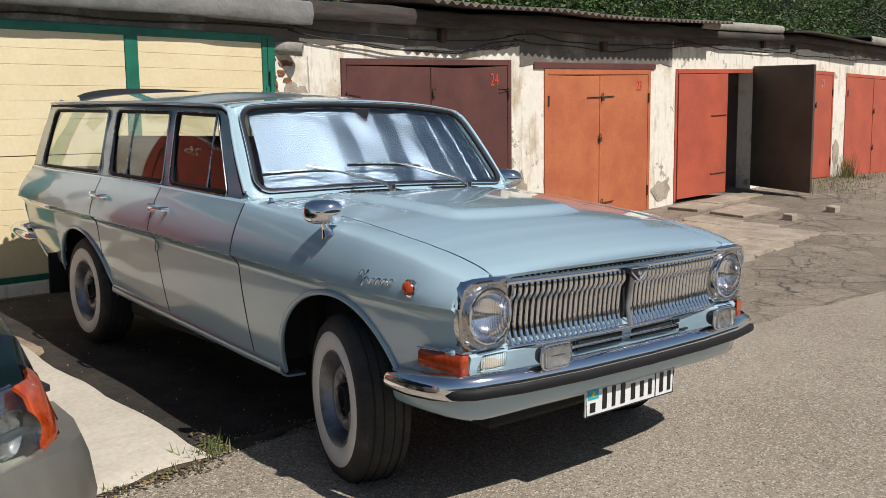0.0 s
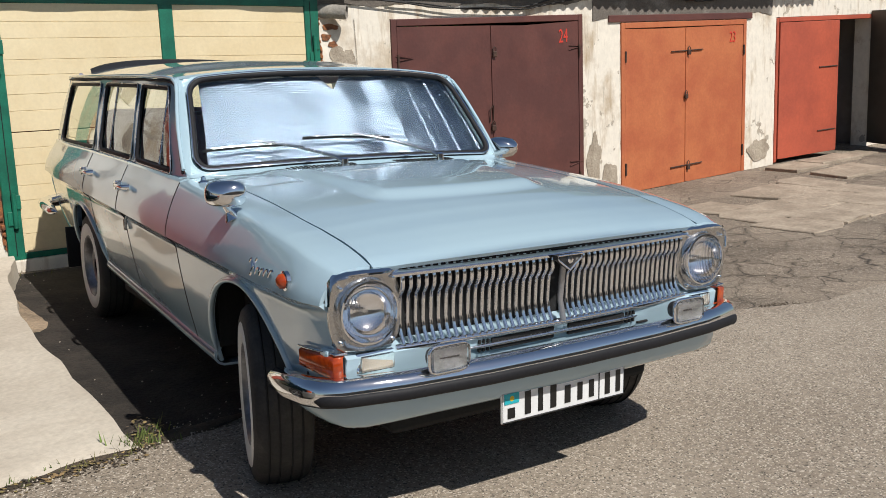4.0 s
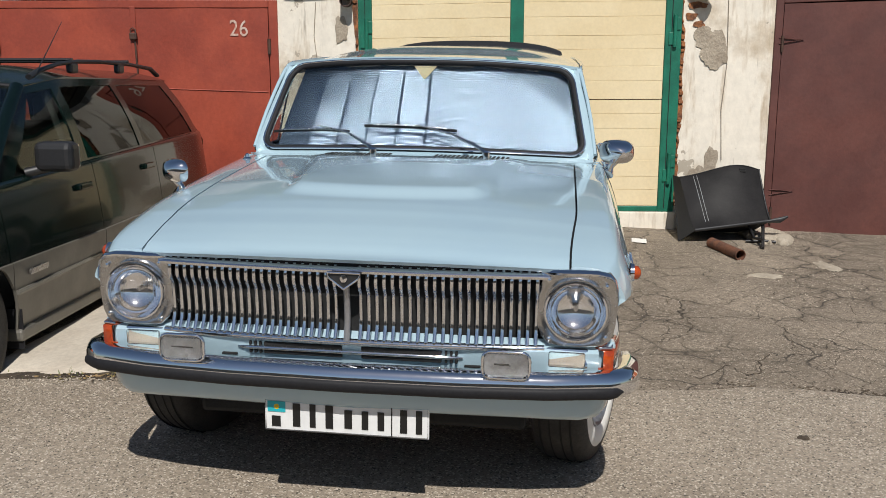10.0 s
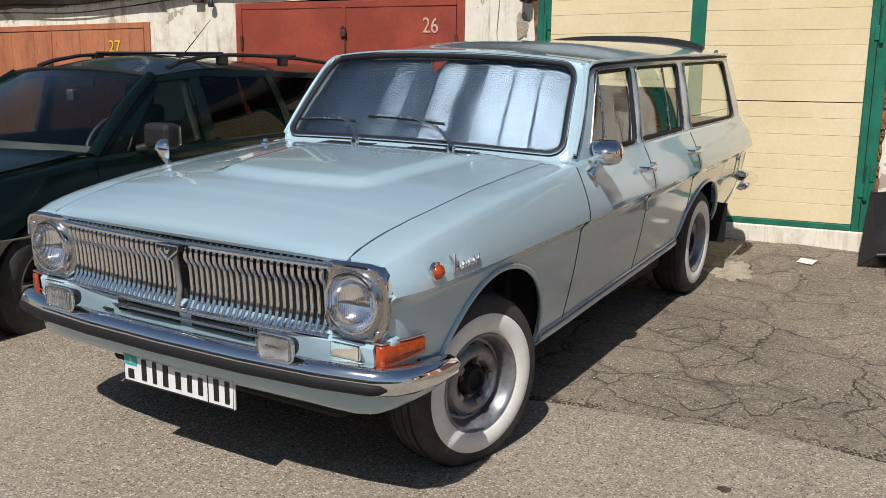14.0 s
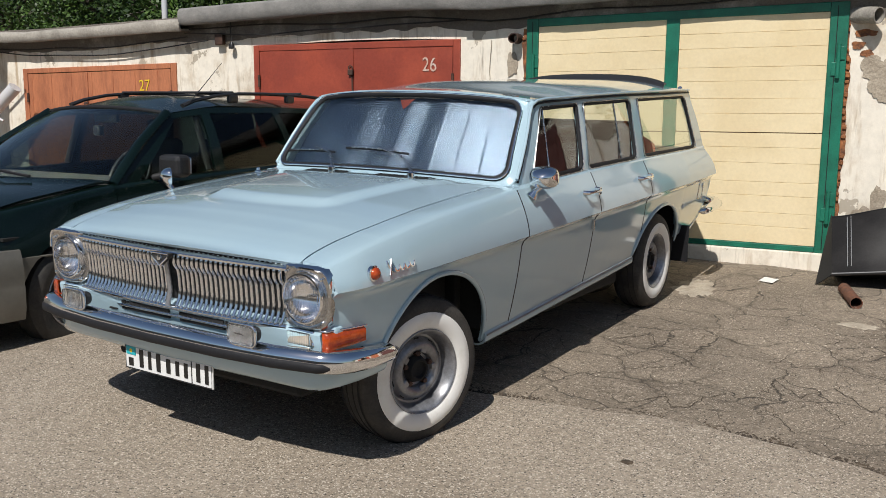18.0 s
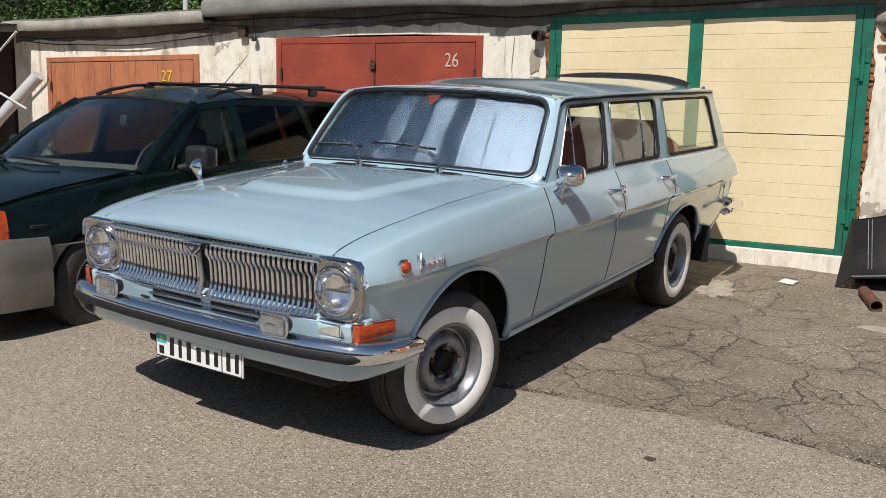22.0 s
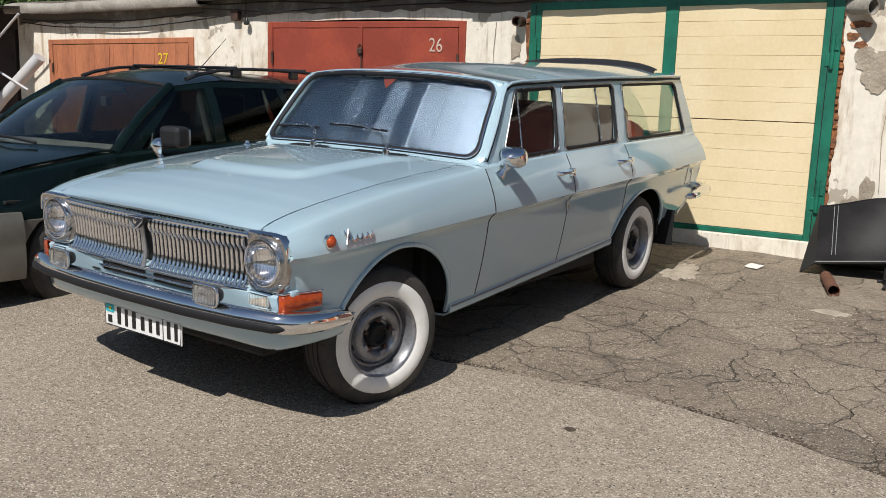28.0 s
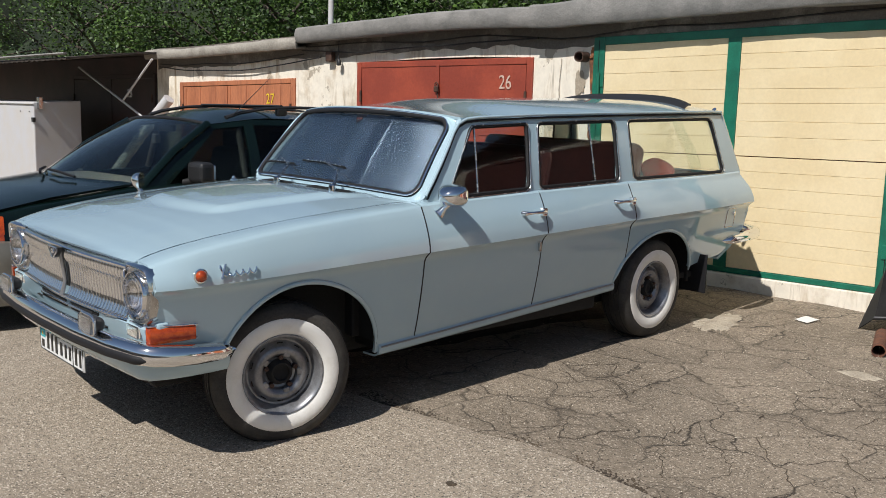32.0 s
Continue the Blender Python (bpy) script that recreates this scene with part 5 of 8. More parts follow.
crease = lambda y: lin(y, (0, 0.786), (0.6, 0.797), (1.39, 0.824), (2.3, 0.853), (3.2, 0.880), (4.66, 0.925))
belt = lambda y: lin(y, (-0.03, 0.862), (0.06, 0.888), (0.2, 0.918), (0.5, 0.955), (0.9, 0.992), (1.38, 1.030), (2.3, 1.062), (3.2, 1.085), (4.66, 1.115))
hood_edge = lambda y: lin(y, (-0.03, 0.878), (0.02, 0.896), (0.08, 0.912), (0.16, 0.930), (0.3, 0.953), (0.5, 0.978), (0.75, 1.004), (1.0, 1.026), (1.37, 1.052))
plan = lambda y: lin(y, (-0.035, 0.815), (-0.02, 0.831), (0.02, 0.850), (0.12, 0.866), (0.4, 0.878), (1.4, 0.888), (3.0, 0.888), (4.0, 0.880), (4.72, 0.852))


ARCHES = ((0.715, 0.455, 0.34, 0.405, 0.435, 0.345, 0.400), (3.625, 0.475, 0.40, 0.385, 0.385, 0.45, 0.335))


def arch_z(y):
    """Height of the wheel arch over a place along the car, or none."""
    for c, h0, b0, t0, h1, b1, t1 in ARCHES:
        h, b, top = (h0, b0, t0) if y < c else (h1, b1, t1)
        d = abs(y - c) / h
        if d < 1:
            return b + top * math.sqrt(1 - d * d)
    return None


def low_edge(y, fender):
    z = 0.405 if y < 0.715 else lin(y, (1.12, 0.335), (1.385, 0.362)) if fender else lin(y, (1.385, 0.378), (3.14, 0.448), (4.0, 0.506), (4.25, 0.53), (4.72, 0.56))
    a = arch_z(y)
    return z if a is None else max(z, a)


def side_x(y, z):
    zc, zb, xm = crease(y), belt(y), plan(y)
    if z >= zc:
        t = (z - zc) / (zb - zc)
        return xm - lin(y, (0.1, 0.050), (1.0, 0.062), (1.5, 0.072)) * t ** 1.6
    d = zc - z
    if d < 0.06:
        return xm - 0.042 * (1 - (1 - d / 0.06) ** 2)
    u = (d - 0.06) / 0.4
    return xm - 0.042 - 0.042 * u - 0.030 * u * u


TAIL = ((0.5, 4.36), (0.6, 4.54), (0.73, 4.67), (0.93, 4.71), (1.02, 4.68), (1.14, 4.58))


def side_panel(name, y0, y1, s, fender=False, tail=False):
    ys = set(np.linspace(y0, y1, 22))
    for c, h0, _, _, h1, _, _ in ARCHES:
        ys |= {c + (h1 if a < math.pi / 2 else h0) * math.cos(a) for a in np.linspace(0.0, math.pi, 37)}
        ys |= {c - h0 * 1.003, c + h1 * 1.003, c - h0 * 0.997, c + h1 * 0.997}
    ys = sorted(y for y in ys if y0 <= y <= y1)
    cols = []
    for y in ys:
        zc, zb = crease(y), belt(y)
        lo = min(low_edge(y, fender), zc - 0.064)
        zs = list(np.linspace(lo, zc - 0.061, 9)) + [zc - 0.05, zc - 0.04, zc - 0.03, zc - 0.02, zc - 0.01, zc - 0.003, zc] + list(np.linspace(zc, zb, 8))[1:]
        col = []
        for z in zs:
            yy = y
            if tail:
                yy += max(0.0, (y - 4.0) / 0.72) * (lin(z, *TAIL) - 4.72)
            col.append((s * side_x(y, z), yy, z))
        xb, zb2, yb = abs(col[-1][0]), col[-1][2], col[-1][1]
        xi, zi = (0.6925 - 0.0205 * (1 - smooth_step(0.0, 0.5, y)), hood_edge(y)) if fender else (0.772, zb + 0.02)
        for k in range(1, 6):
            a = k / 5 * math.pi / 2
            col.append((s * (xb - (xb - xi) * (1 - math.cos(a)) ** 0.9), yb, zb2 + (zi - zb2) * math.sin(a) ** 0.8))
        cols.append(col)
    return sheet(name, cols, M_paint, wagon, toward=(s, 0, 0), smooth=32, solid=0.014)


for s in (1, -1):
    side_panel("front_fender", -0.012, 1.3815, s, fender=True)
    fd = side_panel("front_door", 1.3905, 2.352, s)
    rd = side_panel("rear_door", 2.361, 3.238, s)
    side_panel("rear_quarter", 3.247, 4.72, s, tail=True)
    # sill under the doors: painted roll, bright strip, dark joint
    rows = []
    for y in np.linspace(1.168, 3.17, 14):
        z = lin(y, (1.1, 0.322), (3.17, 0.438))
        x = side_x(y, z + 0.06)
        rows.append([(s * (x + dx), y, z + dz) for dx, dz in ((-0.020, 0.070), (-0.004, 0.058), (0.006, 0.040), (0.006, 0.016), (-0.006, 0.0), (-0.03, -0.012), (-0.12, -0.016))])
    sheet("sill", rows, M_paint, wagon, toward=(s, 0, -0.3), smooth=40, solid=0.01)
    strip = [(s * (side_x(y, lin(y, (1.1, 0.378), (3.17, 0.498))) + 0.007), y, lin(y, (1.1, 0.362), (3.17, 0.482))) for y in np.linspace(1.18, 3.15, 14)]
    bar("sill_strip", strip, 0.005, M_sill, wagon, "bright sill strip", sides=6)
    bar("door_seam", [(s * (side_x(y, low_edge(y, False)) + 0.001), y, low_edge(y, False) + 0.002) for y in np.linspace(1.39, 3.13, 14)], 0.0050, M_rubber, wagon, sides=6)
    # rolled wheel arch lips
    for c, h0, b0, t0, h1, b1, t1 in ARCHES:
        path = []
        for a in np.linspace(0.10, math.pi - 0.24, 38):
            y = c + (h1 if a < math.pi / 2 else h0) * math.cos(a)
            z = arch_z(y)
            path.append((s * (side_x(y, z) + 0.002), y, z))
        bar("arch_lip", path, [0.004, 0.008] + [0.0115] * 34 + [0.008, 0.004], M_paint, wagon, sides=8)
    # door handles with thumb button
    for door, y, z in ((fd, 2.265, 0.972), (rd, 3.150, 0.995)):
        x = side_x(y, z)
        h = bar("door_handle", [(s * (x + d), y + e, z + f) for d, e, f in ((0.0, -0.115, 0), (0.028, -0.110, 0.002), (0.036, -0.06, 0.004), (0.036, 0.02, 0.004), (0.030, 0.055, 0.004), (0.0, 0.06, 0.004))], [0.014, 0.012, 0.008, 0.009, 0.012, 0.012], M_chrome, door, "chrome pull handle")
        part("button", block((min(s * x, s * (x + 0.034)), y + 0.035, z - 0.020), (max(s * x, s * (x + 0.034)), y + 0.075, z + 0.024), 0.006), M_chrome, h)
    z = crease(2.36) - 0.045
    part("door_lock", block((min(s * (side_x(2.33, z) - .002), s * (side_x(2.33, z) + 0.014)), 2.318, z - 0.055), (max(s * (side_x(2.33, z) - .002), s * (side_x(2.33, z) + 0.014)), 2.334, z), 0.004), M_dull, fd)
    # side repeater lamp and script badge
    y, z = 0.158, 0.834
    x = side_x(y, z)
    rep = make("side_repeater", *lathe([(s * x, 0.030), (s * (x + 0.012), 0.030), (s * (x + 0.014), 0.024)], "x", 20, (0, y, z)), M_chrome, wagon, smooth=40)
    make("amber_lens", *lathe([(s * (x + 0.010), 0.024), (s * (x + 0.026), 0.021), (s * (x + 0.034), 0.010), (s * (x + 0.035), 0.001)], "x", 20, (0, y, z)), M_amber, rep, "amber lens", smooth=60)
    path = []
    y0, dirn = (0.24, 1) if s > 0 else (0.44, -1)
    for k in range(50):
        u = k / 49
        wob = 0.011 * math.sin(u * 34) * (1 if u > 0.2 else 1.5)
        yy = y0 + dirn * 0.19 * u + 0.006 * math.cos(u * 34)
        zz = 0.828 + (0.024 * (0.25 - u) / 0.25 if u < 0.25 else 0) + wob + 0.010 * u
        path.append((s * (side_x(yy, zz) + 0.007), yy, zz))
    bar("script_badge", path, 0.0038, M_chrome, wagon, "chrome script badge", sides=6)
    bar("script_stroke", [(s * (side_x(0.25, 0.8) + 0.007), y0 + dirn * 0.005, 0.812), (s * (side_x(0.25, 0.86) + 0.007), y0 + dirn * 0.035, 0.868)], 0.005, M_chrome, wagon, sides=6)

for s in (1, -1):
    for y in (1.386, 2.3565, 3.2425):
        # black strips added behind door and hood gaps for the shade inside them
        rows = [[(s * (side_x(y, z) - 0.020), y + d, z) for z in np.linspace(0.40, belt(y), 12)] for d in (-0.03, 0.03)]
        sheet("door_seal", rows, M_rubber, wagon, toward=(s, 0, 0), solid=0.004)
        bar("shut_line", [(s * (side_x(y, z) - 0.0015), y, z) for z in np.linspace(0.372 if y < 2 else 0.42, belt(y) + 0.006, 26)], 0.0036, M_rubber, wagon, "dark shut line", sides=6)
    rows = [[(s * (0.690 - 0.022 * (1 - smooth_step(0.0, 0.5, y)) + d), y, hood_edge(y) - 0.022) for y in np.linspace(-0.02, 1.36, 20)] for d in (-0.04, 0.04)]
    sheet("hood_seal", rows, M_rubber, wagon, toward=(0, 0, 1), solid=0.004)
# fuel flap on the left quarter
fx = lambda y, z: side_x(y, z) + 0.002
flap = sheet("fuel_flap", [[(fx(y, z), y - 0.05, z) for y in np.linspace(4.42, 4.55, 4)] for z in np.linspace(0.755, 0.885, 6)], M_paint, wagon, toward=(1, 0, 0), solid=0.006)
ring = [(4.42, 0.755), (4.55, 0.755), (4.55, 0.80), (4.55, 0.84), (4.55, 0.872), (4.54, 0.885), (4.43, 0.885), (4.42, 0.872), (4.42, 0.84), (4.42, 0.80)]
bar("flap_edge", [(fx(y, z), y - 0.05, z) for y, z in ring], 0.0035, M_dull, flap, closed=True, sides=6)
make("flap_lock", *lathe([(fx(4.52, 0.86), 0.016), (fx(4.52, 0.86) + 0.008, 0.015), (fx(4.52, 0.86) + 0.010, 0.002)], "x", 14, (0, 4.475, 0.850)), M_chrome, flap, smooth=40)

# ---- bonnet, cowl, windscreen ----
HW = 0.686


def hood_z(x, y):
    v = 0.030 * (1 - (abs(x) / HW) ** 2.2)
    rise = smooth_step(0.44, 0.56, y - 0.25 * (x / 0.4) ** 2 * 0.3) * (1 - smooth_step(0.25 + 0.11 * y, 0.31 + 0.12 * y, abs(x)))
    return hood_edge(y) + v * lin(y, (-0.06, 0.5), (0.4, 1.0)) + 0.021 * rise


hood_rear = lambda x: 1.10 + 0.24 * (abs(x) / HW) ** 3
hood_front = lambda x: -0.075 + 0.055 * (abs(x) / HW) ** 2
rows = []
for v in np.linspace(0, 1, 64):
    row = []
    for x in np.linspace(-HW, HW, 65):
        y = hood_front(x) + (hood_rear(x) - hood_front(x)) * v
        x *= 1 - 0.030 * (1 - smooth_step(0.0, 0.5, y))
        z = hood_z(x, max(y, -0.03))
        if v < 0.03:
            z -= 0.004 * (1 - v / 0.03)
        row.append((x, y, z))
    rows.append(row)
rows.insert(0, [(x, y + 0.010, z - 0.012) for x, y, z in rows[0]])
sheet("hood", rows, M_paint, wagon, toward=(0, 0, 1), smooth=40, solid=0.012)

ws_base = lambda x: (x, 1.365 + 0.055 * (abs(x) / 0.755) ** 2.5, 1.085 - 0.018 * (abs(x) / 0.755) ** 2)
ws_top = lambda x: (x, 1.690 + 0.085 * (abs(x) / 0.675) ** 2.5, 1.490 - 0.036 * (abs(x) / 0.675) ** 2.5)


def screen(u, v, off=0.0):
    """A point on the windscreen: u across from -1 to 1, v up; off: metres behind it."""
    a, b = Vector(ws_base(0.755 * u)), Vector(ws_top(0.675 * u))
    p = a.lerp(b, v)
    p.y -= 0.012 * math.sin(math.pi * v)
    return p + Vector((0, off * 0.77, -off * 0.64))


rows = []
for v in np.linspace(0, 1, 8):
    row = []
    for u in np.linspace(-1, 1, 41):
        a = Vector((HW * u * 1.01, hood_rear(HW * u) + 0.005, hood_z(HW * u, hood_rear(HW * u)) - 0.002))
        b = Vector(ws_base(0.80 * u)) + Vector((0, 0.02, -0.012))
        p = a.lerp(b, v)
        row.append(p)
    rows.append(row)
sheet("cowl", rows, M_paint, wagon, toward=(0, 0, 1), smooth=40, solid=0.01)
for x0 in (-0.42, 0.09):
    verts, faces = [], []
    for k in range(17):
        x = x0 + 0.019 * k
        y = 0.5 * (hood_rear(x) + ws_base(x)[1]) + 0.01
        z = 0.5 * (hood_z(x, hood_rear(x)) + ws_base(x)[2]) - 0.005
        v0 = len(verts)
        for dx, dy in ((0, -0.028), (0.010, -0.028), (0.016, 0.028), (0.006, 0.028)):
            verts.append((x + dx, y + dy, z + 0.003 + 0.06 * dy))
        faces.append((v0, v0 + 1, v0 + 2, v0 + 3))
    make("air_vent", verts, faces, M_dark, wagon, "black slotted air vent", solid=0.003)

pane = [[screen(u, v) for u in np.linspace(-1, 1, 25)] for v in np.linspace(0, 1, 9)]
ws = sheet("windscreen", pane, M_glass, wagon, toward=(0, -1, 0), smooth=60, solid=0.005)
ws.visible_shadow = False


def rounded_loop(fn, r=0.10, n=7):
    """Loop round the screen with rounded corners."""
    out = []
    for cu, cv, a0 in ((1, 1, 0), (-1, 1, 90), (-1, 0, 180), (1, 0, 270)):
        for k in range(n):
            a = radians(a0 + 90 * k / (n - 1))
            out.append((cu - cu * r + r * math.cos(a), (cv - (2 * cv - 1) * r * 1.7) + r * 1.7 * math.sin(a)))
    full = []
    for i, (u, v) in enumerate(out):
        full.append((u, v))
        u2, v2 = out[(i + 1) % len(out)]
        if abs(u2 - u) + abs(v2 - v) > 0.3:
            for k in range(1, 14):
                full.append((u + (u2 - u) * k / 14, v + (v2 - v) * k / 14))
    return [fn(u, v) for u, v in full]


inner = lambda u, v, off: screen(u * 0.975, 0.022 + 0.94 * v, off)
bar("screen_gasket", rounded_loop(lambda u, v: inner(u, v, -0.002)), 0.0135, M_rubber, wagon, "black rubber gasket", closed=True, sides=8)
bar("screen_trim", rounded_loop(lambda u, v: inner(u * 1.014, 0.5 + (v - 0.5) * 1.036, -0.012)), 0.0050, M_chrome, wagon, "chrome trim strip", closed=True, sides=6)
ring = [rounded_loop(lambda u, v: inner(u * k, 0.5 + (v - 0.5) * q, o)) for k, q, o in ((1.012, 1.03, 0.004), (1.03, 1.07, -0.002), (1.07, 1.17, 0.012))]
sheet("screen_surround", ring, M_paint, wagon, toward=(0, -1, 0.5), smooth=60, solid=0.01, close_v=True)
# folded foil sunshade behind the screen, notched round the mirror stem
rnd = random.Random(5)
lean = [rnd.uniform(-0.007, 0.007) for _ in range(11)]
rows = []
for v in np.linspace(0.0, 1.0, 17):
    row = []
    for u in np.linspace(-0.90, 0.95, 112):
        k = (u + 0.90) / 1.85 * 10
        zig = abs((k % 2) - 1)
        top = 0.985
        if abs(u + 0.02) < 0.09:
            top = 0.815 + 0.17 * abs(u + 0.02) / 0.09
        vv = 0.035 + (top - 0.035) * v
        f = k % 1
        row.append(screen(u, vv, 0.030 + 0.005 * zig + 0.95 * lean[min(int(k), 10)] * (f - 0.5) + 0.002 * math.sin(9 * v + 2 * k)))
    rows.append(row)
shade = sheet("sunshade", rows, M_foil, wagon, "silver bubble foil sunshade folded in pleats", toward=(0, -1, 0), smooth=9, solid=0.003)

# wipers
for px, tip, b0, b1 in ((-0.17, (-0.655, 0.230), (-0.935, 0.195), (-0.435, 0.185)), (0.315, (-0.03, 0.240), (-0.349, 0.246), (0.224, 0.210))):
    base = Vector((px, hood_rear(px) + 0.10, hood_z(px, hood_rear(px)) + 0.010))
    mid = screen(tip[0] * 0.5 + px / 0.755 * 0.5, tip[1] * 0.58, -0.040)
    w = bar("wiper", [base, base + Vector((-0.03, 0.04, 0.025)), mid, screen(*tip, -0.030)], [0.012, 0.009, 0.006, 0.004], M_dull, wagon, "steel wiper arm with black blade")
    make("pivot", *lathe([(base.z - 0.02, 0.018), (base.z + 0.012, 0.017), (base.z + 0.02, 0.008)], "z", 14, (base.x, base.y, 0)), M_chrome, w, smooth=40)
    line = lambda o: [screen(b0[0] + (b1[0] - b0[0]) * t, b0[1] + (b1[1] - b0[1]) * t + 0.012 * math.sin(math.pi * t), o) for t in np.linspace(0, 1, 11)]
    bar("blade", line(-0.010), 0.0035, M_rubber, w, flat=2.0, sides=6)
    bar("blade_spine", line(-0.019)[1:-1], 0.0035, M_dull, w, sides=6)

# ---- greenhouse ----
rail_z = lambda y: lin(y, (1.76, 1.450), (2.4, 1.478), (4.3, 1.535))
cols = [(1.430, 1.775), (1.600, 1.885), (2.285, 2.335), (2.388, 2.430), (3.165, 3.185), (3.330, 3.325), (4.365, 4.265), (4.615, 4.440)]


def house(yb, yt, t):
    """A point of the glasshouse side (left) on the line from belt to roof rail."""
    zb, zt = belt(yb) + 0.016, rail_z(yt)
    xb, xt = lin(yb, (1.42, 0.772), (1.6, 0.790), (4.0, 0.785), (4.62, 0.765)), lin(yt, (1.77, 0.690), (2.0, 0.708), (3.9, 0.700), (4.44, 0.672))
    return Vector((xb + (xt - xb) * t + 0.012 * math.sin(math.pi * t), yb + (yt - yb) * t, zb + (zt - zb) * t))


ts = [0.0, 0.035, 0.3, 0.6, 0.905, 1.0]
for s in (1, -1):
    flip = lambda p: Vector((s * p.x, p.y, p.z))
    pts, faces, seen_ids = [], [], {}
    fine = []
    for i, c in enumerate(cols):
        fine.append((c, i))
    n = len(ts)
    for c in cols:
        pts += [flip(house(c[0], c[1], t)) for t in ts]
    for i in range(len(cols) - 1):
        for j in range(n - 1):
            if i in (1, 3, 5) and 1 <= j <= 3:
                continue
            q = (i * n + j, (i + 1) * n + j, (i + 1) * n + j + 1, i * n + j + 1)
            faces.append(q if s > 0 else q[::-1])
    make("window_frame", pts, faces, M_paint, wagon, smooth=40, solid=0.022)
    for i, nm in ((1, "front_window"), (3, "rear_window"), (5, "cargo_window")):
        (b0, t0), (b1, t1) = cols[i], cols[i + 1]
        q = lambda a, t, off=0.0: flip(house(b0 + (b1 - b0) * a, t0 + (t1 - t0) * a, 0.035 + 0.87 * t) - Vector((off, 0, 0)))
        g = sheet(nm, [[q(a, t, 0.012) for a in np.linspace(0, 1, 6)] for t in np.linspace(0, 1, 5)], M_glass, wagon, toward=(s, 0, 0), smooth=60, solid=0.004)
        g.visible_shadow = False
        loop = []
        r = 0.05
        for cu, cv, a0 in ((1, 1, 0), (0, 1, 90), (0, 0, 180), (1, 0, 270)):
            for k in range(6):
                a = radians(a0 + 90 * k / 5)
                loop.append((cu - (2 * cu - 1) * r + r * math.cos(a), cv - (2 * cv - 1) * r * 1.9 + r * 1.9 * math.sin(a)))
        bar("gasket", [q(a, t, 0.004) for a, t in loop], 0.0115, M_rubber, g, closed=True, sides=6)
        bar("trim", [q(0.5 + (a - 0.5) * 1.03, 0.5 + (t - 0.5) * 1.05, -0.008) for a, t in loop], 0.0032, M_dull, g, "bright trim strip", closed=True, sides=6)
        if i == 1:
            bar("quarter_light_bar", [q(0.36, 0.0, 0.004), q(0.06, 1.0, 0.004)], 0.006, M_dull, g)
        if i == 3:
            bar("quarter_light_bar", [q(0.70, 0.0, 0.004), q(0.66, 1.0, 0.004)], 0.006, M_dull, g)
    # windscreen pillar skin
    rows = [[flip(house(*cols[0], t)), (s * (abs(screen(1.0, t).x) + 0.012), screen(1, t).y + 0.02, screen(1, t).z - 0.004), (s * (abs(screen(1.0, t).x) - 0.015), screen(1, t).y, screen(1, t).z - 0.012)] for t in np.linspace(-0.03, 1.02, 8)]
    sheet("windscreen_pillar", rows, M_paint, wagon, toward=(s, -1, 0.2), smooth=60, solid=0.02)
    # drip rail
    rail = lambda a, t: house(1.43 + (4.615 - 1.43) * a, 1.775 + (4.44 - 1.775) * a, t)
    run = [rail(0.0, t) for t in (0.06, 0.25, 0.45, 0.65, 0.82)] + [rail(0.004, 0.93), rail(0.022, 0.985)] + [rail(a, 1.0) for a in np.linspace(0.055, 1, 19)]
    bar("drip_rail", [flip(p) + Vector((s * 0.010, 0, 0.010)) for p in run], 0.0085, M_paint, wagon, sides=8)
    # the shadow line beneath the gutter, modelled as a black strip
    bar("gutter_shadow_strip", [flip(p) + Vector((s * 0.010, 0.012 * (1 - k / 6) if k < 6 else 0, -0.006)) for k, p in enumerate(run)], 0.0060, M_rubber, wagon, "black gutter seal", sides=6)

rows = []
for v in np.linspace(0, 1, 26):
    row = []
    for u in np.linspace(-1, 1, 33):
        front = Vector(ws_top(0.69 * u)) + Vector((0, 0.012, 0.012))
        back_y = 4.46 + 0.05 * (1 - u * u)
        y = front.y + (back_y - front.y) * v
        w = lin(y, (1.77, 0.695), (2.0, 0.712), (3.9, 0.704), (4.44, 0.675))
        edge = max(rail_z(y), 0)
        crown = 0.086 * (1 - abs(u) ** 3.2) * (1 - 0.25 * max(0, (y - 3.9) / 0.5) ** 2)
        z = edge + crown
        k = smooth_step(0.0, 0.30, v)
        row.append((u * w, y, front.z * (1 - k) + z * k))
    rows.append(row)
sheet("roof", rows, M_paint, wagon, toward=(0, 0, 1), smooth=50, solid=0.012)
sheet("headlining", [[(x * 0.96, y, z - 0.045) for x, y, z in r[::4]] for r in rows[::4]], M_trim_grey, wagon, toward=(0, 0, -1), solid=0.004)
# rear end: tailgate with its window, tail lamps, bumper
rows = [[(u * lin(z, (0.5, 0.76), (0.9, 0.82), (1.12, 0.775), (1.50, 0.66)), lin(z, *TAIL) + 0.004 + 0.02 * (1 - u * u), z) for u in np.linspace(-1, 1, 13)] for z in (0.52, 0.6, 0.73, 0.85, 0.93, 1.02, 1.12)]
tg = sheet("tailgate", rows, M_paint, wagon, toward=(0, 1, 0), smooth=40, solid=0.02)
g = sheet("rear_screen", [[(u * lin(z, (1.12, 0.70), (1.49, 0.62)), lin(z, (1.12, 4.625), (1.53, 4.465)) + 0.02 * (1 - u * u), z) for u in np.linspace(-1, 1, 9)] for z in np.linspace(1.13, 1.53, 5)], M_glass, wagon, toward=(0, 1, 0), solid=0.004)
g.visible_shadow = False
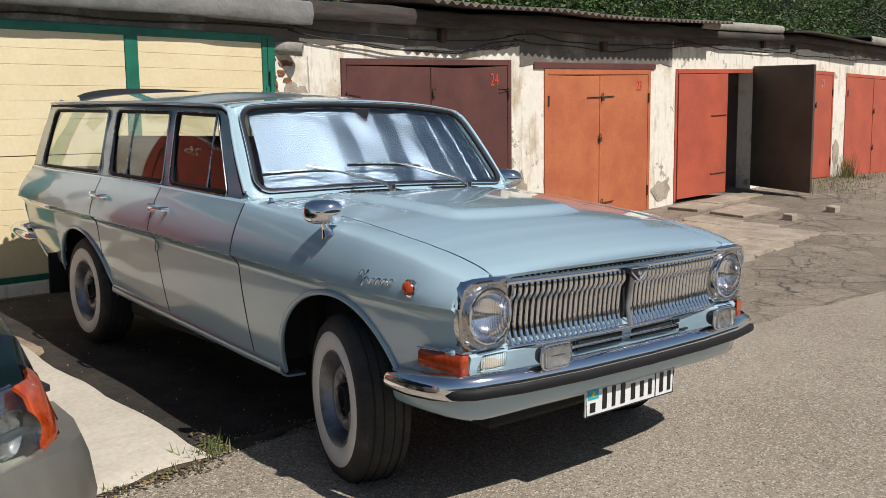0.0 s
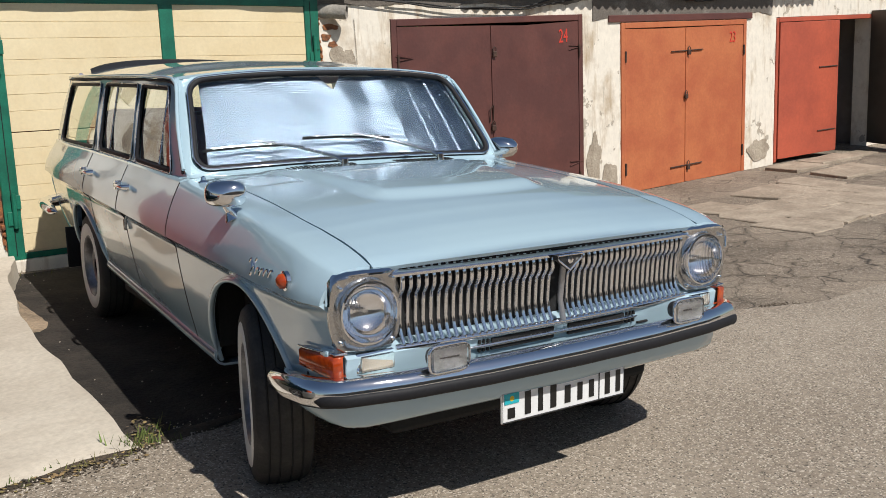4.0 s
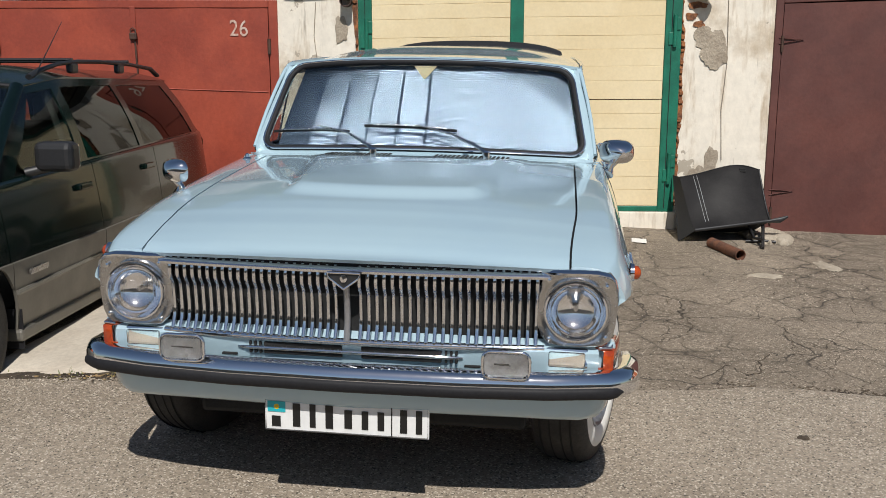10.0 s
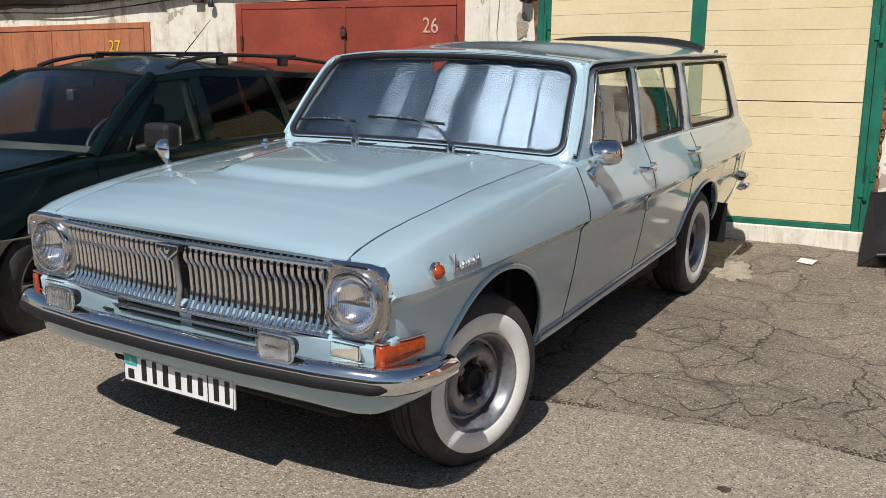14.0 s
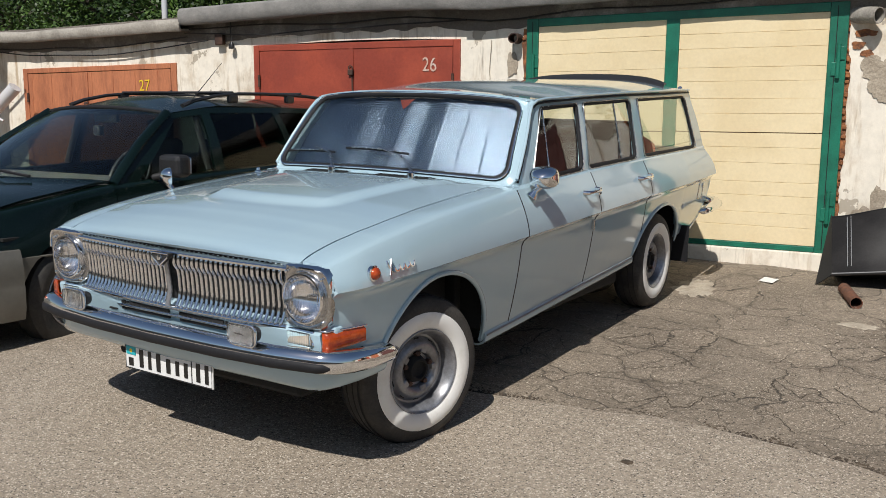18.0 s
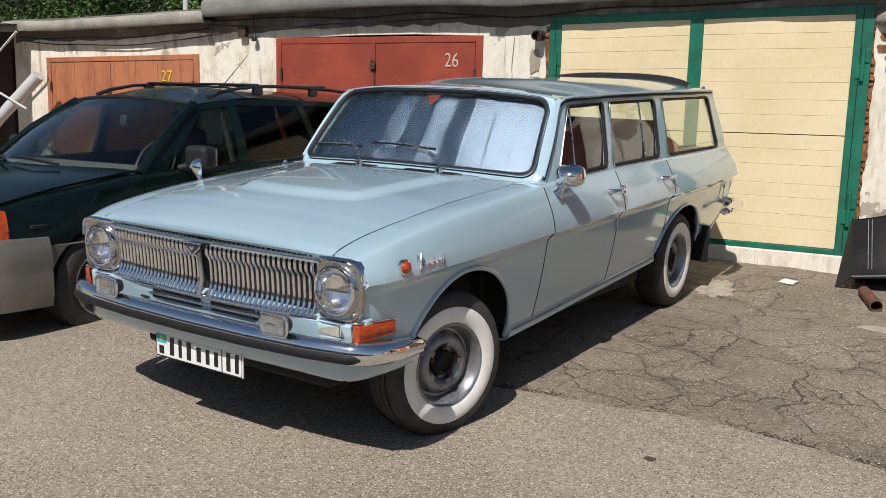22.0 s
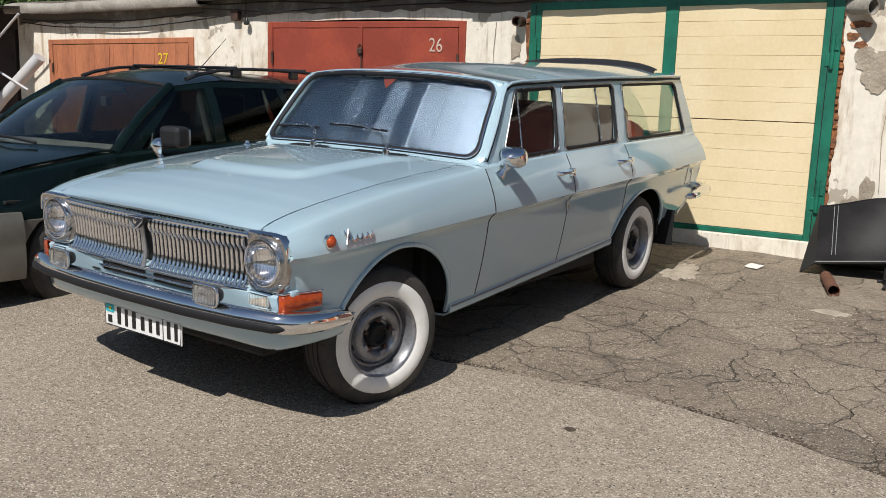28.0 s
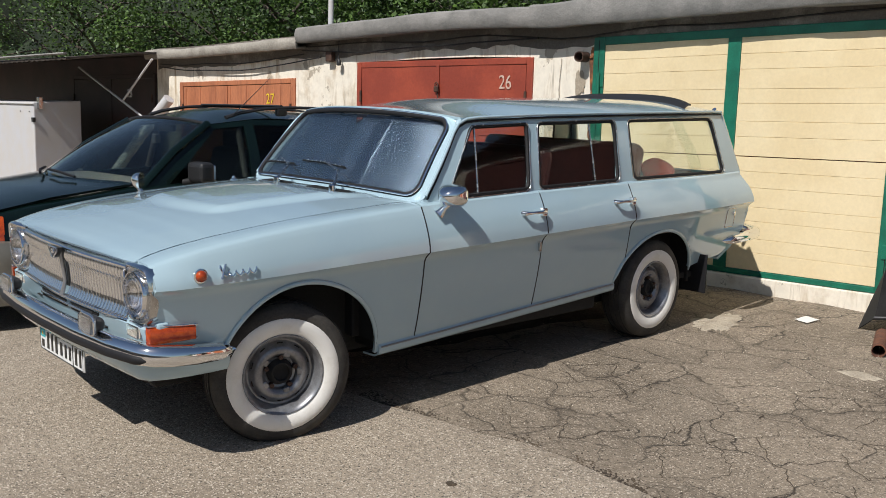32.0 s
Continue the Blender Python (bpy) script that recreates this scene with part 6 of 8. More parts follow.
for s in (1, -1):
    bar("tailgate_pillar", [(s * 0.735, 4.635, 1.12), (s * 0.650, 4.465, 1.53)], 0.035, M_paint, wagon, flat=0.7)
    bar("hinge", [(s * 0.60, 4.49, 1.56), (s * 0.60, 4.54, 1.53)], 0.016, M_chrome, wagon)
    bar("tail_lamp", [(s * 0.70, 4.66, 0.76), (s * 0.70, 4.69, 0.90)], 0.030, M_red_lens, wagon, "red tail lamp", flat=0.6)
half = [(0.862, 4.27, 0.672, 0.005), (0.880, 4.31, 0.675, 0.026), (0.886, 4.38, 0.682, 0.034), (0.888, 4.54, 0.692, 0.038), (0.876, 4.70, 0.698, 0.040), (0.835, 4.78, 0.700, 0.042), (0.70, 4.82, 0.706, 0.050), (0.35, 4.84, 0.706, 0.050)]
half += [(-x, y, z, r) for x, y, z, r in half[::-1]]
bar("rear_bumper", [h[:3] for h in half], [h[3] for h in half], M_chrome, wagon, "chrome rear bumper", sides=12, flat=0.95)
part("rear_valance", block((-0.72, 4.20, 0.44), (0.72, 4.30, 0.56), 0.02), M_dark, wagon)
# air deflector over the tailgate
path = [(0.60 * u, 4.15 + 0.05 * (1 - u * u), 1.588 + 0.046 * (1 - abs(u) ** 2.5)) for u in np.linspace(-1, 1, 25)]
rows = []
for u, (x, y, z) in zip(np.linspace(-1, 1, 25), path):
    up = 1 - abs(u) ** 8
    rows.append([(x * 1.03, y - 0.085, z - 0.050), (x * 1.02, y - 0.045, z - 0.012), (x, y + 0.005, z + 0.014 * up), (x, y + 0.035, z + 0.020 * up)])
sheet("roof_air_deflector", rows, M_black_plastic, wagon, "black roof air deflector", toward=(0, -0.3, 1), smooth=50, solid=0.010)
# aerial
an = make("aerial_base", *lathe([(1.03, 0.022), (1.043, 0.020), (1.050, 0.011), (1.062, 0.009), (1.066, 0.002)], "z", 14, (-0.755, 1.27, 0)), M_chrome, wagon, smooth=40)

# ---- front ----
gy = lambda x: -0.045 + 0.035 * (abs(x) / 0.6) ** 2
backing = sheet("grille_backing", [[(x, gy(x) + 0.045, z) for x in np.linspace(-0.60, 0.60, 13)] for z in (0.60, 0.875)], M_dark, wagon, toward=(0, -1, 0), solid=0.01)
prof = [(0.868, -0.004), (0.855, -0.016), (0.835, -0.023), (0.81, -0.022), (0.792, -0.012), (0.785, -0.004), (0.76, 0.000), (0.70, 0.004), (0.67, -0.002), (0.648, -0.014), (0.634, -0.022), (0.626, -0.020)]
verts, faces = [], []
for z, y in prof:
    for dx, dy in ((-0.0060, 0.012), (-0.0056, 0.003), (-0.003, 0.0), (0.003, 0.0), (0.0056, 0.003), (0.0060, 0.012)):
        verts.append((dx, y + dy, z))
for i in range(len(prof) - 1):
    for j in range(5):
        faces.append((i * 6 + j, i * 6 + j + 1, i * 6 + j + 7, i * 6 + j + 6))
faces = [f[::-1] for f in faces]
rail = lambda x, dy=0.0, dz=0.0: (x, (gy(x) if abs(x) < 0.58 else gy(0.58)) - 0.012 + dy, 0.860 - 0.002 * (abs(x) / 0.6) ** 2 + dz)
rows = [[rail(x, dy, dz) for x in np.linspace(-0.61, 0.61, 29)] for dy, dz in ((0.03, 0.006), (0.008, 0.006), (-0.004, 0.002), (-0.010, -0.006), (-0.008, -0.014), (0.02, -0.016))]
sheet("grille_top_rail", rows, M_chrome, wagon, toward=(0, -1, 0), smooth=50, solid=0.003)
# black strip painting the shadow in the gap below the hood lip
bar("hood_front_seal", [rail(x, 0.020, 0.008) for x in np.linspace(-0.62, 0.62, 25)], 0.011, M_rubber, wagon, sides=6)
first = make("grille_bar", verts, faces, M_chrome, wagon, smooth=60)
first.location = (-0.574, gy(-0.574), 0)
for k in range(1, 46):
    x = -0.574 + k * 1.148 / 45
    if abs(x) < 0.02:
        continue
    o = first.copy()
    scene.collection.objects.link(o)
    o.location = (x, gy(x), 0)
bar("grille_bottom_rail", [(x, gy(x) - 0.012, 0.628) for x in np.linspace(-0.60, 0.60, 25)], 0.012, M_chrome, wagon, flat=0.9)
bar("grille_centre_bar", [(0, -0.070, 0.85), (0, -0.062, 0.78), (0, -0.052, 0.70), (0, -0.070, 0.634)], 0.010, M_alloy, wagon, flat=1.0)
# shield emblem
em = make("emblem", [(x, -0.098 + 0.4 * abs(x) * 0.1, z) for x, z in ((-0.050, 0.856), (0.050, 0.856), (0.046, 0.840), (0.0, 0.806), (-0.046, 0.840))], [(4, 3, 2, 1, 0)], M_black_plastic, wagon, "chrome shield emblem", solid=0.02)
make("emblem_boss", *lathe([(-0.098, 0.014), (-0.104, 0.012), (-0.106, 0.002)], "y", 6, (0, 0, 0.838)), M_chrome, em, smooth=40)
bar("emblem_edge", [(x, -0.101, z) for x, z in ((-0.050, 0.856), (0.050, 0.856), (0.046, 0.840), (0.0, 0.806), (-0.046, 0.840))], 0.0035, M_chrome, em, closed=True, sides=6)

LAMP = (0.690, 0.752)
outline = [(0.606, 0.862), (0.650, 0.866), (0.70, 0.868), (0.75, 0.867), (0.785, 0.860), (0.802, 0.846), (0.810, 0.818), (0.813, 0.785), (0.812, 0.750), (0.809, 0.715), (0.803, 0.685), (0.792, 0.662), (0.772, 0.649), (0.72, 0.646), (0.66, 0.646), (0.612, 0.648), (0.588, 0.672), (0.574, 0.71), (0.568, 0.755), (0.574, 0.80), (0.588, 0.84)]
front_y = lambda x: lin(x, (0.56, 0.0), (0.60, -0.026), (0.66, -0.036), (0.74, -0.035), (0.80, -0.028), (0.84, -0.014))
for s in (1, -1):
    # plate round the lamp: from the lamp's ring out to the plate's rim and back
    rows = []
    for k in range(4):
        row = []
        for x, z in outline:
            a = math.atan2(z - LAMP[1], x - LAMP[0])
            xr, zr = LAMP[0] + 0.096 * math.cos(a), LAMP[1] + 0.096 * math.sin(a)
            q = k / 3
            xx, zz = xr + (x - xr) * q, zr + (z - zr) * q
            row.append((s * xx, front_y(xx) + 0.010 * (1 - q) * (1 - q), zz))
        rows.append(row)
    rows.append([(s * x, front_y(x) + 0.004, z + (0.004 if z > LAMP[1] else -0.004)) for x, z in outline])
    rows.append([(s * (x - 0.012 * (x > 0.8)), front_y(x) + 0.045, z) for x, z in outline])
    hl = sheet("headlight", rows, M_dull, wagon, "round headlight in a bright metal plate", toward=(0, -1, 0), smooth=45, solid=0.003, close_v=True)
    c = (s * LAMP[0], 0, LAMP[1])
    make("rim_ring", *lathe([(0.0, 0.0965), (-0.034, 0.0965), (-0.042, 0.0935), (-0.043, 0.0885), (-0.034, 0.086)], "y", 44, c), M_chrome, hl, smooth=50)
    make("reflector", *lathe([(-0.036, 0.088), (-0.014, 0.084), (0.010, 0.070), (0.026, 0.045), (0.034, 0.018), (0.035, 0.0005)], "y", 36, c), M_reflector, hl, smooth=60)
    ln = make("lens", *lathe([(y, r) for r, y in ((0.088, -0.037), (0.078, -0.044), (0.060, -0.050), (0.035, -0.054), (0.012, -0.0555), (0.0005, -0.0557))], "y", 36, c), M_lens, hl, "clear fluted lens", smooth=60, solid=0.004)
    ln.visible_shadow = False
    bar("bulb", [(c[0], 0.030, c[2]), (c[0], -0.006, c[2])], 0.008, M_dull, hl)
    for dx, dz in ((-0.082, 0.092), (0.088, 0.080), (0.090, -0.078), (-0.078, -0.090)):
        x = LAMP[0] + dx
        make("screw", *lathe([(front_y(x) + 0.004, 0.0065), (front_y(x) - 0.007, 0.0065), (front_y(x) - 0.009, 0.001)], "y", 10, (s * x, 0, LAMP[1] + dz)), M_chrome, hl, smooth=40)
    # chrome brow strip over the plate, running down the outer edge
    rows = []
    top = [(0.585, 0.862), (0.62, 0.866)] + outline[1:8]
    for i, (x, z) in enumerate(top):
        x0, z0 = top[max(i - 1, 0)]
        x1, z1 = top[min(i + 1, len(top) - 1)]
        t = Vector((x1 - x0, z1 - z0)).normalized()
        nx, nz = -t.y, t.x
        wd = 0.010 * (1 if i < 6 else 0.5)
        rows.append([(s * (x + nx * o * wd), front_y(x) + dy, z + nz * o * wd) for o, dy in ((-0.5, 0.010), (-0.4, -0.006), (0.3, -0.010), (0.9, -0.002), (1.0, 0.010), (0.95, 0.034))])
    sheet("brow", rows, M_chrome, wagon, "chrome brow strip", toward=(s * 0.4, -1, 0.5), smooth=55, solid=0.003)
    box = lambda x0, x1, y0, y1, z0, z1, bev=0.004, seg=2: block((min(s * x0, s * x1), y0, z0), (max(s * x0, s * x1), y1, z1), bev, seg)
    # parking lamp
    pk = part("parking_lamp", box(0.602, 0.735, -0.030, 0.03, 0.570, 0.634, 0.010), M_chrome, wagon, "clear rectangular parking lamp")
    part("lens_backing", box(0.616, 0.722, -0.033, -0.029, 0.580, 0.624), M_trim_grey, pk)
    ln = part("lens", box(0.614, 0.724, -0.044, -0.036, 0.578, 0.626, 0.006), M_fog, pk, "clear glass lens")
    ln.visible_shadow = False
    # fog lamp on the bumper
    fl = part("fog_lamp", box(0.434, 0.552, -0.148, -0.095, 0.584, 0.642, 0.024, 4), M_black_plastic, wagon, "rectangular fog lamp with clear fluted lens")
    part("reflector", box(0.430, 0.556, -0.148, -0.138, 0.580, 0.646, 0.004), M_rim, fl)
    ln = part("lens", box(0.428, 0.558, -0.166, -0.151, 0.578, 0.648, 0.0072, 3), M_fog, fl, "clear fluted lens")
    ln.visible_shadow = False
    rim = []
    for cx, cz, a0 in ((0.536, 0.628, 0), (0.450, 0.628, 90), (0.450, 0.598, 180), (0.536, 0.598, 270)):
        rim += [(s * (cx + 0.025 * math.cos(radians(a0 + 22.5 * k))), -0.151, cz + 0.025 * math.sin(radians(a0 + 22.5 * k))) for k in range(5)]
    bar("rim", rim, 0.006, M_chrome, fl, closed=True, sides=8)
    part("bracket", box(0.478, 0.510, -0.125, -0.09, 0.53, 0.58), M_black_plastic, fl)
    # corner indicator wrapping onto the wing
    rows = []
    for d, (x, y) in enumerate(((0.772, -0.014), (0.800, -0.014), (0.826, -0.008), (0.842, 0.006), (0.852, 0.026), (0.862, 0.065), (0.867, 0.105), (0.870, 0.150))):
        h, zc = lin(d, (0, 0.034), (3, 0.036), (7, 0.028)), lin(d, (0, 0.604), (7, 0.600))
        f = 0.006
        x, y = min(x, side_x(max(y, 0.0), zc) + 0.020), y - (0.014, 0.014, 0.014, 0.012, 0.006, 0, 0, 0)[d]
        rows.append([(s * (x - 0.022), y + 0.02, zc - h), (s * (x - 0.003), y, zc - h), (s * (x + f), y - (f if d < 4 else 0), zc - h * 0.82), (s * (x + f), y - (f if d < 4 else 0), zc + h * 0.82), (s * (x - 0.003), y, zc + h), (s * (x - 0.022), y + 0.02, zc + h)])
    ti = sheet("turn_signal", rows, M_amber, wagon, "amber wraparound turn signal", toward=(s, -0.5, 0), smooth=70, solid=0.006)
    bar("chrome_edge", [(s * 0.765, -0.034, 0.642), (s * 0.80, -0.032, 0.643)] + [(s * (side_x(y, 0.64) + 0.016), y, z) for y, z in ((0.0, 0.643), (0.06, 0.640), (0.11, 0.637), (0.158, 0.634))], 0.004, M_chrome, ti)
    # painted corner filling between bumper and lamp
    part("corner_filler", box(0.735, 0.815, -0.004, 0.05, 0.50, 0.652, 0.012), M_paint, wagon)

# painted nose panel with black slots
rows = [[(x, 0.004 + 0.014 * (abs(x) / 0.76) ** 2 + dy, z) for x in np.linspace(-0.765, 0.765, 21)] for z, dy in ((0.648, 0.0), (0.634, -0.034), (0.622, -0.050), (0.610, -0.048), (0.56, -0.040), (0.50, -0.026), (0.44, 0.0))]
np_ = sheet("nose_panel", rows, M_paint, wagon, toward=(0, -1, 0), smooth=40, solid=0.01)
for x0, x1 in ((-0.27, -0.02), (0.04, 0.29)):
    part("slot", block((x0, -0.0475, 0.572), (x1, 0.02, 0.588), 0.003), M_dark, np_, "black air slot")
    part("slot", block((x0, -0.0500, 0.598), (x1, 0.02, 0.611), 0.003), M_dark, np_, "black air slot")
bar("slat", [(-0.355, -0.040, 0.590), (-0.31, -0.049, 0.592), (0.0, -0.052, 0.593), (0.31, -0.049, 0.592), (0.355, -0.040, 0.590)], [0.003, 0.0065, 0.0065, 0.0065, 0.003], M_chrome, np_)
for k in range(3):
    for x0 in (-0.318, 0.300):
        part("slit", block((x0 + 0.016 * k, -0.0470, 0.572), (x0 + 0.008 + 0.016 * k, -0.006, 0.588), 0.002), M_dark, np_)
        part("slit", block((x0 + 0.016 * k, -0.0490, 0.598), (x0 + 0.008 + 0.016 * k, -0.006, 0.611), 0.002), M_dark, np_)
for s in (1, -1):
    part("slit", block((min(s * 0.36, s * 0.41), -0.042, 0.560), (max(s * 0.36, s * 0.41), -0.006, 0.567), 0.002), M_dark, np_)
vp = [(0.822, 0.315), (0.826, 0.24), (0.822, 0.14), (0.808, 0.05), (0.785, -0.015), (0.735, -0.055), (0.65, -0.075), (0.50, -0.090), (0.25, -0.102), (0.0, -0.106)]
vp = vp + [(-x, y) for x, y in vp[-2::-1]]
rows = []
for z, o in ((0.515, 0.0), (0.48, 0.0), (0.45, 0.006), (0.425, 0.020), (0.412, 0.040), (0.406, 0.055)):
    rows.append([(x * (1 - o * 0.5), y + o * (1 - (abs(x) / 0.815) ** 4), z + 0.006 * (abs(x) / 0.8) ** 2) for x, y in vp])
sheet("valance", rows, M_paint, wagon, toward=(0, -1, 0), smooth=50, solid=0.010)

# bumper: a shaped chrome blade with a rubber strip and pressed ribs on top
bp = [(0.862, 0.288, 0.514), (0.886, 0.280, 0.514), (0.899, 0.24, 0.516), (0.901, 0.12, 0.522), (0.888, 0.02, 0.530), (0.858, -0.045, 0.534), (0.80, -0.088, 0.536), (0.62, -0.128, 0.537), (0.35, -0.152, 0.537), (0.0, -0.160, 0.537)]
bp = bp + [(-x, y, z) for x, y, z in bp[-2::-1]]
rows = []
for i, (x, y, z) in enumerate(bp):
    a, b = Vector(bp[max(i - 1, 0)]), Vector(bp[min(i + 1, len(bp) - 1)])
    d = (b - a).normalized()
    nrm = Vector((-d.y, d.x, 0)).normalized() * (-1)
    if nrm.dot(Vector((x, y - 0.8, 0))) < 0:
        nrm = -nrm
    e = (0.06, 0.58, 0.80, 0.95, 1.0)[min(i, len(bp) - 1 - i, 4)]
    prof_b = [(-0.055, 0.040), (-0.030, 0.044), (-0.008, 0.036), (0.004, 0.018), (0.006, -0.006), (0.004, -0.024), (-0.010, -0.038), (-0.035, -0.044)]
    rows.append([Vector((x, y, z)) + nrm * o * (0.5 + 0.5 * e) + Vector((0, 0, h * e)) for o, h in prof_b])
bump = sheet("front_bumper", rows, M_chrome, wagon, "chrome front bumper", toward=(0, -1, 0.3), smooth=60, solid=0.006)
st = []
for i in range(5, len(bp) - 5):
    for q in np.linspace(0, 1, 4)[:-1]:
        st.append(Vector(bp[i]).lerp(Vector(bp[i + 1]), q))
st = [Vector((p.x, p.y - 0.004, p.z - 0.014)) for p in st[1:-1]]
bar("rubber_strip", st, [0.003, 0.010] + [0.0115] * (len(st) - 4) + [0.010, 0.003], M_rubber, bump, "black rubber strip", flat=1.6, sides=10)

# number plate: turquoise flag and plain dark bars
pl = part("number_plate", block((-0.260, -0.086, 0.334), (0.260, -0.076, 0.446), 0.004), M_plate, wagon, "white number plate with dark bars")
bar("plate_edge", [(-0.256, -0.0865, 0.338), (0.256, -0.0865, 0.338), (0.256, -0.0865, 0.442), (-0.256, -0.0865, 0.442)], 0.0026, M_ink, pl, closed=True, sides=5)
part("flag", block((-0.250, -0.0885, 0.398), (-0.193, -0.085, 0.432)), M_turquoise, pl)
make("flag_disc", *lathe([(-0.0885, 0.009), (-0.0895, 0.0005)], "y", 14, (-0.221, 0, 0.415)), M_yellow, pl)
for x0, x1, z0, z1 in ((-0.250, -0.196, 0.350, 0.384), (-0.180, -0.135, 0.352, 0.428), (-0.124, -0.088, 0.352, 0.428), (-0.076, -0.030, 0.352, 0.428), (-0.016, 0.030, 0.356, 0.416), (0.040, 0.080, 0.356, 0.416), (0.090, 0.130, 0.356, 0.416), (0.160, 0.202, 0.352, 0.428), (0.210, 0.248, 0.352, 0.428)):
    q = 0.24 * (x1 - x0)
    part("plate_mark", block((x0 + q, -0.0885, z0), (x1 - q, -0.085, z1)), M_ink, pl)
part("plate_line", block((0.142, -0.0885, 0.338), (0.1455, -0.085, 0.442)), M_ink, pl)


# mirrors
def mirror(base, head, s, yaw, size=(1, 1, 1)):
    mr = bar("mirror_foot", [base, Vector(base).lerp(Vector(head), 0.35) + Vector((0, 0.01, 0)), Vector(head) + Vector((0, 0, -0.035))], [0.030, 0.014, 0.012], M_chrome, wagon, "chrome wing mirror", sides=12)
    rows = []
    for d, f in ((-0.085, 0.10), (-0.080, 0.30), (-0.065, 0.55), (-0.040, 0.80), (0.0, 0.96), (0.03, 1.0), (0.045, 0.97)):
        row = []
        for k in range(24):
            a = 2 * math.pi * k / 24
            c, n_ = math.cos(a), math.sin(a)
            c, n_ = math.copysign(abs(c) ** 0.7, c), math.copysign(abs(n_) ** 0.7, n_)
            row.append((0.076 * f * c * size[0], d * size[1], 0.055 * f * n_ * size[2]))
        rows.append(row)
    v, f = grid(rows, close_v=True)
    f += [tuple(range(24)), tuple(range(144, 168))[::-1]]
    hd = make("mirror_shell", v, f, M_chrome, mr, smooth=50)
    hd.matrix_basis = pose(*head, 0, 0, yaw)


mirror((0.838, 1.49, 0.995), (0.885, 1.535, 1.092), 1, 14)
mirror((-0.830, 0.735, 0.955), (-0.858, 0.735, 1.045), -1, -36, (0.95, 0.42, 0.84))


# ---- wheels ----
def wheel(name, c, s, yaw):
    w = part(name, block((-0.01, -0.01, -0.01), (0.01, 0.01, 0.01)), M_dark, wagon, "steel wheel with whitewall tyre")
    R = 0.318
    tyre = [(-0.085, 0.195), (-0.098, 0.215), (-0.100, 0.262), (-0.092, 0.296), (-0.074, R - 0.006), (-0.040, R), (0, R + 0.001), (0.040, R), (0.074, R - 0.006), (0.092, 0.296), (0.101, 0.270), (0.100, 0.254)]
    make("tyre", *lathe([(s * a, r) for a, r in tyre], "x", 56), M_tyre, w, smooth=40)
    make("whitewall", *lathe([(s * a, r) for a, r in ((0.100, 0.254), (0.1030, 0.250), (0.1045, 0.225), (0.101, 0.195), (0.090, 0.181))], "x", 56), M_white_rubber, w, "white tyre sidewall band", smooth=50)
    rim = [(0.093, 0.183), (0.098, 0.179), (0.094, 0.172), (0.080, 0.166), (0.070, 0.160), (0.050, 0.154), (0.034, 0.149), (0.032, 0.141), (0.040, 0.132), (0.056, 0.122), (0.064, 0.108), (0.063, 0.094), (0.050, 0.079), (0.036, 0.070), (0.030, 0.05)]
    make("rim", *lathe([(s * a, r) for a, r in rim], "x", 48), M_rim, w, smooth=40)
    make("hub", *lathe([(s * a, r) for a, r in ((0.028, 0.062), (0.060, 0.050), (0.066, 0.046), (0.066, 0.038), (0.050, 0.034), (0.045, 0.0005))], "x", 24), M_dark, w, smooth=40)
    for k in range(5):
        a = 2 * math.pi * k / 5 + 0.3
        make("wheel_nut", *lathe([(s * 0.036, 0.013), (s * 0.058, 0.011), (s * 0.060, 0.002)], "x", 6, (0, 0.069 * math.cos(a), 0.069 * math.sin(a))), M_steel, w)
    for k in range(10):
        a = 2 * math.pi * k / 10
        part("vent_hole", turned(block((min(0, s * 0.003), -0.014, -0.004), (max(0, s * 0.003), 0.014, 0.004), 0.002), Matrix.Rotation(a, 4, "X") @ pose(s * 0.040, 0, 0.131)), M_dark, w)
    for k in range(5):
        a = 2 * math.pi * k / 5 + 0.3 + math.pi / 5
        part("disc_rib", turned(block((s * 0.055 - 0.008, -0.016, 0.072), (s * 0.055 + 0.008, 0.016, 0.104), 0.007, 3), Matrix.Rotation(a, 4, "X")), M_rim, w)
    rows = []
    for dx in (-0.055, -0.02, 0.02, 0.055):
        bar("tread_groove", [(dx, (R + 0.0005) * math.cos(t), (R + 0.0005) * math.sin(t)) for t in np.linspace(0, 6.283, 49)[:-1]], 0.0035, M_dark, w, closed=True, sides=4)
    w.matrix_basis = pose(*c, 0, 0, yaw)
    return w


wheel("front_wheel", (0.722, 0.595, 0.336), 1, -15)
wheel("front_wheel", (-0.732, 0.635, 0.336), -1, -15)
wheel("rear_wheel", (0.715, 3.345, 0.362), 1, 0)
wheel("rear_wheel", (-0.715, 3.345, 0.362), -1, 0)
for s in (1, -1):
    part("mudflap", block((min(s * 0.50, s * 0.845), 3.90, 0.265), (max(s * 0.50, s * 0.845), 3.914, 0.53), 0.004), M_rubber, wagon, "black rubber mudflap")

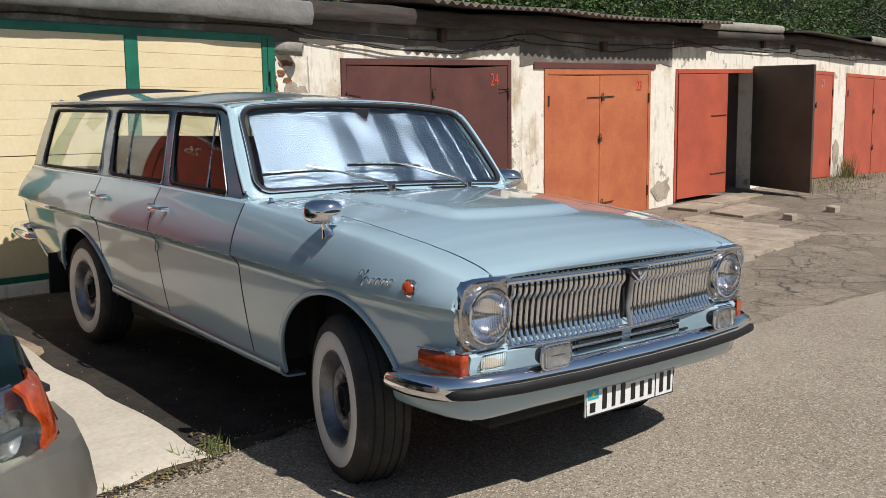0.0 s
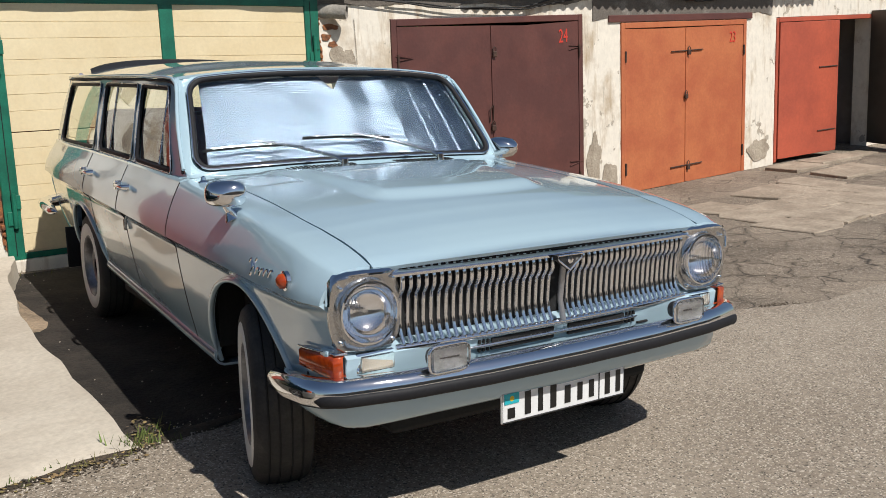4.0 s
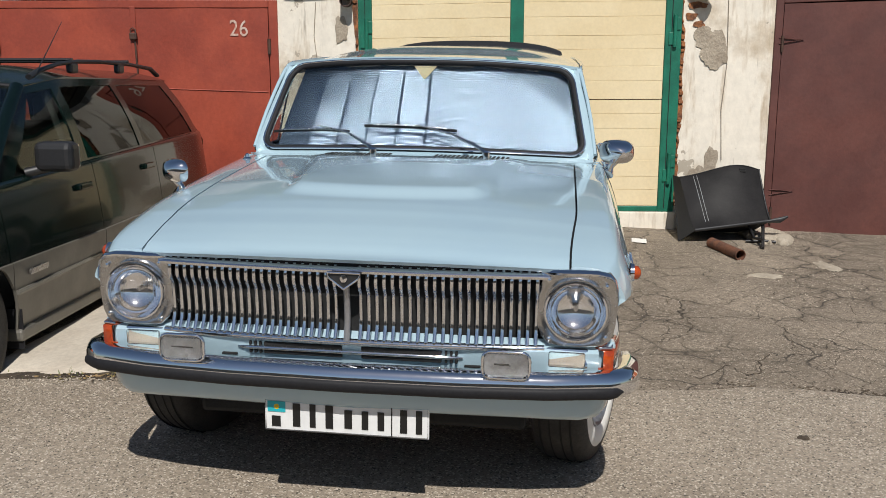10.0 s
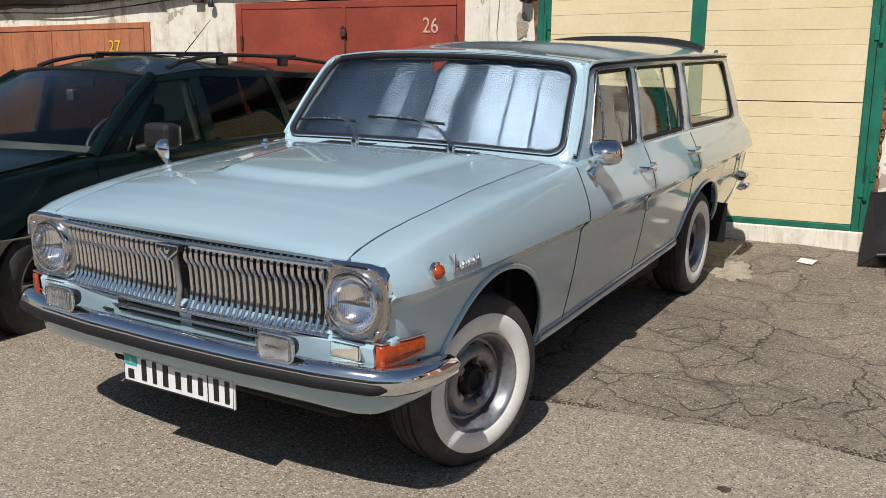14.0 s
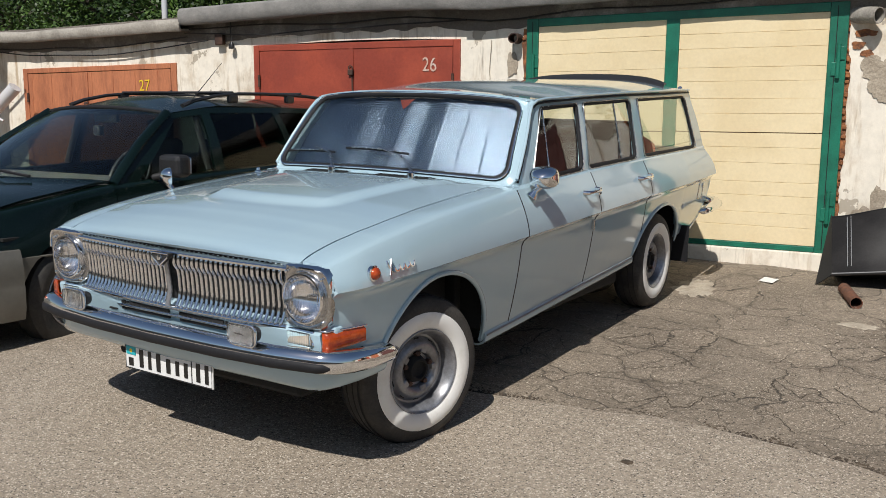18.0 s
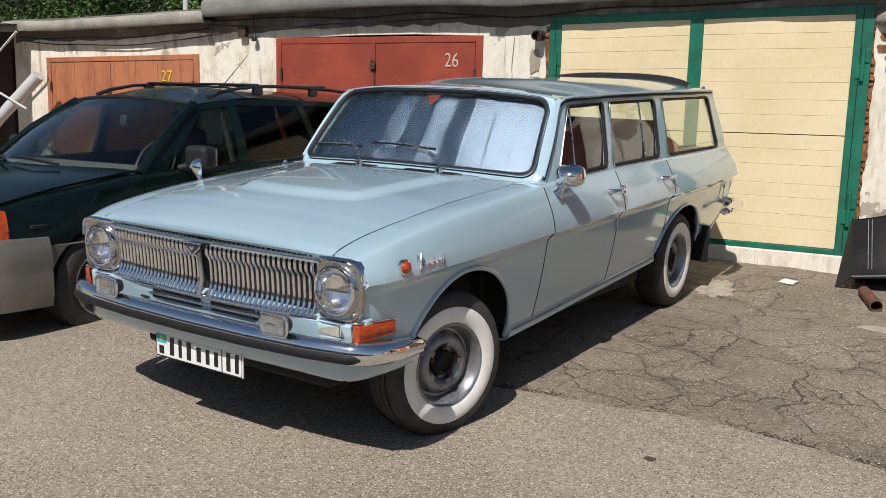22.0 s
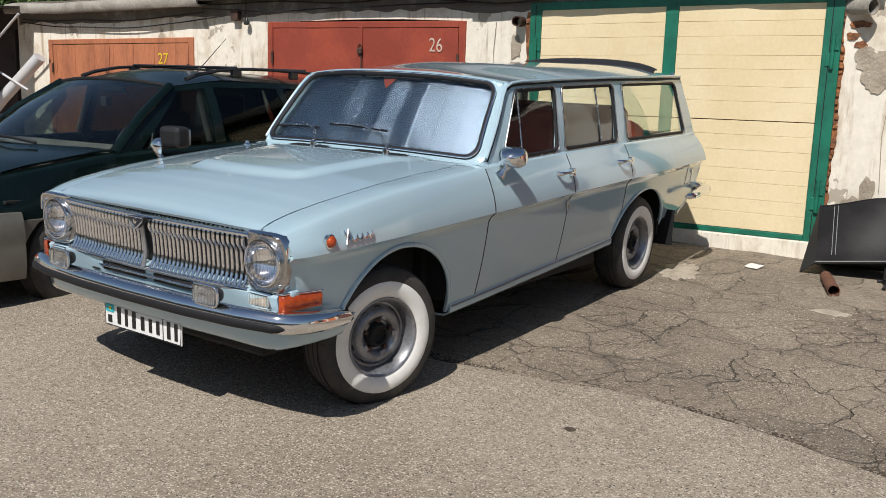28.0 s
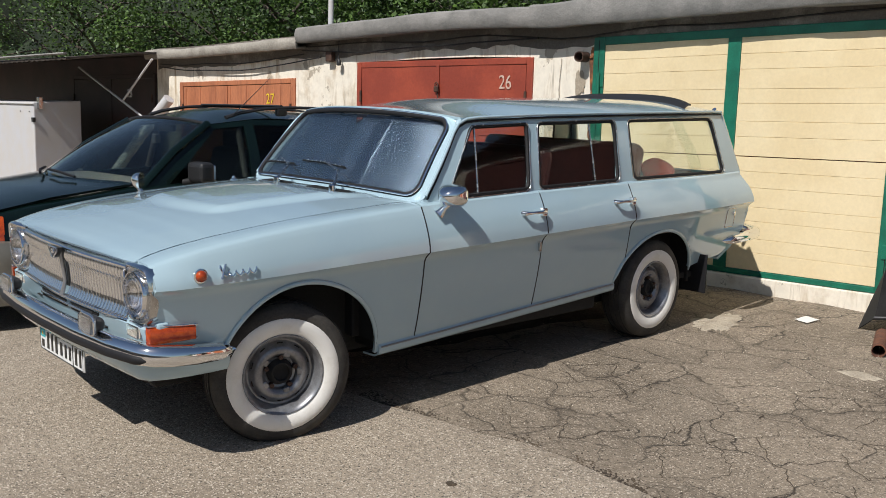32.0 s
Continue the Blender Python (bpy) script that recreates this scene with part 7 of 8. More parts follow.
# ---- under and inside ----
part("underbody", block((-0.55, 0.10, 0.30), (0.55, 4.25, 0.46), 0.02), M_dark, wagon)
part("floor_pan", block((-0.735, 1.20, 0.33), (0.735, 3.06, 0.42), 0.015), M_dark, wagon)
part("firewall", block((-0.66, 1.10, 0.40), (0.66, 1.16, 1.03), 0.01), M_dark, wagon)
part("engine", block((-0.35, 0.15, 0.40), (0.35, 1.0, 0.80), 0.05), M_dark, wagon)
part("cabin_floor", block((-0.73, 1.16, 0.42), (0.73, 4.20, 0.46), 0.005), M_dark, wagon)
for s in (1, -1):
    for y0, y1 in ((0.25, 1.14), (3.08, 4.06)):
        part("wheel_housing", block((min(s * 0.54, s * 0.60), y0, 0.35), (max(s * 0.54, s * 0.60), y1, 0.80), 0.01), M_dark, wagon)
        part("wheel_housing_top", block((min(s * 0.56, s * 0.77), y0, 0.74 + (0.03 if y0 > 2 else 0)), (max(s * 0.56, s * 0.77), y1, 0.76 + (0.03 if y0 > 2 else 0)), 0.004), M_dark, wagon)
    part("arch_liner", block((min(s * 0.58, s * 0.75), 4.04, 0.40), (max(s * 0.58, s * 0.75), 4.06, 0.80), 0.004), M_dark, wagon)
    part("arch_liner", block((min(s * 0.58, s * 0.74), 3.10, 0.48), (max(s * 0.58, s * 0.74), 3.12, 0.80), 0.004), M_dark, wagon)
    part("arch_liner", block((min(s * 0.56, s * 0.77), 1.14, 0.40), (max(s * 0.56, s * 0.77), 1.16, 0.78), 0.004), M_dark, wagon)
    part("arch_liner", block((min(s * 0.56, s * 0.80), 0.16, 0.42), (max(s * 0.56, s * 0.80), 0.18, 0.76), 0.004), M_dark, wagon)
    part("cargo_lining", block((min(s * 0.745, s * 0.765), 3.12, 0.80), (max(s * 0.745, s * 0.765), 4.35, 1.05), 0.008), M_trim_grey, wagon)
    part("door_lining", block((min(s * 0.745, s * 0.765), 1.45, 0.50), (max(s * 0.745, s * 0.765), 3.10, 1.05), 0.008), M_interior, wagon, "dark red door lining")
dash = part("dashboard", block((-0.72, 1.30, 0.80), (0.72, 1.52, 1.03), 0.03), M_black_plastic, wagon)
st_ = bar("steering_wheel", [Vector((0.36, 1.66, 0.99)) + Vector((0.20 * math.cos(a), 0.09 * math.sin(a), 0.18 * math.sin(a))) for a in np.linspace(0, 6.283, 33)[:-1]], 0.012, M_black_plastic, wagon, closed=True)
bar("spoke", [(0.17, 1.66, 0.99), (0.36, 1.64, 0.97), (0.55, 1.66, 0.99)], 0.012, M_black_plastic, st_)
for nm, y, z0 in (("front_seat", 1.98, 0.48), ("rear_seat", 2.92, 0.50)):
    seat = part(nm, block((-0.68, y, z0), (0.68, y + 0.50, z0 + 0.28), 0.06, 3), M_interior, wagon, "dark red vinyl bench seat")
    part("backrest", turned(block((-0.68, -0.07, 0), (0.68, 0.07, 0.62), 0.06, 3), pose(0, y + 0.50, z0 + 0.22, -12)), M_interior, seat)
part("cargo_floor", block((-0.72, 3.55, 0.74), (0.72, 4.45, 0.78), 0.01), M_trim_grey, wagon)
bm = bmesh.new()
bmesh.ops.create_icosphere(bm, subdivisions=3, radius=0.11)
for v in bm.verts:
    v.co += v.normal * 0.035 * noise.noise(v.co * 9)
    v.co.z *= 0.8
part("bundle", turned(bm, Matrix.Translation((0.50, 3.98, 1.13))), M_sign_red, wagon, "crumpled red bundle", smooth=60)
part("cargo_box", block((0.15, 3.62, 0.78), (0.70, 4.22, 1.055), 0.02), M_black_plastic, wagon)


# the body's stations along the car and their sag, brought to the true wheelbase
STATIONS = ((-1.0, -1.0), (0.25, 0.25), (0.715, 0.660), (1.386, 1.350), (2.3565, 2.205), (3.2425, 3.010), (3.575, 3.345), (4.365, 4.150), (4.72, 4.475), (6.0, 5.755))
SAG = ((0.3, 0.0), (1.3, -0.012), (3.0, -0.038), (4.2, -0.060), (4.8, -0.066))
for ob in wagon.children_recursive:
    if ob.name.startswith(("front_wheel", "rear_wheel", "mudflap")) or ob.parent.name.startswith(("front_wheel", "rear_wheel")):
        continue
    at = ob.matrix_basis.copy()
    back = at.inverted()
    for v in ob.data.vertices:
        p = at @ v.co
        p.y = lin(p.y, *STATIONS)
        p.z += lin(p.y, *SAG)
        v.co = back @ p


# ---- dark green estate car ----
estate = thing("estate_car", "dark green estate car with greige lower cladding and roof rails", "car", pose(-3.915, -0.209, -0.116, 0, 0, 0.56))
e_plan = lambda y: lin(y, (0.06, 0.60), (0.12, 0.70), (0.22, 0.730), (0.36, 0.782), (0.55, 0.822), (0.93, 0.852), (2.4, 0.868), (3.6, 0.862), (4.2, 0.835), (4.5, 0.775), (4.62, 0.70))
e_belt = lambda y: lin(y, (0.2, 0.77), (0.55, 0.84), (1.2, 0.935), (2.4, 0.965), (4.0, 1.000), (4.6, 1.0))
e_clad = lambda y: lin(y, (0.1, 0.600), (2.0, 0.590), (4.6, 0.610))
E_ARCH = ((0.93, 0.385, 0.30, 0.385), (3.58, 0.385, 0.30, 0.385))


def e_low(y):
    z = 0.245
    for c, h, b, t in E_ARCH:
        d = abs(y - c) / h
        if d < 1:
            z = max(z, b + t * math.sqrt(1 - d * d))
    return z


def e_x(y, z):
    zb = e_belt(y)
    u = (z - 0.60) / (zb - 0.60)
    return e_plan(y) - ((0.045 + 0.035 * (1 - smooth_step(0.35, 1.1, y))) * u ** 1.4 if u > 0 else 0.035 * abs((z - 0.60) / 0.36) ** 2)


def e_side(name, y0, y1, s, lower):
    ys = set(np.linspace(y0, y1, 16))
    for c, h, _, _ in E_ARCH:
        ys |= {c + h * math.cos(a) for a in np.linspace(0, math.pi, 25)} | {c - h * 1.004, c + h * 1.004}
    cols = []
    for y in sorted(v for v in ys if y0 <= v <= y1):
        zc = e_clad(y)
        if lower:
            lo = min(e_low(y), zc - 0.004)
            zs, out = np.linspace(lo, zc, 8), 0.012
            col = [(s * (e_x(y, z) + out), y, z) for z in zs] + [(s * (e_x(y, zc) - 0.004), y, zc + 0.003)]
        else:
            lo = max(zc - 0.01, min(e_low(y), e_belt(y) - 0.08))
            col = [(s * e_x(y, z), y, z) for z in np.linspace(lo, e_belt(y), 9)]
            xb, zb = abs(col[-1][0]), col[-1][2]
            for k in range(1, 5):
                a = k / 4 * math.pi / 2
                inner = 0.10 if y < 1.25 else 0.045
                col.append((s * (xb - inner * (1 - math.cos(a))), y, zb + 0.028 * math.sin(a)))
        cols.append(col)
    return sheet(name, cols, M_sub_low if lower else M_sub_paint, estate, toward=(s, 0, 0), smooth=35, solid=0.014)


for s in (1, -1):
    for nm, a, b in (("fender", 0.36, 1.275), ("front_door", 1.281, 2.275), ("rear_door", 2.281, 3.22), ("rear_quarter", 3.226, 4.62)):
        up = e_side(nm, a, b, s, False)
        e_side("lower_cladding", a + 0.001, b - 0.001, s, True)["label"] = "greige lower cladding"
        if "door" in nm:
            yh, zh = b - 0.16, e_belt(b) - 0.10
            x = e_x(yh, zh)
            part("door_handle", block((min(s * (x - 0.004), s * (x + 0.028)), yh - 0.08, zh - 0.018), (max(s * (x - 0.004), s * (x + 0.028)), yh + 0.08, zh + 0.018), 0.010), M_sub_paint, up)
            bar("side_moulding", [(s * (e_x(y, 0.47) + 0.016), y, 0.45 + 0.01 * (y - a)) for y in np.linspace(a + 0.01, b - 0.01, 8)], 0.014, M_sub_low, up, sides=6)
    part("badge", block((min(s * 0.872, s * 0.884), 1.40, 0.515), (max(s * 0.872, s * 0.884), 1.58, 0.545), 0.003), M_dull, estate)
    part("rocker", block((min(s * 0.72, s * 0.865), 1.31, 0.20), (max(s * 0.72, s * 0.865), 3.20, 0.262), 0.015), M_sub_low, estate)
    # glasshouse
    ec = [(1.27, 1.93), (1.49, 2.03), (2.20, 2.23), (2.30, 2.31), (3.08, 3.02), (3.16, 3.10), (4.20, 3.92), (4.46, 4.14)]

    def e_house(c, t):
        yb, yt = c
        zb, zt = e_belt(yb) + 0.022, lin(yt, (1.9, 1.400), (2.4, 1.458), (4.1, 1.425))
        xb, xt = e_x(yb, e_belt(yb)) - 0.03, lin(yt, (1.9, 0.600), (2.3, 0.618), (3.9, 0.590), (4.2, 0.56))
        return Vector((s * (xb + (xt - xb) * t + 0.022 * math.sin(math.pi * t)), yb + (yt - yb) * t, zb + (zt - zb) * t))

    pts, faces = [], []
    tt = [0, 0.03, 0.35, 0.65, 0.90, 1.0]
    for c in ec:
        pts += [e_house(c, t) for t in tt]
    for i in range(7):
        for j in range(5):
            if i in (1, 3, 5) and 1 <= j <= 3:
                continue
            q = (i * 6 + j, (i + 1) * 6 + j, (i + 1) * 6 + j + 1, i * 6 + j + 1)
            faces.append(q if s > 0 else q[::-1])
    make("window_frame", pts, faces, M_sub_paint, estate, smooth=40, solid=0.02)
    for i, nm, mt in ((1, "front_window", M_side_glass), (3, "rear_window", M_tint), (5, "cargo_window", M_tint)):
        (b0, t0), (b1, t1) = ec[i], ec[i + 1]
        g = sheet(nm, [[e_house((b0 + (b1 - b0) * a, t0 + (t1 - t0) * a), 0.03 + 0.87 * v) - Vector((s * 0.006, 0, 0)) for a in np.linspace(0, 1, 5)] for v in np.linspace(0, 1, 5)], mt, estate, toward=(s, 0, 0), smooth=60, solid=0.004)
        g.visible_shadow = False
    bar("pillar_trim", [e_house(ec[2], 0.05) - Vector((s * 0.035, 0.03, 0)), e_house(ec[2], 0.9) - Vector((s * 0.035, 0.03, 0))], 0.03, M_dark_grey, estate, flat=0.6)
    # roof rail on feet
    rl = bar("roof_rail", [(s * 0.585, y, z) for y, z in ((2.10, 1.455), (2.22, 1.492), (2.45, 1.530), (2.7, 1.546), (3.0, 1.548), (3.5, 1.535), (3.85, 1.510), (3.98, 1.462))], [0.02, 0.018, 0.016, 0.016, 0.016, 0.016, 0.018, 0.02], M_black_plastic, estate, "black roof rail", sides=8, flat=0.8)
    for y in (2.62, 3.3):
        part("foot", block((min(s * 0.565, s * 0.605), y - 0.05, 1.475), (max(s * 0.565, s * 0.605), y + 0.05, 1.54), 0.015), M_black_plastic, rl)
    # door mirror
    mr = part("door_mirror", turned(block((-0.10, -0.06, -0.075), (0.10, 0.06, 0.075), 0.035, 3), pose(s * 0.925, 1.67, 1.065)), M_black_plastic, estate, "black door mirror")
    part("mirror_glass", turned(block((-0.085, 0.058, -0.058), (0.085, 0.064, 0.058), 0.01), pose(s * 0.925, 1.67, 1.065)), M_chrome, mr)
    bar("mirror_arm", [(s * 0.78, 1.62, 0.985), (s * 0.88, 1.66, 1.01)], 0.025, M_black_plastic, mr)

for y in (2.62, 3.45):
    bar("roof_cross_bar", [(x, y, 1.555) for x in (-0.59, 0.0, 0.59)], 0.014, M_black_plastic, estate, "black roof cross bar", flat=0.7)
rows = []
for v in np.linspace(0, 1, 18):
    row = []
    for u in np.linspace(-1, 1, 21):
        y = 1.90 - 0.06 * (1 - u * u) + (2.30 + 0.06 * (1 - u * u)) * v
        zt, xt = lin(y, (1.9, 1.400), (2.4, 1.458), (4.1, 1.425)), lin(y, (1.9, 0.605), (2.3, 0.622), (3.9, 0.595), (4.2, 0.56))
        row.append((u * xt, y, zt + (0.040 + 0.034 * smooth_step(1.86, 2.35, y)) * (1 - abs(u) ** 2.4)))
    rows.append(row)
sheet("roof", rows, M_sub_paint, estate, toward=(0, 0, 1), smooth=50, solid=0.02)
w_b = lambda u: Vector((0.76 * u, 1.00 + 0.28 * u * u, 0.990 - 0.02 * u * u))
w_t = lambda u: Vector((0.60 * u, 1.845 + 0.07 * u * u, 1.441 - 0.036 * abs(u) ** 2.4))
g = sheet("windscreen", [[w_b(u).lerp(w_t(u), v) + Vector((0, -0.03 * math.sin(math.pi * v), 0.02 * math.sin(math.pi * v))) for u in np.linspace(-1, 1, 17)] for v in np.linspace(0, 1, 8)], M_pane, estate, toward=(0, -1, 0.5), smooth=60, solid=0.005)
g.visible_shadow = False
for s in (1, -1):
    bar("pillar", [w_b(s * 0.99) + Vector((s * 0.01, 0.02, -0.01)), w_b(s).lerp(w_t(s), 0.5) + Vector((s * 0.012, -0.01, 0.015)), w_t(s) + Vector((s * 0.005, 0.01, 0))], 0.038, M_sub_paint, estate, flat=0.8)
bar("screen_edge", [w_t(u) for u in np.linspace(-1, 1, 13)], 0.014, M_rubber, estate)
# bonnet
e_nose = lambda x: 0.05 + 0.20 * (abs(x) / 0.74) ** 3
rows = []
for v in np.linspace(0, 1, 22):
    row = []
    for u in np.linspace(-1, 1, 25):
        x = u * (0.655 + 0.105 * v)
        y0, y1 = e_nose(x) + 0.05, 1.04 + 0.24 * u * u
        y = y0 + (y1 - y0) * v
        z = lin(y, (0.1, 0.775), (0.3, 0.83), (0.7, 0.915), (1.2, 0.985)) + 0.035 * (1 - abs(u) ** 2.5)
        if v < 0.06:
            z -= 0.03 * (1 - v / 0.06) ** 2
        row.append((x, y, z))
    rows.append(row)
hd = sheet("bonnet", rows, M_sub_paint, estate, toward=(0, 0, 1), smooth=45, solid=0.015)
part("badge_strip", turned(block((-0.16, -0.012, -0.002), (0.16, 0.012, 0.002), 0.001), pose(0.44, 0.30, 0.856, 14, 8, 20)), M_plate, hd, "pale lettering strip")
part("badge_dot", turned(block((-0.02, -0.012, -0.002), (0.02, 0.012, 0.002), 0.001), pose(0.612, 0.372, 0.846, 14, 8, 30)), M_sign_red, hd)
# nose: bumper, grille, lamps
path = [(0.846, 0.56), (0.822, 0.36), (0.782, 0.22), (0.70, 0.12), (0.50, 0.05), (0.22, 0.012), (0.0, 0.0)]
path = path + [(-x, y) for x, y in path[-2::-1]]


def sweep(name, prof, mat, label="", pts=path, parent=estate):
    rows = []
    for i, (x, y) in enumerate(pts):
        a, b = pts[max(i - 1, 0)], pts[min(i + 1, len(pts) - 1)]
        d = Vector((b[0] - a[0], b[1] - a[1], 0)).normalized()
        nr = Vector((d.y, -d.x, 0))
        if nr.dot(Vector((x, y - 0.9, 0))) < 0:
            nr = -nr
        rows.append([Vector((x, y, z)) + nr * o for o, z in prof])
    return sheet(name, rows, mat, parent, label, toward=(0, -1, 0.1), smooth=45, solid=0.012)


sweep("front_bumper", [(-0.06, 0.655), (-0.012, 0.648), (0.006, 0.60), (0.02, 0.50), (0.012, 0.46), (0.018, 0.44), (0.016, 0.32), (0.0, 0.25), (-0.06, 0.235)], M_sub_low, "greige front bumper")
nose = [(0.44, 0.05), (0.22, 0.018), (0.0, 0.005), (-0.22, 0.018), (-0.44, 0.05)]
sweep("nose_panel", [(-0.05, 0.80), (-0.035, 0.78), (-0.03, 0.62)], M_sub_paint, pts=nose)
sweep("grille", [(-0.02, 0.76), (-0.015, 0.72), (-0.02, 0.64)], M_black_plastic, "black grille", pts=nose)
for s in (1, -1):
    hp = [(0.772, 0.36), (0.748, 0.275), (0.715, 0.205), (0.662, 0.145), (0.58, 0.095), (0.46, 0.050)]
    hp = [(s * x, y) for x, y in hp]
    hl = sweep("headlamp", [(-0.10, 0.805), (-0.085, 0.79), (-0.060, 0.70), (-0.05, 0.62)], M_dull, "clear headlamp with amber corner", pts=hp)
    ln = sweep("lens", [(-0.075, 0.810), (-0.045, 0.785), (-0.015, 0.70), (-0.006, 0.622)], M_glass, pts=hp[3:], parent=hl)
    ln.visible_shadow = False
    for x, y, r in ((0.585, 0.165, 0.060), (0.485, 0.125, 0.056)):
        make("reflector", *lathe([(y - 0.030, r), (y, r * 0.9), (y + 0.03, r * 0.4), (y + 0.035, 0.002)], "y", 24, (s * x, 0, 0.71)), M_reflector, hl, smooth=60)
    sweep("lamp_bar", [(-0.058, 0.712), (-0.040, 0.709), (-0.038, 0.700), (-0.055, 0.697)], M_black_plastic, pts=hp[3:], parent=hl)
    am = sweep("amber_corner", [(-0.072, 0.808), (-0.045, 0.785), (-0.018, 0.70), (-0.010, 0.655)], M_amber, "amber corner lens", pts=hp[:4], parent=hl)
rows = [[(u * lin(z, (0.3, 0.70), (1.0, 0.70), (1.43, 0.54)), lin(z, (0.3, 4.60), (0.95, 4.62), (1.43, 4.14)) + 0.05 * (1 - u * u), z) for u in np.linspace(-1, 1, 9)] for z in np.linspace(0.3, 1.43, 8)]
sheet("tailgate", rows, M_sub_paint, estate, toward=(0, 1, 0), smooth=50, solid=0.02)
# whip aerial
bar("aerial", [(0.60, 2.13, 1.455), (0.60, 2.32, 1.615), (0.60, 2.50, 1.77)], [0.004, 0.003, 0.0018], M_black_plastic, estate, sides=6)
# wipers
for x0, x1 in ((0.35, -0.15), (-0.10, -0.60)):
    w = bar("wiper", [w_b(x0 / 0.76) + Vector((0, -0.05, 0.03)), w_b(x0 * 0.6 / 0.76) + Vector((-0.1, -0.02, 0.05)), w_b(x1 / 0.76) + Vector((0, 0.03, 0.05))], 0.010, M_rubber, estate, "black wiper")
# interior
part("dashboard", block((-0.70, 1.18, 0.70), (0.70, 1.62, 0.985), 0.05, 3), M_dark_grey, estate, "grey dashboard")
for x in (-0.36, 0.36):
    st2 = part("seat", block((x - 0.25, 2.05, 0.42), (x + 0.25, 2.60, 0.62), 0.06, 3), M_dark_grey, estate, "grey seat")
    part("backrest", turned(block((-0.25, -0.06, 0), (0.25, 0.06, 0.66), 0.06, 3), pose(x, 2.62, 0.55, -14)), M_dark_grey, st2)
    part("head_restraint", block((x - 0.12, 2.74, 1.18), (x + 0.12, 2.84, 1.34), 0.04, 3), M_dark_grey, st2)
bar("steering_wheel", [Vector((0.36, 1.80, 0.98)) + Vector((0.18 * math.cos(a), 0.08 * math.sin(a), 0.16 * math.sin(a))) for a in np.linspace(0, 6.283, 29)[:-1]], 0.014, M_black_plastic, estate, closed=True)
part("interior_mirror", block((-0.12, 1.92, 1.33), (0.12, 1.95, 1.39), 0.01), M_black_plastic, estate)
part("dash_camera", block((0.03, 1.78, 1.24), (0.09, 1.83, 1.31), 0.008), M_black_plastic, estate)
part("cabin_floor", block((-0.78, 1.1, 0.30), (0.78, 4.5, 0.36), 0.01), M_dark, estate)
part("cargo_cover", block((-0.70, 3.2, 0.90), (0.70, 4.4, 0.93), 0.01), M_dark, estate)
part("headlining", block((-0.56, 2.05, 1.388), (0.56, 4.05, 1.402), 0.005), M_dark_grey, estate)
part("underbody", block((-0.55, 0.25, 0.22), (0.55, 4.5, 0.32), 0.02), M_dark, estate)
part("engine_bay", block((-0.50, 0.25, 0.30), (0.50, 1.1, 0.72), 0.03), M_dark, estate)
for s in (1, -1):
    for y0 in (0.48, 3.13):
        part("wheel_housing", block((min(s * 0.50, s * 0.56), y0, 0.30), (max(s * 0.50, s * 0.56), y0 + 0.9, 0.76), 0.01), M_dark, estate)
        part("wheel_housing_top", block((min(s * 0.52, s * 0.80), y0, 0.70), (max(s * 0.52, s * 0.80), y0 + 0.9, 0.72), 0.004), M_dark, estate)
    part("mudflap", block((min(s * 0.66, s * 0.86), 1.325, 0.16), (max(s * 0.66, s * 0.86), 1.335, 0.36), 0.003), M_rubber, estate)


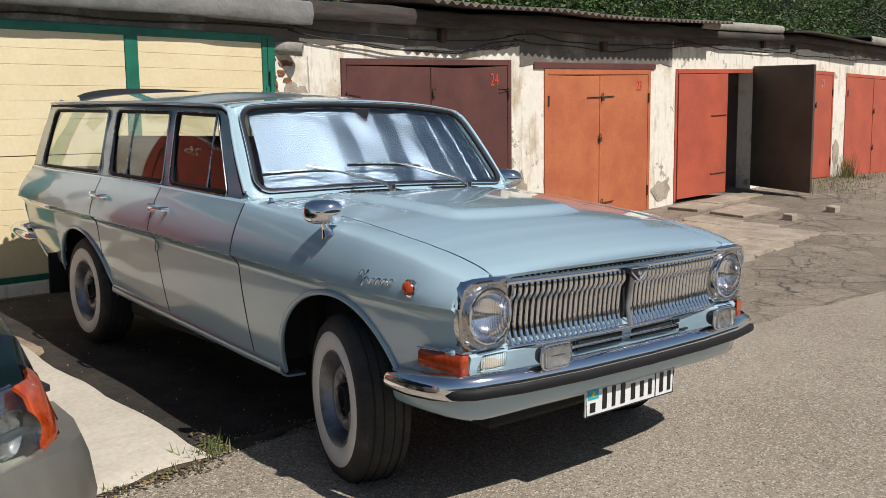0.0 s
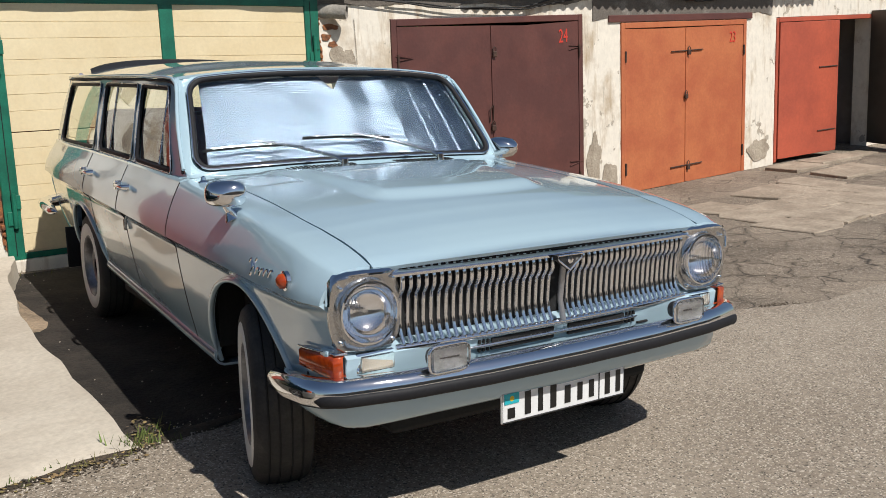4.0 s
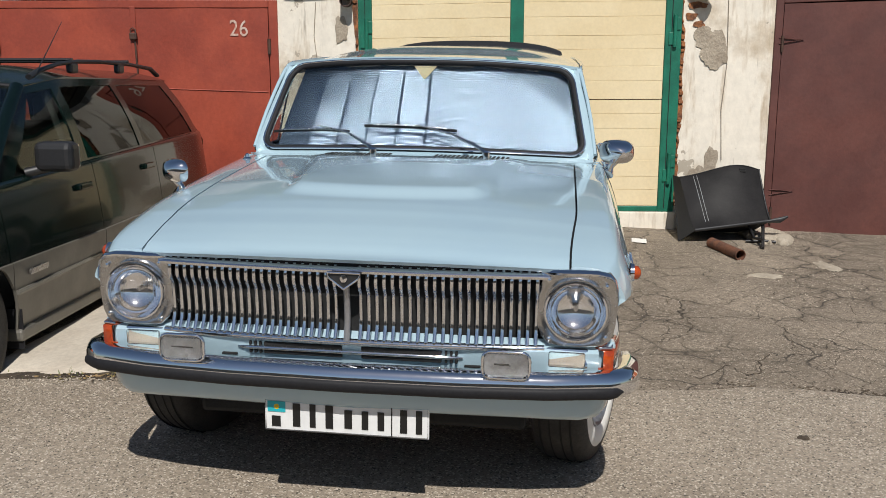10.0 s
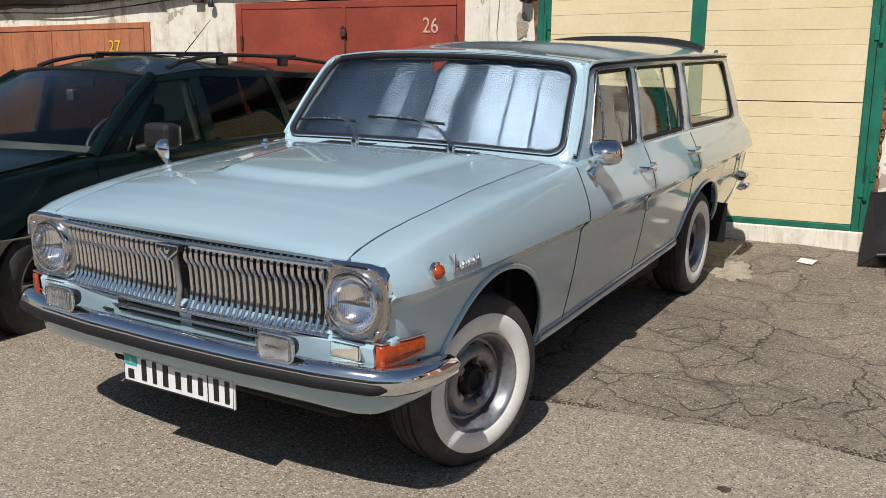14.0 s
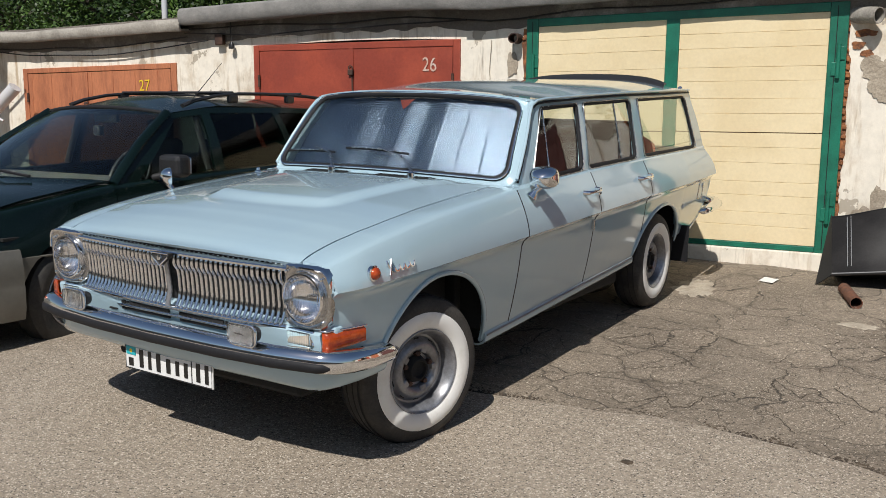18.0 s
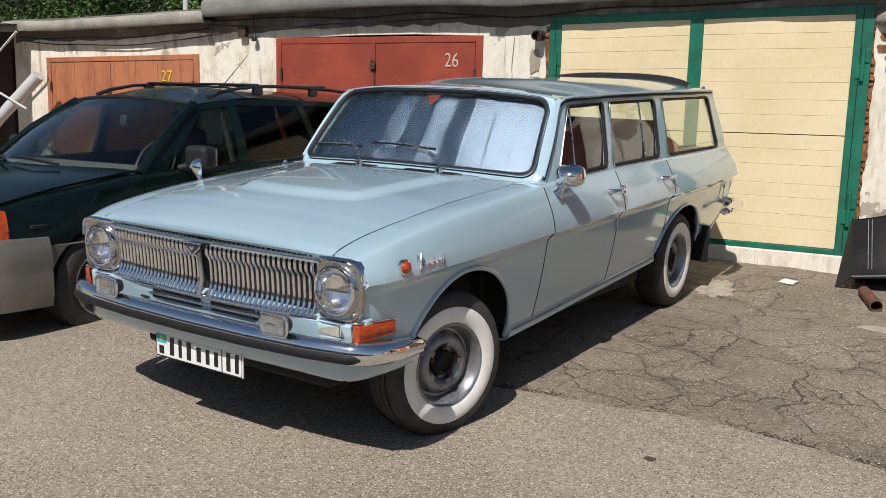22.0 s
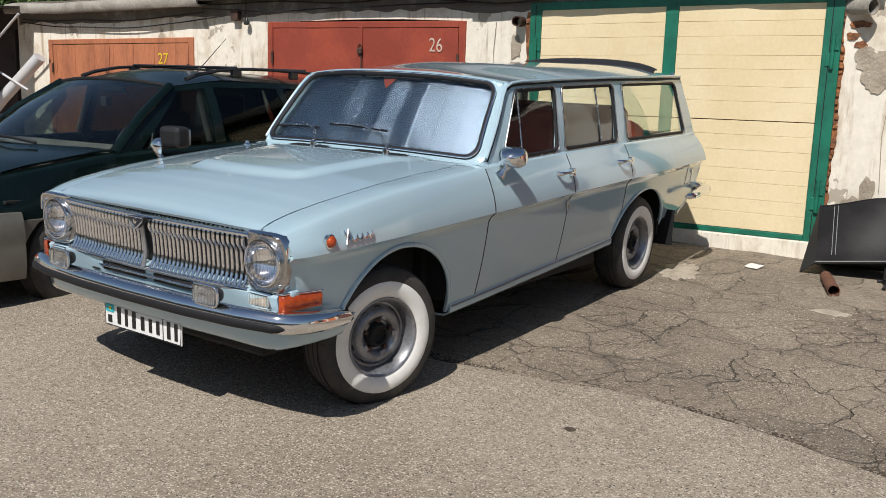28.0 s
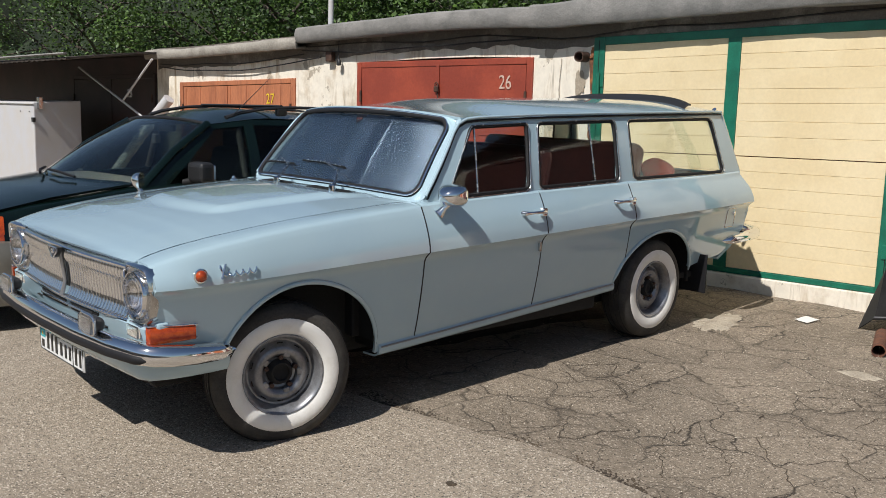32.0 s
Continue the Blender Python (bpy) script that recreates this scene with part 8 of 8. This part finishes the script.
def alloy(c, s):
    w = part("wheel", block((-0.01, -0.01, -0.01), (0.01, 0.01, 0.01)), M_dark, estate, "five-spoke alloy wheel with black tyre")
    R = 0.325
    make("tyre", *lathe([(s * a, r) for a, r in ((-0.09, 0.20), (-0.105, 0.25), (-0.095, 0.30), (-0.07, R), (0.07, R), (0.092, 0.305), (0.104, 0.265), (0.100, 0.225), (0.088, 0.205))], "x", 52), M_tyre, w, smooth=40)
    make("rim", *lathe([(s * a, r) for a, r in ((0.090, 0.207), (0.094, 0.203), (0.088, 0.195), (0.05, 0.190), (-0.05, 0.185), (-0.05, 0.02))], "x", 44), M_alloy, w, smooth=40)
    for k in range(5):
        a = 2 * math.pi * k / 5 + 0.35
        bm = bmesh.new()
        f1 = [(0.030, -0.028, 0.075), (0.030, 0.028, 0.075), (0.030, -0.036, 0.05), (0.030, 0.036, 0.05)]
        pts = [(s * x, y, z) for x, y, z in ((0.055, -0.034, 0.04), (0.055, 0.034, 0.04), (0.075, 0.022, 0.12), (0.080, 0.030, 0.192), (0.080, -0.030, 0.192), (0.075, -0.022, 0.12))]
        fr = [bm.verts.new(p) for p in pts]
        bk = [bm.verts.new((p[0] - s * 0.035, p[1] * 1.25, p[2])) for p in pts]
        bm.faces.new(fr)
        for i in range(6):
            bm.faces.new((fr[i], fr[(i + 1) % 6], bk[(i + 1) % 6], bk[i]))
        bmesh.ops.recalc_face_normals(bm, faces=bm.faces[:])
        part("spoke", turned(bm, Matrix.Rotation(a, 4, "X")), M_alloy, w)
        make("wheel_nut", *lathe([(s * 0.05, 0.010), (s * 0.066, 0.009), (s * 0.068, 0.001)], "x", 6, (0, 0.050 * math.cos(a + 0.6), 0.050 * math.sin(a + 0.6))), M_steel, w)
    make("hub_cap", *lathe([(s * 0.045, 0.065), (s * 0.060, 0.055), (s * 0.062, 0.032), (s * 0.070, 0.028), (s * 0.072, 0.001)], "x", 22), M_alloy, w, smooth=40)
    make("brake_disc", *lathe([(s * 0.0, 0.14), (s * 0.01, 0.14), (s * 0.012, 0.05)], "x", 28), M_steel, w, smooth=40)
    w.matrix_basis = pose(*c)


for s in (1, -1):
    alloy((s * 0.745, 0.93, 0.325), s)
    alloy((s * 0.745, 3.58, 0.345), s)
